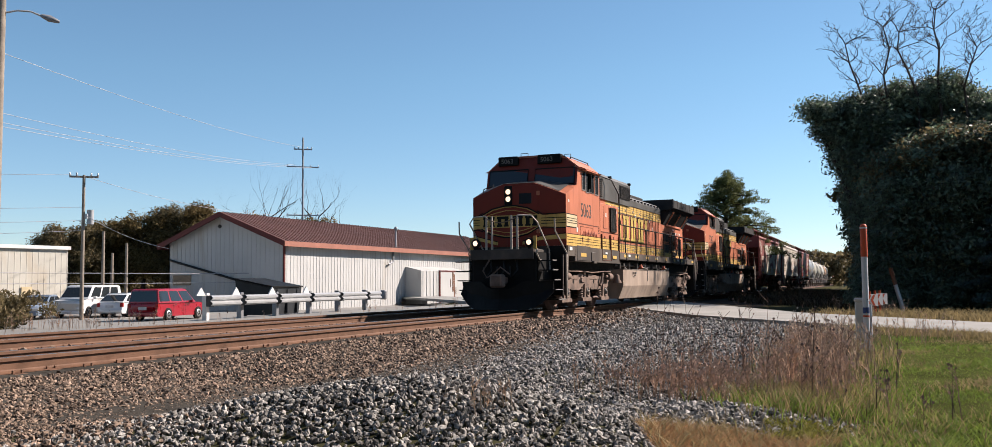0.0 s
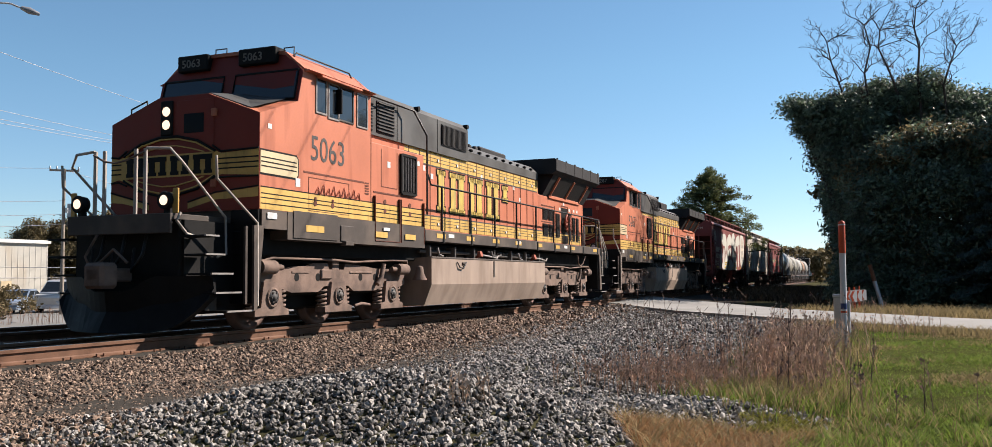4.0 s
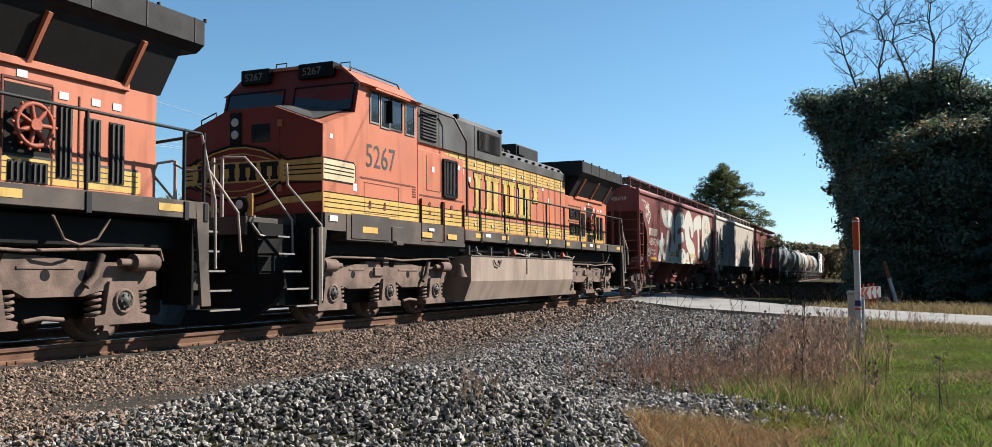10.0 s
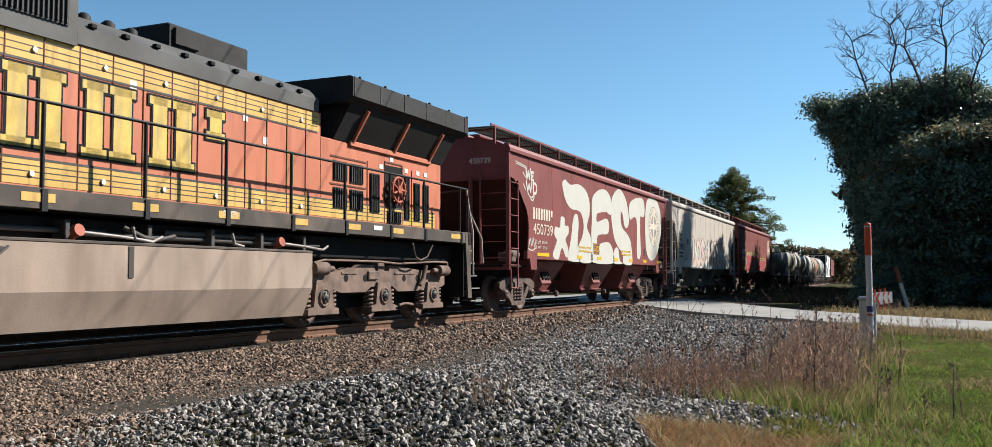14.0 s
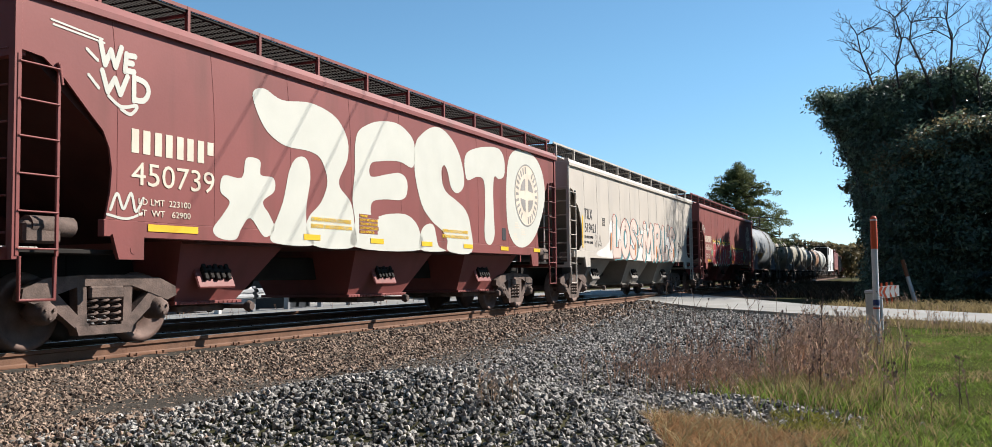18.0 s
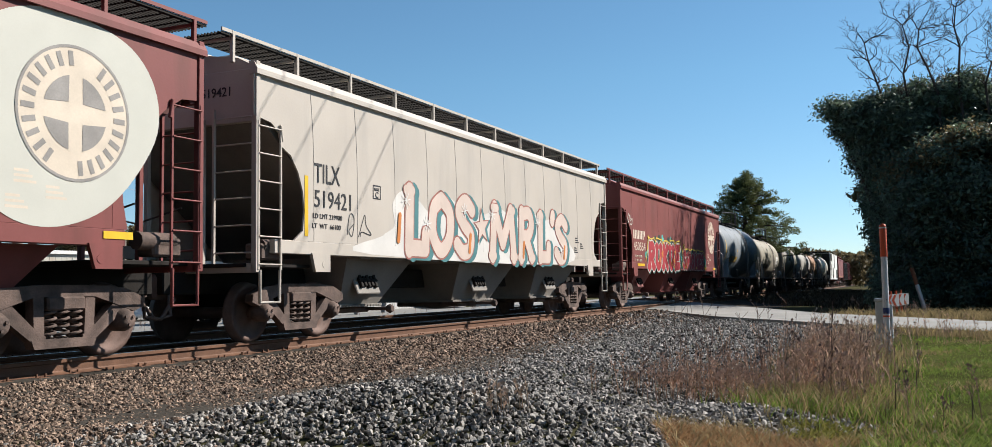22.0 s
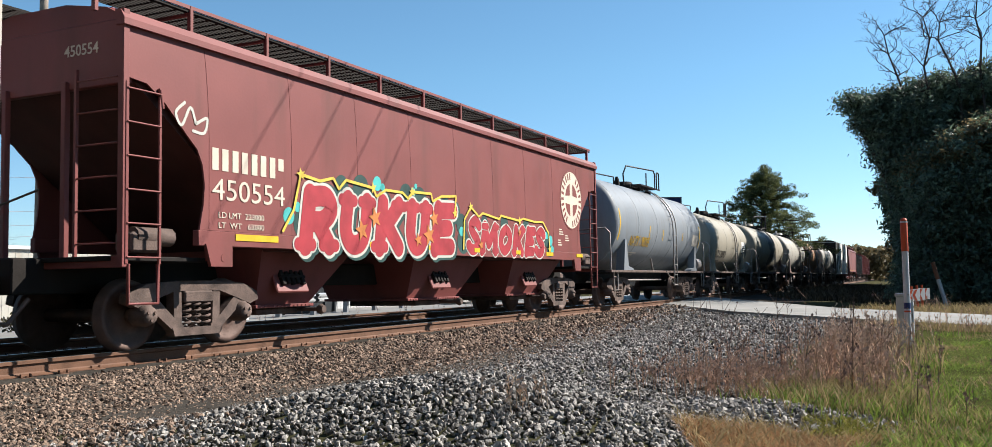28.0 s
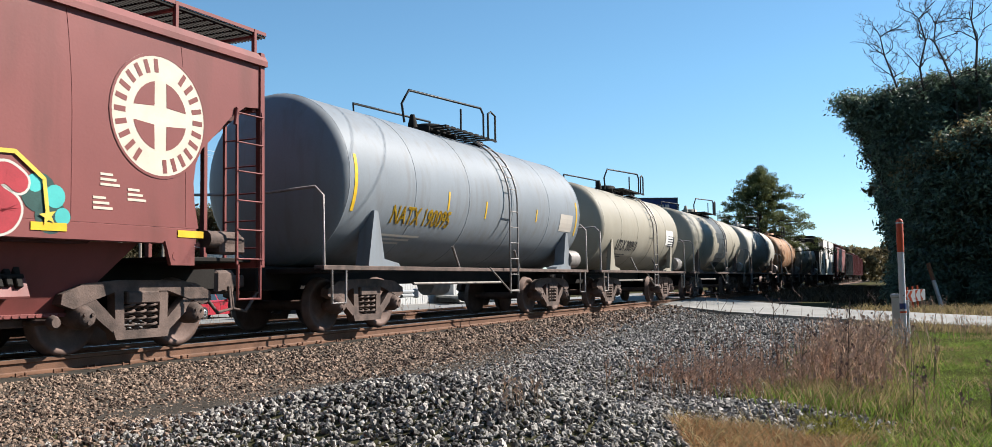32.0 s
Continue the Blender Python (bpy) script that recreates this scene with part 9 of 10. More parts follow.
def build_ballast():
    xs, ys, ss = [], [], []
    for x0, x1, per, size in ((3.5, 9, 1080, 0.0215), (9, 14, 600, 0.026), (14, 20, 290, 0.034), (20, 28, 130, 0.044), (28, 40, 40, 0.055)):
        n = int(per * (x1 - x0) * 9.2)
        x, y = scatter(n, x0, x1, 0.7, 9.9)
        az = np.arctan2(y, x)
        ok = (az < 0.96) & (track_y(0) + 0.5 * BEND * x * x - y > 0.95)
        # kept off the road
        ok &= ~((x > 21) & (y < 0.8 * (x - 26.3) + 2.4))
        ok &= (y > 1.15 + 0.35 * np.sin(x * 1.3)) | (x > 12)
        xs.append(x[ok]), ys.append(y[ok]), ss.append(np.full(ok.sum(), size))
    # between and beyond the rails
    x, y = scatter(17000, 4, 34, 9.7, 16.7)
    az = np.arctan2(y, x)
    ok = az < 1.0
    xs.append(x[ok]), ys.append(y[ok]), ss.append(np.full(ok.sum(), 0.036))
    x, y, size = np.concatenate(xs), np.concatenate(ys), np.concatenate(ss)
    bare = (y < np.minimum(0.255 * x, 2.05 - 0.16 * (x - 6.5)) + 0.08 * np.sin(5 * x)) & (x < 7.5 - 0.2 * y + 0.2 * np.sin(6 * y)) & (rng.uniform(0, 1, len(x)) < 0.95)
    x, y, size = x[~bare], y[~bare], size[~bare]
    size = size * rng.uniform(0.6, 1.35, len(x))
    d = TRACK_Y + 0.5 * BEND * x * x - y
    # a trodden, finer strip runs between the track's shoulder and the fresh stone
    path = np.abs(d - 4.1 - 0.25 * np.sin(x * 0.7)) < 0.38
    keep = ~path | (rng.uniform(0, 1, len(x)) < 0.97)
    size = np.where(path, size * 0.68, size)
    x, y, d, size = x[keep], y[keep], d[keep], size[keep]
    z = ground_z_many(x, y) + size * rng.uniform(-0.1, 0.7, len(x))
    inside = (np.abs(d) < 1.35) | (np.abs(d + 3.85) < 1.35)
    z = np.where(inside, -0.235 + size * 0.3, z)
    grey = d + rng.normal(0, 0.55, len(x)) + 0.10 * (x - 12) > 4.3
    stones("ballast_stones", x[~grey], y[~grey], z[~grey], size[~grey], M_STONEBROWN, "brown weathered crushed stone beside the rails")
    stones("fresh_ballast_stones", x[grey], y[grey], z[grey], size[grey] * 0.9, M_STONEGREY, "heap of fresh grey crushed stone")
    # extra large pieces on the heap
    n = 3200
    x, y = 6.1 + rng.normal(0, 0.9, n), 2.9 + rng.normal(0, 0.95, n)
    ok = (y > np.minimum(0.26 * x, 2.1 - 0.16 * (x - 6.5))) & (np.hypot(x, y) > 4.2)
    x, y = x[ok], y[ok]
    size = rng.uniform(0.015, 0.028, len(x))
    tx, ty = 8.3 + rng.normal(0, 0.28, 1500), 1.45 + rng.normal(0, 0.5, 1500)
    ts = rng.uniform(0.02, 0.038, 1500)
    stones("scattered_stones", tx, ty, ground_z_many(tx, ty) + ts * 0.5, ts, M_STONEGREY, "low tail of grey stones running into the weeds")
    stones("heap_stones", x, y, ground_z_many(x, y) + size * 0.7, size, M_STONEGREY, "larger grey stones on top of the heap")


build_ballast()


def blades(name, x, y, h, w, lean, material, label, category, kink=True):
    """Grass: each blade is two joined quads that bend over."""
    n = len(x)
    z = ground_z_many(x, y) - 0.02
    a = rng.uniform(0, 6.28, n)
    dx, dy = np.cos(a) * lean * h, np.sin(a) * lean * h
    px, py = -np.sin(a) * w, np.cos(a) * w
    b = rng.uniform(0, 6.28, n)
    px, py = np.cos(b) * w, np.sin(b) * w
    P = np.stack([np.stack([x - px, y - py, z], -1), np.stack([x + px, y + py, z], -1),
                  np.stack([x + px * 0.8 + dx * 0.35, y + py * 0.8 + dy * 0.35, z + h * 0.6], -1), np.stack([x - px * 0.8 + dx * 0.35, y - py * 0.8 + dy * 0.35, z + h * 0.6], -1),
                  np.stack([x + px * 0.1 + dx, y + py * 0.1 + dy, z + h], -1), np.stack([x - px * 0.1 + dx, y - py * 0.1 + dy, z + h], -1)], 1).reshape(-1, 3)
    F = (np.array([(0, 1, 2, 3), (3, 2, 4, 5)])[None] + 6 * np.arange(n)[:, None, None]).reshape(-1, 4)
    return tagged(new(name, big_mesh(name, P, F, material)), label, category, kind="stuff")


def build_grass():
    # lawn on the far right, reaching to the road
    x, y = 5.5 + 20.5 * rng.uniform(0, 1, 330000) ** 2.1, rng.uniform(-8, 1.4, 330000)
    edge = np.where(x < 8.3, 0.62, 0.75 - 0.05 * (x - 8)) + 0.2 * np.sin(x * 0.9)
    ok = (y < edge) & (np.arctan2(y, x) > -0.35) & ~((x > 22.6) & (y > -0.95 * (25.6 - x) - 1.5 - 30 * (x < 20))) 
    ok &= 0.72 * (x - 29.05) - 0.7 * (y - 1.85) < -2.4
    ok &= rng.uniform(0, 1, len(x)) < np.clip(1.6 - x / 22, 0.35, 1)
    x, y = x[ok], y[ok]
    patch = np.sin(x * 0.8 + 1.0) * np.sin(y * 1.1 + 0.4) + 0.4 * np.sin(x * 2.3 + y * 1.7)
    dry = patch + rng.normal(0, 0.35, len(x)) > 0.55
    dry |= (rng.uniform(0, 1, len(x)) < np.clip((y + 0.1) / 1.2, 0, 0.5)) & (x < 11)
    h = rng.uniform(0.025, 0.065, len(x)) * (1.0 + 0.25 * np.sin(x * 1.9 + 2.0 * np.sin(y * 1.3)))
    blades("lawn_grass", x[~dry], y[~dry], h[~dry], 0.0035 + 0.0004 * x[~dry], 0.6, M_GRASS, "short green lawn grass", "grass")
    blades("dry_lawn_grass", x[dry], y[dry], h[dry] * 1.2, 0.0035 + 0.0004 * x[dry], 0.7, M_STRAW, "straw-coloured patches in the lawn", "grass")
    # flattened dry grass in front
    x, y = scatter(24000, 5.2, 8.5, 0.3, 2.1)
    ok = (y < np.minimum(0.255 * x, 2.0 - 0.16 * (x - 6.5)) + 0.08 * np.sin(5 * x)) & (y > 0.5 + 0.10 * np.sin(3 * x)) & (x > 5.4 + 0.3 * y) & (x < 7.6 - 0.25 * y + 0.2 * np.sin(6 * y))
    x, y = x[ok], y[ok]
    blades("flattened_grass", x, y, rng.uniform(0.04, 0.12, len(x)), 0.0032, 1.0, M_STRAWFLAT, "flattened red-brown dead grass", "grass")
    k = rng.integers(0, len(x), 900)
    blades("dead_grass_stems", x[k], y[k], rng.uniform(0.09, 0.2, len(k)), 0.004, 1.1, M_STRAW, "pale curled stems on the dead grass", "grass")
    # tussocks along the near edge of the lawn and at the foot of the weeds
    r2 = np.random.default_rng(77)
    cx, cy = r2.uniform(6.2, 9.4, 150), r2.uniform(-2.6, 0.55, 150)
    i = r2.integers(0, 150, 9000)
    x, y = cx[i] + r2.normal(0, 0.07, 9000), cy[i] + r2.normal(0, 0.07, 9000)
    pale = r2.uniform(0, 1, 9000) < 0.3
    blades("lawn_tussocks", x[~pale], y[~pale], r2.uniform(0.06, 0.17, (~pale).sum()), 0.005, 0.7, M_GRASS, "longer green tussocks in the lawn", "grass")
    blades("dry_tussocks", x[pale], y[pale], r2.uniform(0.07, 0.2, pale.sum()), 0.004, 0.7, M_STRAW, "dry stems among the tussocks", "grass")
    x, y = r2.normal(9.5, 0.55, 5200), r2.normal(0.85, 0.33, 5200)
    tan = r2.uniform(0, 1, 5200) < 0.55
    blades("weed_foot_grass", x[~tan], y[~tan], r2.uniform(0.08, 0.27, (~tan).sum()), 0.006, 0.6, M_GRASS, "olive undergrowth at the foot of the weeds", "weeds")
    blades("weed_foot_straw", x[tan], y[tan], r2.uniform(0.1, 0.32, tan.sum()), 0.005, 0.5, M_STRAW, "dry undergrowth at the foot of the weeds", "weeds")
    k = r2.integers(0, 3, 2400)
    x, y = np.array((8.65, 7.65, 8.0))[k] + r2.normal(0, 0.1, 2400), np.array((1.08, 0.72, 0.78))[k] + r2.normal(0, 0.13, 2400)
    blades("moss_clump", x, y, r2.uniform(0.03, 0.1, 2400), 0.008, 0.9, M_MOSS, "bright yellow-green mossy clumps among the stone", "weeds")
    # tufts among the weeds
    x, y = scatter(15000, 9.0, 21, -0.8, 3.2)
    c = np.exp(-((x - 14.5) / 4.0) ** 2 - ((y - 0.9 - 0.03 * (x - 12)) / 0.6) ** 2)
    ok = rng.uniform(0, 1, len(x)) < c
    x, y = x[ok], y[ok]
    olive = rng.uniform(0, 1, len(x)) < np.clip(0.75 - 0.16 * (x - 10.5), 0.1, 0.75)
    blades("weed_tufts", x[~olive], y[~olive], rng.uniform(0.10, 0.36, (~olive).sum()), 0.0045, 0.5, M_STRAW, "dry brown tufts among the weeds", "weeds")
    blades("olive_tufts", x[olive], y[olive], rng.uniform(0.08, 0.26, olive.sum()), 0.006, 0.6, M_GRASS, "yellow-green tufts at the foot of the weeds", "weeds")
    x, y = scatter(1700, 8.4, 10.5, 0.3, 1.3)
    ok = rng.uniform(0, 1, len(x)) < 0.5 + 0.5 * np.sin(x * 4) * np.cos(y * 5)
    x, y = x[ok], y[ok]
    blades("green_tufts", x, y, rng.uniform(0.05, 0.16, len(x)), 0.006, 0.7, M_GRASS, "green tufts at the edge of the stone", "grass")
    # dry fringe along the near edge of the road
    u, o = rng.uniform(0, 1, 9000), rng.uniform(-3.5, -2.15, 9000)
    x, y = 18.5 + 8.2 * u, -9 + 8.55 * u
    x, y = x + 0.72 * o, y - 0.69 * o
    ok = np.sin(x * 2.1 + y) + rng.normal(0, 0.7, len(x)) > -0.7
    x, y = x[ok], y[ok]
    blades("road_fringe", x, y, rng.uniform(0.06, 0.24, len(x)), 0.009, 0.6, M_STRAW, "dry tan grass along the road's edge", "grass")
    # verge beyond the road and under the trees, and behind the track
    x, y = scatter(14000, 24, 36, -7, 3)
    ok = y < 0.9 * (x - 33.0) - 3.0 + 5.2 * 0 + 4.0
    ok &= y > -7
    ok &= np.abs(0.72 * (x - 29.05) - 0.7 * (y - 1.85)) > 2.4
    x, y = x[ok], y[ok]
    blades("verge_grass", x, y, rng.uniform(0.1, 0.35, len(x)), 0.012, 0.6, M_STRAW, "rough dry grass beside the road", "grass")
    x, y = scatter(16000, 44, 100, 2.0, 11.0)
    ok = (y < TRACK_Y + 0.5 * BEND * x * x - 1.9) & (y > 0.045 * x) & (y < 0.72 * (x - 44) + 3.0)
    ok &= np.sin(x * 0.9 + 2 * np.sin(y * 1.3)) + rng.normal(0, 0.6, len(x)) > -0.3
    x, y = x[ok], y[ok]
    blades("brush", x, y, rng.uniform(0.12, 0.5, len(x)), 0.03, 0.6, M_BRUSH, "dark dry brush beside the track", "brush")
    x, y = scatter(5000, 14, 62, 16.6, 17.9)
    blades("trackside_grass", x, y, rng.uniform(0.05, 0.16, len(x)), 0.012, 0.8, M_STRAW, "dry grass behind the track", "grass")


build_grass()


def weeds(name, n, spots, height, label, material, seed):
    """Dry branching stalks."""
    r = random.Random(seed)
    s = Shape()
    k = 0
    while k < n:
        cx, cy, sx, sy = spots[k % len(spots)]
        x, y = r.gauss(cx, sx), r.gauss(cy, sy)
        k += 1
        h = height * r.uniform(0.45, 1.15)
        z = ground_z(x, y)
        lx, ly = r.uniform(-0.18, 0.18) * h, r.uniform(-0.18, 0.18) * h
        top = (x + lx, y + ly, z + h)
        s.tube([(x, y, z - 0.03), (x + lx * 0.4, y + ly * 0.4, z + h * 0.5), top], [0.0048, 0.0038, 0.002], 3, False)
        for j in range(r.randint(3, 8)):
            t = r.uniform(0.35, 0.97)
            a = r.uniform(0, 6.28)
            L = h * r.uniform(0.08, 0.26) * (1.2 - t * 0.6)
            b = (x + lx * t, y + ly * t, z + h * t)
            e = (b[0] + L * math.cos(a) * 0.7, b[1] + L * math.sin(a) * 0.7, b[2] + L * 0.8)
            s.tube([b, e], [0.0034, 0.0016], 3, False)
            if r.random() < 0.6:
                w = r.uniform(0.008, 0.018)
                s.add([(e[0] - w, e[1], e[2]), (e[0], e[1] - w, e[2] + w), (e[0] + w, e[1], e[2] + 2 * w), (e[0], e[1] + w, e[2] + w)], [(0, 1, 2, 3)])
    me = bpy.data.meshes.new(name)
    me.from_pydata(s.v, [], s.f)
    me.materials.append(material)
    return tagged(new(name, me), label, "weeds", kind="stuff")


M_STALKDARK = mat("dark_weed_stalk", (0.15, 0.092, 0.07), 0.9, var=0.3, scale=5, bump=0.0, rnd=0.4, island=True)
M_STALKTAN = mat("sunbleached_weed_stalk", (0.56, 0.4, 0.28), 0.9, var=0.3, scale=5, bump=0.0, rnd=0.4, island=True)
weeds("dry_weeds", 260, [(11.2, 0.85, 0.8, 0.26), (12.5, 0.9, 1.0, 0.3), (13.4, 1.05, 1.2, 0.36), (15.4, 1.1, 1.3, 0.4), (13.8, 1.5, 1.3, 0.4)], 0.62, "stand of dry reddish-brown weeds", M_STALK, 3)
weeds("bleached_weeds", 130, [(12.6, 0.9, 0.9, 0.3), (14.2, 1.0, 1.0, 0.35), (15.8, 1.1, 1.2, 0.4)], 0.66, "sun-bleached tan weeds among the brown ones", M_STALKTAN, 13)
weeds("low_weeds", 200, [(10.6, 2.3, 0.6, 0.35), (10.9, 1.9, 0.5, 0.3), (12.5, 2.6, 0.9, 0.4), (9.8, 1.5, 0.4, 0.3)], 0.34, "low reddish stubble at the edge of the stone", M_STALK, 14)
weeds("tall_weeds", 46, [(11.0, 2.0, 0.7, 0.5), (10.4, 0.95, 0.6, 0.25), (12.0, 2.4, 0.8, 0.5), (13.0, 1.0, 1.0, 0.3)], 0.95, "a few taller dark weed stalks", M_STALKDARK, 4)
weeds("near_weeds", 170, [(9.4, 0.8, 0.4, 0.22), (10.0, 0.85, 0.5, 0.3), (10.5, 1.2, 0.5, 0.3)], 0.6, "thick brown weeds at the tail of the stone", M_STALK, 23)
weeds("stubble", 130, [(9.8, 1.85, 0.3, 0.2), (9.9, 2.3, 0.35, 0.25), (10.3, 2.7, 0.4, 0.3)], 0.36, "low red-brown stubble behind the stone", M_STALK, 24)
weeds("grass_stalks", 14, [(8.8, -0.2, 0.15, 0.2), (8.9, 0.72, 0.2, 0.2), (11, -0.6, 2.0, 0.6)], 0.5, "thin stalks standing in the lawn", M_STALKDARK, 5)
weeds("roadside_weeds", 150, [(20.3, 0.9, 1.0, 0.4), (20.8, -0.4, 0.8, 0.4), (34.5, 0.6, 1.2, 0.4), (37.0, 0.6, 1.2, 0.5)], 0.5, "dry weeds round the crossing markers", M_STALK, 6)
weeds("heap_weeds", 12, [(5.75, 2.72, 0.10, 0.08), (5.85, 2.5, 0.07, 0.07)], 0.24, "dead brown weeds on the stone heap", M_STALKTAN, 8)
weeds("lot_weeds", 160, [(19.0, 22.0, 1.0, 1.0), (21.0, 21.5, 1.5, 0.5), (30, 16.5, 8, 0.5)], 0.5, "scrubby weeds at the lot's edge", M_STALK, 9)


# ---- trees ----
def leaf_cloud(clumps, per, size, seed, stretch=1.6, flat=0.75):
    """Leaf quads thrown round clump centres (x, y, z, radius)."""
    g = np.random.default_rng(seed)
    c = np.repeat(np.array([k[:3] for k in clumps]), per, 0)
    rad = np.repeat(np.array([k[3] for k in clumps]), per)
    n = len(c)
    d = g.normal(0, 1, (n, 3))
    d /= np.linalg.norm(d, axis=1)[:, None]
    p = c + d * (rad * g.uniform(0.25, 1.0, n) ** 0.6)[:, None] * np.array([1, 1, flat])
    u = g.normal(0, 1, (n, 3))
    u /= np.linalg.norm(u, axis=1)[:, None]
    w = np.cross(u, g.normal(0, 1, (n, 3)))
    w /= np.linalg.norm(w, axis=1)[:, None]
    s = size * g.uniform(0.6, 1.3, n)[:, None]
    u, w = u * s * stretch, w * s
    P = np.stack([p - u, p - w * 0.6, p + u, p + w * 0.6], 1).reshape(-1, 3)
    return P, np.arange(4 * n).reshape(-1, 4)


def branch(s, r, p, d, length, rad, depth, spread=0.6, up=0.25, tips=None, wander=0.16):
    pts, radii = [Vector(p)], [rad]
    q, dd = Vector(p), Vector(d).normalized()
    for i in range(4):
        dd = (dd + Vector((r.gauss(0, wander), r.gauss(0, wander), r.gauss(0, wander * 0.6) + up * 0.12))).normalized()
        q = q + dd * length / 4
        pts.append(q.copy())
        radii.append(rad * (1 - 0.16 * (i + 1)))
    s.tube(pts, radii, 5 if rad > 0.03 else 3, True)
    if tips is not None:
        tips.append(pts[-1])
    if depth <= 0:
        return
    for k in range(r.randint(2, 3) if depth > 1 else 3):
        i = r.randint(2, 4)
        v = Vector((r.gauss(0, 1), r.gauss(0, 1), r.gauss(0, 0.6) + up)).normalized()
        branch(s, r, pts[i], (dd + v * spread * 1.5).normalized(), length * r.uniform(0.55, 0.8), radii[i] * 0.66, depth - 1, spread, up, tips, wander)


def sprays(lobes, density, leaves, size, seed, spread=0.2, stretch=1.7, rough=0.5):
    """Leafy twigs over ragged lobes (x, y, z and three radii): each twig end carries a loose handful of leaves."""
    g = np.random.default_rng(seed)
    centres, outward = [], []
    for k, (cx, cy, cz, rx, ry, rz) in enumerate(lobes):
        n = int(density * 4.2 * (rx * ry + ry * rz + rx * rz))
        d = g.normal(0, 1, (n, 3))
        d /= np.linalg.norm(d, axis=1)[:, None]
        far = np.array([1 + rough * (noise.noise(Vector(q) * 2.1 + Vector((k * 7.3, seed, 0))) + 0.7 * noise.noise(Vector(q) * 5.0 + Vector((0, k * 3.1, seed)))) for q in d])
        far = far + g.normal(0, 0.05, n)
        deep = g.uniform(0, 1, n) < 0.28
        far = np.where(deep, far * g.uniform(0.35, 0.95, n), far)
        centres.append(np.array((cx, cy, cz)) + d * far[:, None] * np.array((rx, ry, rz)))
        outward.append(d)
    c, d = np.repeat(np.concatenate(centres), leaves, 0), np.repeat(np.concatenate(outward), leaves, 0)
    n = len(c)
    p = c + g.normal(0, spread, (n, 3)) * np.array((1, 1, 0.7)) + d * (g.normal(0, spread * 0.9, n))[:, None]
    nrm = d * 0.5 + np.array((0, 0, 0.4)) + g.normal(0, 0.6, (n, 3))
    nrm /= np.linalg.norm(nrm, axis=1)[:, None]
    u = np.cross(nrm, g.normal(0, 1, (n, 3)))
    u /= np.linalg.norm(u, axis=1)[:, None]
    w = np.cross(nrm, u)
    s = size * g.uniform(0.6, 1.35, n)[:, None]
    u, w = u * s * stretch, w * s * 0.62
    P = np.stack([p - u, p - w - u * 0.1, p + u, p + w - u * 0.1], 1).reshape(-1, 3)
    return P, np.arange(4 * n).reshape(-1, 4)


def leafy_tree(label, base, top, lobes, parts, seed, name="tree", group="trees by the road"):
    """A trunk with limbs that reach into each lobe of the crown, and leaves in one or two colours."""
    r = random.Random(seed)
    t = thing(name, label, "tree", group)
    bx, by = base
    s = Shape()
    z0 = ground_z(bx, by)
    mid = lambda u: Vector((bx + (top[0] - bx) * u ** 1.5, by + (top[1] - by) * u ** 1.5, z0 - 0.2 + (top[2] - z0) * u))
    s.tube([tuple(mid(u)) for u in (0, 0.2, 0.45, 0.7, 1.0)], [0.3, 0.25, 0.19, 0.13, 0.05], 8)
    for cx, cy, cz, rx, ry, rz in lobes:
        p = mid(min(0.92, max(0.12, (cz - 1.2 - z0) / (top[2] - z0))))
        e = Vector((cx, cy, cz))
        s.tube([tuple(p), tuple(p.lerp(e, 0.5) + Vector((0, 0, -0.15))), tuple(e)], [0.1, 0.07, 0.03], 5)
        for k in range(3):
            branch(s, r, e, (r.gauss(0, 1), r.gauss(0, 1), r.uniform(0.1, 1)), max(rx, rz) * 0.8, 0.03, 1)
    part("trunk", s, M_BARK, t, "dark trunk and limbs")
    for k, (pick, density, leaves, size, material, pname, plabel) in enumerate(parts):
        P, F = sprays([lobes[i] for i in pick], density, leaves, size, seed * 10 + k)
        part(pname, big_mesh(pname, P, F, material), material, t, plabel)


def bare_tree(points, seed, spread):
    """A leafless tree: a bent stem that forks into crooked, finely divided limbs."""
    r = random.Random(seed)
    t = thing("bare_tree", "leafless tree with twisting bare branches", "tree", "bare trees by the road")
    s = Shape()
    n = len(points)
    s.tube(points, [0.08 - 0.055 * i / (n - 1) for i in range(n)], 7)

    def fork(p, d, length, rad, depth):
        q, dd, pts, radii = Vector(p), Vector(d).normalized(), [Vector(p)], [rad]
        for i in range(4):
            dd = (dd + Vector((r.gauss(0, 0.25), r.gauss(0, 0.34), r.gauss(0, 0.22) + 0.06))).normalized()
            q = q + dd * length / 4
            pts.append(q.copy())
            radii.append(rad * (1 - 0.11 * (i + 1)))
        s.tube(pts, radii, 4 if rad > 0.02 else 3)
        if depth:
            for k in range(3):
                i = (4, 3, 1)[k]
                side = Vector((r.gauss(0, 0.7), r.choice((-1, 1)) * r.uniform(0.5, 1.1), r.uniform(-0.15, 0.7)))
                fork(pts[i], dd * 0.8 + side * 0.9, length * r.uniform(0.5, 0.74), max(0.009, radii[i] * 0.72), depth - 1)
    for i in range(n - 4, n):
        for k in range(3):
            fork(points[i], (r.gauss(0, 0.5), (-1) ** (i + k) * r.uniform(0.4, 1.0), r.uniform(0.35, 1.0)), spread * r.uniform(0.8, 1.3), 0.03, 3)
    part("trunk", s, M_BARK, t, "dark twisting stem and branches")


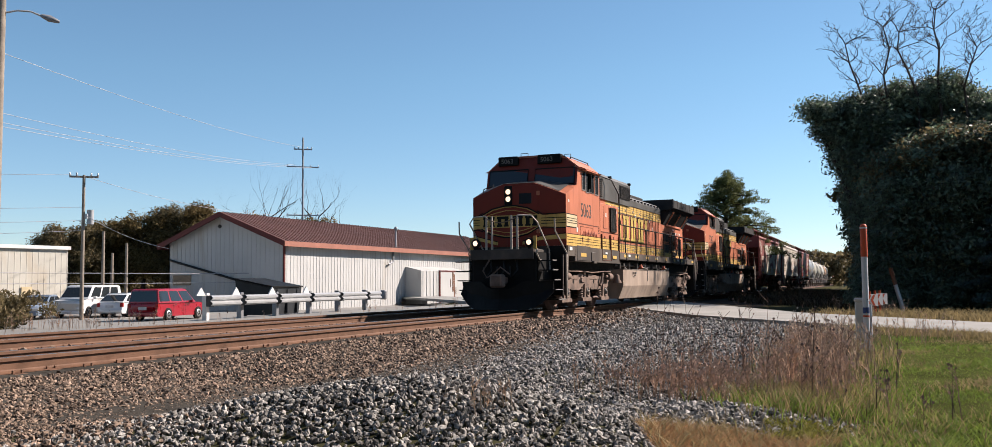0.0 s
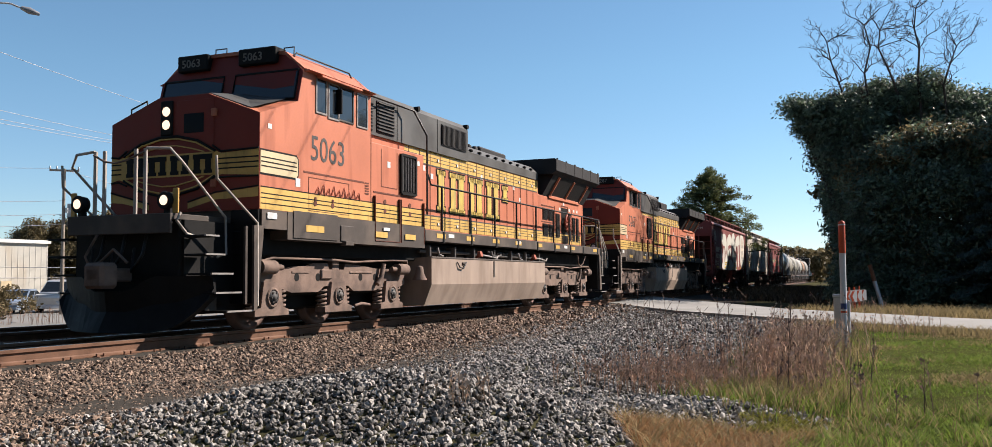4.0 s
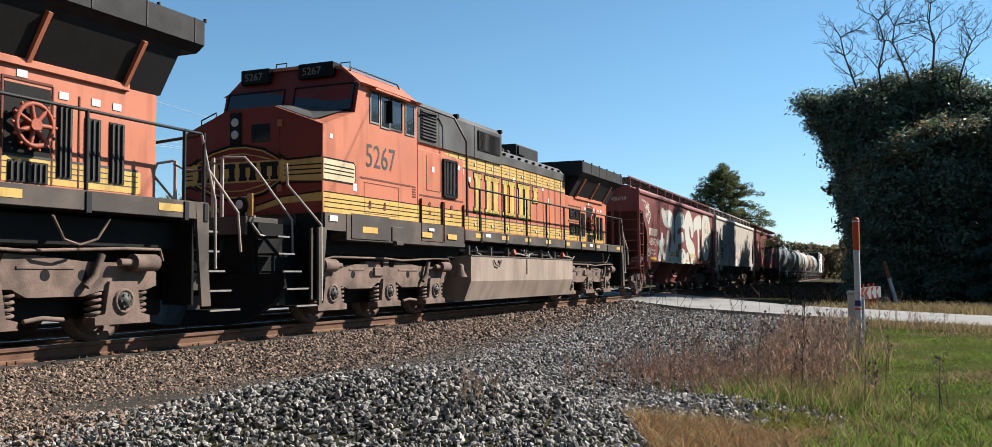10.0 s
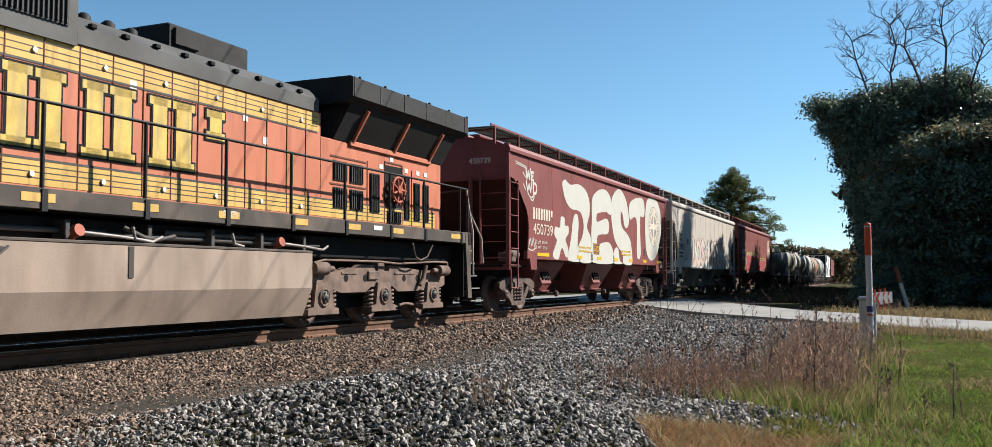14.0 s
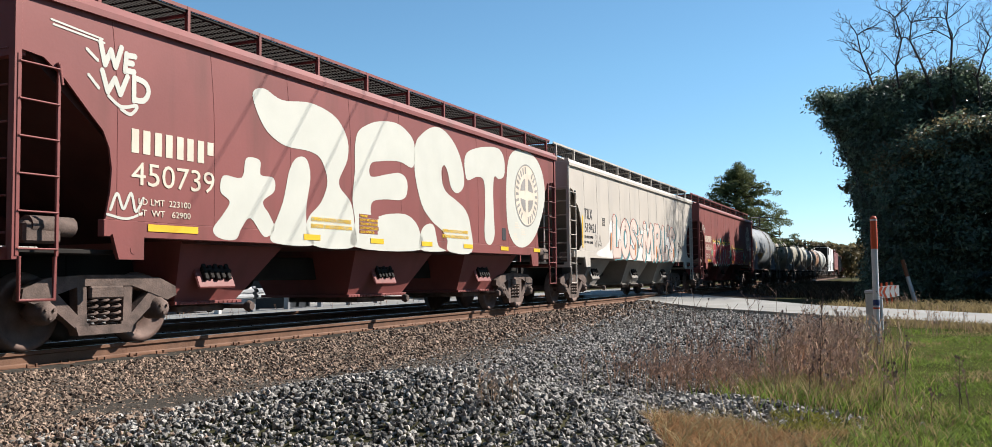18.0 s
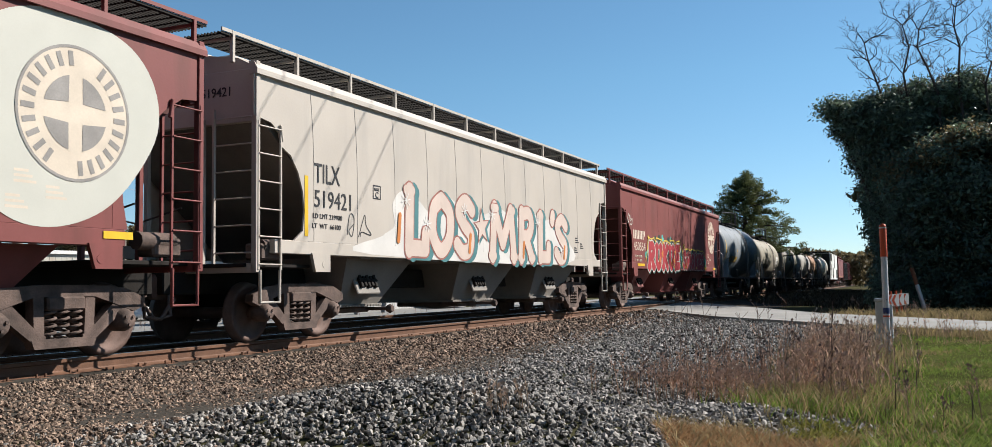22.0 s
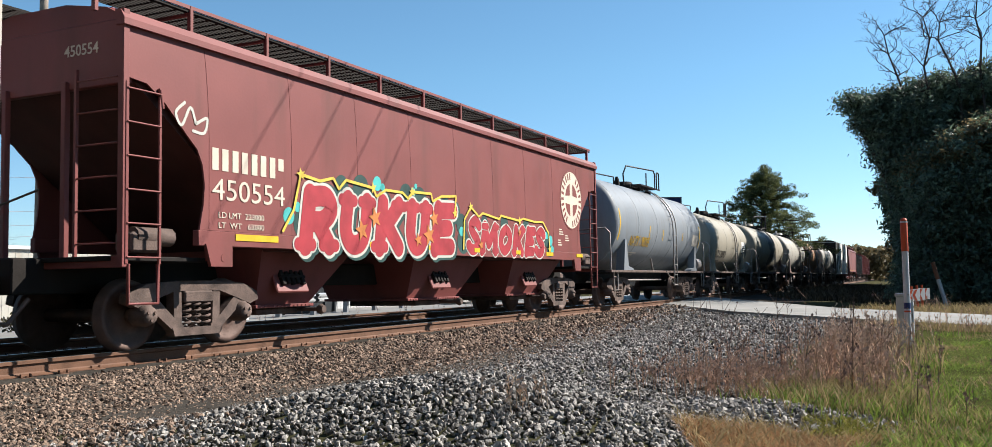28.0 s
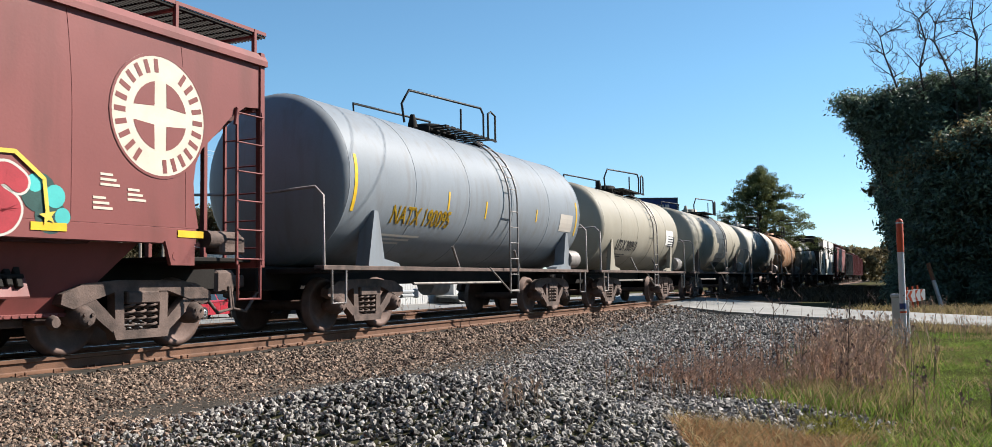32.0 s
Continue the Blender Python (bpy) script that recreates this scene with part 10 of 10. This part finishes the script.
def thicket():
    """The tall overgrown trees by the road."""
    green, brown = "dense dark green leaves", "olive-brown leaves catching the sun"
    lean = [(47.5, 3.43, 9.15, 0.7, 0.6, 0.32), (47.5, 2.78, 8.9, 0.9, 0.6, 0.45), (47.7, 2.88, 8.1, 0.8, 0.55, 0.4), (47.9, 2.18, 7.9, 1.1, 0.7, 0.6), (48.0, 2.03, 6.9, 1.2, 0.6, 0.7), (48.2, 1.28, 6.0, 1.5, 0.85, 1.0), (48.3, 0.93, 4.7, 1.6, 0.9, 1.1), (48.3, 0.88, 3.1, 1.6, 0.85, 1.2), (48.4, 0.78, 1.2, 1.5, 0.8, 1.2), (48.0, 1.68, 9.1, 1.0, 0.7, 0.5), (48.2, 0.98, 8.6, 1.3, 0.9, 0.9)]
    leafy_tree("dark broadleaf tree leaning over towards the track", (48.3, 0.6), (47.6, 3.6, 9.2), lean, [(range(11), 34, 20, 0.058, M_LEAF, "crown", green)], 31)
    tall = [(49.0, 0.7, 9.35, 1.2, 0.6, 0.6), (49.3, -0.3, 9.55, 1.3, 0.7, 0.75), (49.2, -1.4, 9.35, 1.4, 0.7, 0.7), (49.2, -2.3, 9.75, 1.4, 0.8, 0.7), (50.0, -3.7, 8.9, 1.5, 1.0, 0.9), (49.0, 0.2, 7.8, 1.9, 1.4, 1.4), (49.5, -2.9, 7.4, 2.0, 1.8, 1.6), (49.6, -5.0, 8.2, 1.6, 1.0, 1.1)]
    leafy_tree("tall dark green tree with a domed dense crown", (49.4, -1.2), (49.4, -1.0, 9.6), tall, [(range(8), 28, 22, 0.064, M_LEAF, "crown", green)], 32)
    front = [(45.9, 0.3, 5.3, 1.0, 0.7, 0.9), (45.3, -0.9, 6.3, 1.2, 0.9, 0.7), (45.2, -2.3, 6.7, 1.2, 0.9, 0.65), (45.5, -3.9, 6.5, 1.3, 1.0, 0.8), (45.5, -0.4, 4.0, 1.5, 1.3, 1.4), (45.3, -2.4, 4.6, 1.6, 1.7, 1.6), (45.5, -4.9, 4.2, 1.6, 1.6, 1.6), (45.8, -0.2, 1.8, 1.5, 1.2, 1.6), (45.6, -2.2, 1.9, 1.6, 1.6, 1.7), (45.6, -5.0, 1.8, 1.6, 1.8, 1.7)]
    leafy_tree("rounded tree with olive-brown autumn leaves in front of taller ones", (46.0, -2.0), (45.6, -2.2, 7.0), front, [((0, 1, 2, 3), 15, 20, 0.066, M_LEAFBROWN, "browning_leaves", brown), (range(10), 22, 20, 0.064, M_LEAF, "crown", green)], 33)
    edge = [(47.0, -7.2, 7.6, 2.0, 1.9, 1.7), (46.6, -7.4, 4.4, 1.9, 1.9, 2.0), (46.8, -9.8, 7.8, 2.1, 1.9, 1.9), (46.5, -9.8, 4.5, 1.9, 2.0, 2.0), (46.5, -8.6, 1.8, 2.0, 3.2, 1.9)]
    leafy_tree("dense dark tree at the road's edge", (46.8, -8.4), (46.9, -8.4, 8.6), edge, [(range(5), 12, 18, 0.09, M_LEAF, "crown", green)], 34)
    for i, (x, y) in enumerate(((44.5, -13.5), (42.6, -17.4), (47.5, -16.0))):
        lobes = [(x + 1.6 * math.cos(a), y + 1.6 * math.sin(a), 10.2 * q, 2.1, 2.0, 1.8) for a, q in ((0.3, 0.82), (2.4, 0.7), (4.4, 0.6), (1.2, 0.45), (3.3, 0.33), (5.4, 0.2), (0.2, 0.1))]
        leafy_tree("dense dark tree further along the road", (x, y), (x, y, 9.2), lobes, [(range(7), 6, 16, 0.15, M_LEAF, "crown", green)], 80 + i)
    bare_tree([(47.6, 1.2, 0.0), (47.6, 1.3, 6.0), (47.4, 1.05, 9.0), (47.3, 1.4, 10.2), (47.2, 1.75, 11.3), (47.2, 1.9, 12.2)], 41, 0.95)
    bare_tree([(47.8, 0.2, 0.0), (47.8, 0.3, 6.5), (47.6, 0.1, 9.2), (47.5, 0.25, 10.6), (47.4, -0.05, 11.8), (47.3, 0.2, 12.9)], 42, 0.9)
    bare_tree([(48.0, -1.4, 0.0), (48.0, -1.3, 6.5), (47.8, -1.2, 9.6), (47.6, -0.8, 10.8), (47.6, -0.4, 11.8), (47.5, -0.5, 12.6)], 43, 0.9)
    bare_tree([(48.0, -2.3, 0.0), (48.0, -2.3, 7.0), (47.8, -2.1, 10.2), (47.7, -2.2, 11.6), (47.6, -2.0, 12.6), (47.5, -2.1, 13.5)], 44, 1.05)
    bare_tree([(48.2, -3.6, 0.0), (48.2, -3.4, 7.0), (48.0, -3.2, 9.8), (47.9, -3.5, 10.8), (47.9, -3.8, 11.6)], 45, 0.95)
    # low bushes and a spruce close the view beneath the crowns
    r = random.Random(50)
    low = [(r.uniform(43.6, 46.0), y + r.uniform(-0.3, 0.3), r.uniform(-0.1, 0.5), r.uniform(0.5, 0.9), r.uniform(0.5, 0.9), r.uniform(0.4, 0.9)) for y in np.arange(-9.5, 1.8, 0.7)]
    P, F = sprays(low, 20, 20, 0.06, 55)
    tagged(new("undergrowth", big_mesh("undergrowth", P, F, M_LEAF)), "dark undergrowth beneath the trees", "bushes", kind="stuff")
    t = thing("spruce_tree", "dark bluish spruce with drooping boughs", "spruce tree", "trees by the road")
    s = Shape().cyl((43.9, -4.6, -0.5), (43.9, -4.6, 5.6), 0.14, 8, 0.03)
    clumps = []
    for k in range(46):
        u = k / 45
        a, z = k * 2.4, 0.5 + 5.0 * u
        reach = (1.9 * (1 - u) + 0.25) * r.uniform(0.8, 1.15)
        e = (43.9 + reach * math.cos(a), -4.6 + reach * math.sin(a), z - 0.28 * reach)
        s.tube([(43.9, -4.6, z), e], [0.04, 0.012], 4)
        clumps += [(43.9 + reach * q * math.cos(a), -4.6 + reach * q * math.sin(a), z - 0.28 * reach * q, 0.22 + 0.12 * (1 - u)) for q in (0.35, 0.55, 0.75, 0.95)]
    part("trunk", s, M_BARK, t)
    P, F = leaf_cloud(clumps, 120, 0.03, 57, 4.0, 0.45)
    part("crown", big_mesh("crown", P, F, M_SPRUCE), M_SPRUCE, t, "bluish drooping needles")
    # the row goes on beside the line, and its shade falls over the track
    for i in range(11):
        x = 57 + 7.2 * i
        y = 0.028 * x - 0.6 + 0.5 * math.sin(i * 2.3)
        h = 11.6 + 1.4 * math.sin(i * 1.7)
        lobes = [(x + 1.5 * math.cos(a), y - 1.2 + 1.2 * math.sin(a), h * q, 1.9, 1.5, 1.7) for a, q in ((0.3, 0.84), (2.4, 0.72), (4.4, 0.6), (1.2, 0.5), (3.3, 0.36), (5.4, 0.3), (0.2, 0.16), (3.0, 0.12))]
        leafy_tree("dark trackside tree in the row beyond the road", (x, y - 1.2), (x, y - 1.2, h * 0.9), lobes, [(range(8), 5, 16, 0.17, M_LEAFBROWN if i % 3 == 1 else M_LEAF, "crown", green)], 60 + i, group="trackside row of trees")


M_SPRUCE = mat("spruce_needles", (0.085, 0.125, 0.11), 0.7, var=0.3, scale=0.7, bump=0.0, rnd=0.4, island=True, thin=0.42)
thicket()


def sky_blocking_trees():
    """Unseen trees added behind the camera to shut off the low sky there."""
    r = random.Random(88)
    for i in range(14):
        x, y, h = -13 + 2 * math.sin(i * 2.1) - 0.006 * (6.4 * i - 38) ** 2, -34 + 6.4 * i, 14 + 2.0 * math.sin(i * 1.3)
        lobes = [(x + 2.2 * math.cos(a), y + 2.4 * math.sin(a), h * q, 2.8, 2.9, 2.6) for a, q in ((0.3, 0.82), (2.4, 0.7), (4.4, 0.55), (1.2, 0.42), (3.3, 0.3), (5.4, 0.2), (0.2, 0.1))]
        leafy_tree("unseen tree added behind the camera to block low sky", (x, y), (x, y, h * 0.9), lobes, [(range(7), 3, 14, 0.26, M_LEAFBROWN if i % 2 else M_LEAF, "crown", "dense leaves")], 100 + i, group="wood along the clearing")


sky_blocking_trees()


def pine():
    r = random.Random(5)
    t = thing("pine_tree", "broad ragged pine tree with sunlit needles", "pine tree", at=pose(0, 0, 0))
    bx, by = 74.2, 12.2
    s = Shape().tube([(bx, by, -0.5), (bx, by + 0.1, 4), (bx, by, 7), (bx, by + 0.6, 9.0)], [0.3, 0.24, 0.14, 0.04], 8)
    clumps = []
    for k in range(62):
        u = k / 61
        z = 2.2 + 6.6 * u
        reach = (4.7 * (1 - u) ** 0.6 + 0.5) * r.uniform(0.65, 1.1)
        a = k * 2.4
        e = Vector((bx + reach * math.cos(a), by + reach * math.sin(a), z + 0.25 * reach * r.uniform(-0.3, 0.6)))
        s.tube([(bx, by + 0.3 * u, z - 0.1), ((bx + e.x) / 2, (by + e.y) / 2, (z + e.z) / 2 + 0.1), tuple(e)], [0.07, 0.05, 0.02], 5)
        for j in range(7):
            q = 0.35 + 0.65 * j / 6
            clumps.append((bx + (e.x - bx) * q + r.gauss(0, 0.12), by + (e.y - by) * q + r.gauss(0, 0.12), z + (e.z - z) * q + r.gauss(0.05, 0.26), r.uniform(0.3, 0.55)))
    part("trunk", s, M_BARK, t)
    P, F = leaf_cloud(clumps, 110, 0.035, 11, 4.0, 0.6)
    part("crown", big_mesh("crown", P, F, M_NEEDLE), M_NEEDLE, t, "tufts of green needles")


pine()


def far_tree(x, y, h, w, material, seed, bare=False):
    r = random.Random(seed)
    t = thing("bare_tree" if bare else "autumn_tree", "distant leafless tree" + " against the sky" if bare else "distant autumn tree in brown and olive", "tree", "distant trees", at=pose(0, 0, 0))
    s = Shape()
    s.tube([(x, y, -0.5), (x + 0.2, y, h * 0.3), (x, y + 0.2, h * 0.55)], [0.3, 0.22, 0.12], 6)
    tips = []
    for k in range(7):
        a = r.uniform(0, 6.28)
        branch(s, r, (x + 0.1, y, h * r.uniform(0.3, 0.55)), (math.cos(a), math.sin(a), 1.0), h * 0.26, 0.09, 3 if bare else 1, 0.6, 0.5, tips)
    part("trunk", s, M_BARK, t)
    if not bare:
        lobes = []
        for k in range(13):
            a, u, v = r.uniform(0, 6.28), r.random() ** 0.5, r.uniform(-1, 1)
            q = w * u * (1 - 0.4 * abs(v))
            lobes.append((x + q * math.cos(a), y + q * math.sin(a), h * 0.56 + h * 0.34 * v, r.uniform(0.9, 1.5), r.uniform(0.9, 1.5), r.uniform(0.8, 1.2)))
        P, F = sprays(lobes, 9, 16, 0.10, seed + 100, 0.25)
        part("crown", big_mesh("crown", P, F, material), material, t)


for i, (x, y, h, w) in enumerate(((74, 83, 7.2, 3.2), (78, 80.5, 8.6, 3.4), (80, 78, 9.2, 3.2), (83, 75.5, 10.2, 3.6), (84, 72.5, 10.0, 3.4), (87, 70, 9.6, 3.2), (90, 67, 9.0, 3.4), (80, 84, 8.5, 3.6), (93, 64, 8.5, 3.2))):
    far_tree(x, y, h, w, M_AUTUMN if i % 3 else M_LEAFBROWN, 200 + i)
far_tree(98, 75, 18.5, 3, M_AUTUMN, 300, True)
far_tree(101, 69, 17.0, 3, M_AUTUMN, 301, True)
far_tree(62, 88, 9.5, 3, M_AUTUMN, 302, True)


def far_woods():
    r = random.Random(77)
    clumps = []
    for k in range(420):
        x, y = r.uniform(250, 330), r.uniform(-120, 40)
        clumps.append((x, y, r.uniform(0.5, 6.5), r.uniform(1.5, 2.6)))
    for k in range(150):
        clumps.append((r.uniform(190, 215), r.uniform(6, 22), r.uniform(0.5, 6.8), r.uniform(0.9, 1.6)))
    for k in range(500):
        clumps.append((r.uniform(90, 130), r.uniform(60, 140), r.uniform(0, 4.5), r.uniform(1.5, 2.5)))
    P, F = leaf_cloud(clumps, 60, 0.35, 12)
    tagged(new("distant_woods", big_mesh("distant_woods", P, F, M_LEAFBROWN)), "distant woods along the horizon", "woods", kind="stuff")
    bush = [(19.4 + r.gauss(0, 0.5), 24.3 + r.gauss(0, 0.6), r.uniform(-0.4, 0.55), 0.35) for k in range(26)]
    P, F = leaf_cloud(bush, 130, 0.05, 14)
    tagged(new("bush", big_mesh("bush", P, F, M_LEAFBROWN)), "dry olive bush at the edge of the lot", "bush")


far_woods()


# ---- movement of the train ----
# metres run by the train at each full second
RUN = (0.00, 3.44, 6.91, 10.41, 13.90, 17.37, 20.81, 24.17, 27.71, 31.30, 34.80, 38.32, 41.74, 45.17, 48.77, 52.29, 55.78, 59.25, 62.63, 65.94, 69.55, 73.11, 76.67, 80.17, 83.63, 87.20, 90.81, 94.37, 97.87, 101.39, 105.00, 108.62, 112.26)


def motions():
    def gone(t):
        """Metres that the train has come by t seconds."""
        return float(np.interp(t, range(33), RUN))

    for car, x0, length in TRAIN:
        rows = []
        for i in range(33):
            t = float(i)
            a, b = x0 - gone(t), x0 + length - gone(t)
            ya, yb = track_y(a), track_y(b)
            rows.append((t, pose(a, ya, 0, 0, 0, math.degrees(math.atan2(yb - ya, b - a)))))
        walk(car, rows)
    for w, r, x in SPIN:
        rows = []
        for i in range(193):
            t = i / 6
            rows.append((t, pose(x, 0, r, 0, -math.degrees(gone(t) / r) % 360, 0)))
        walk(w, rows)


motions()
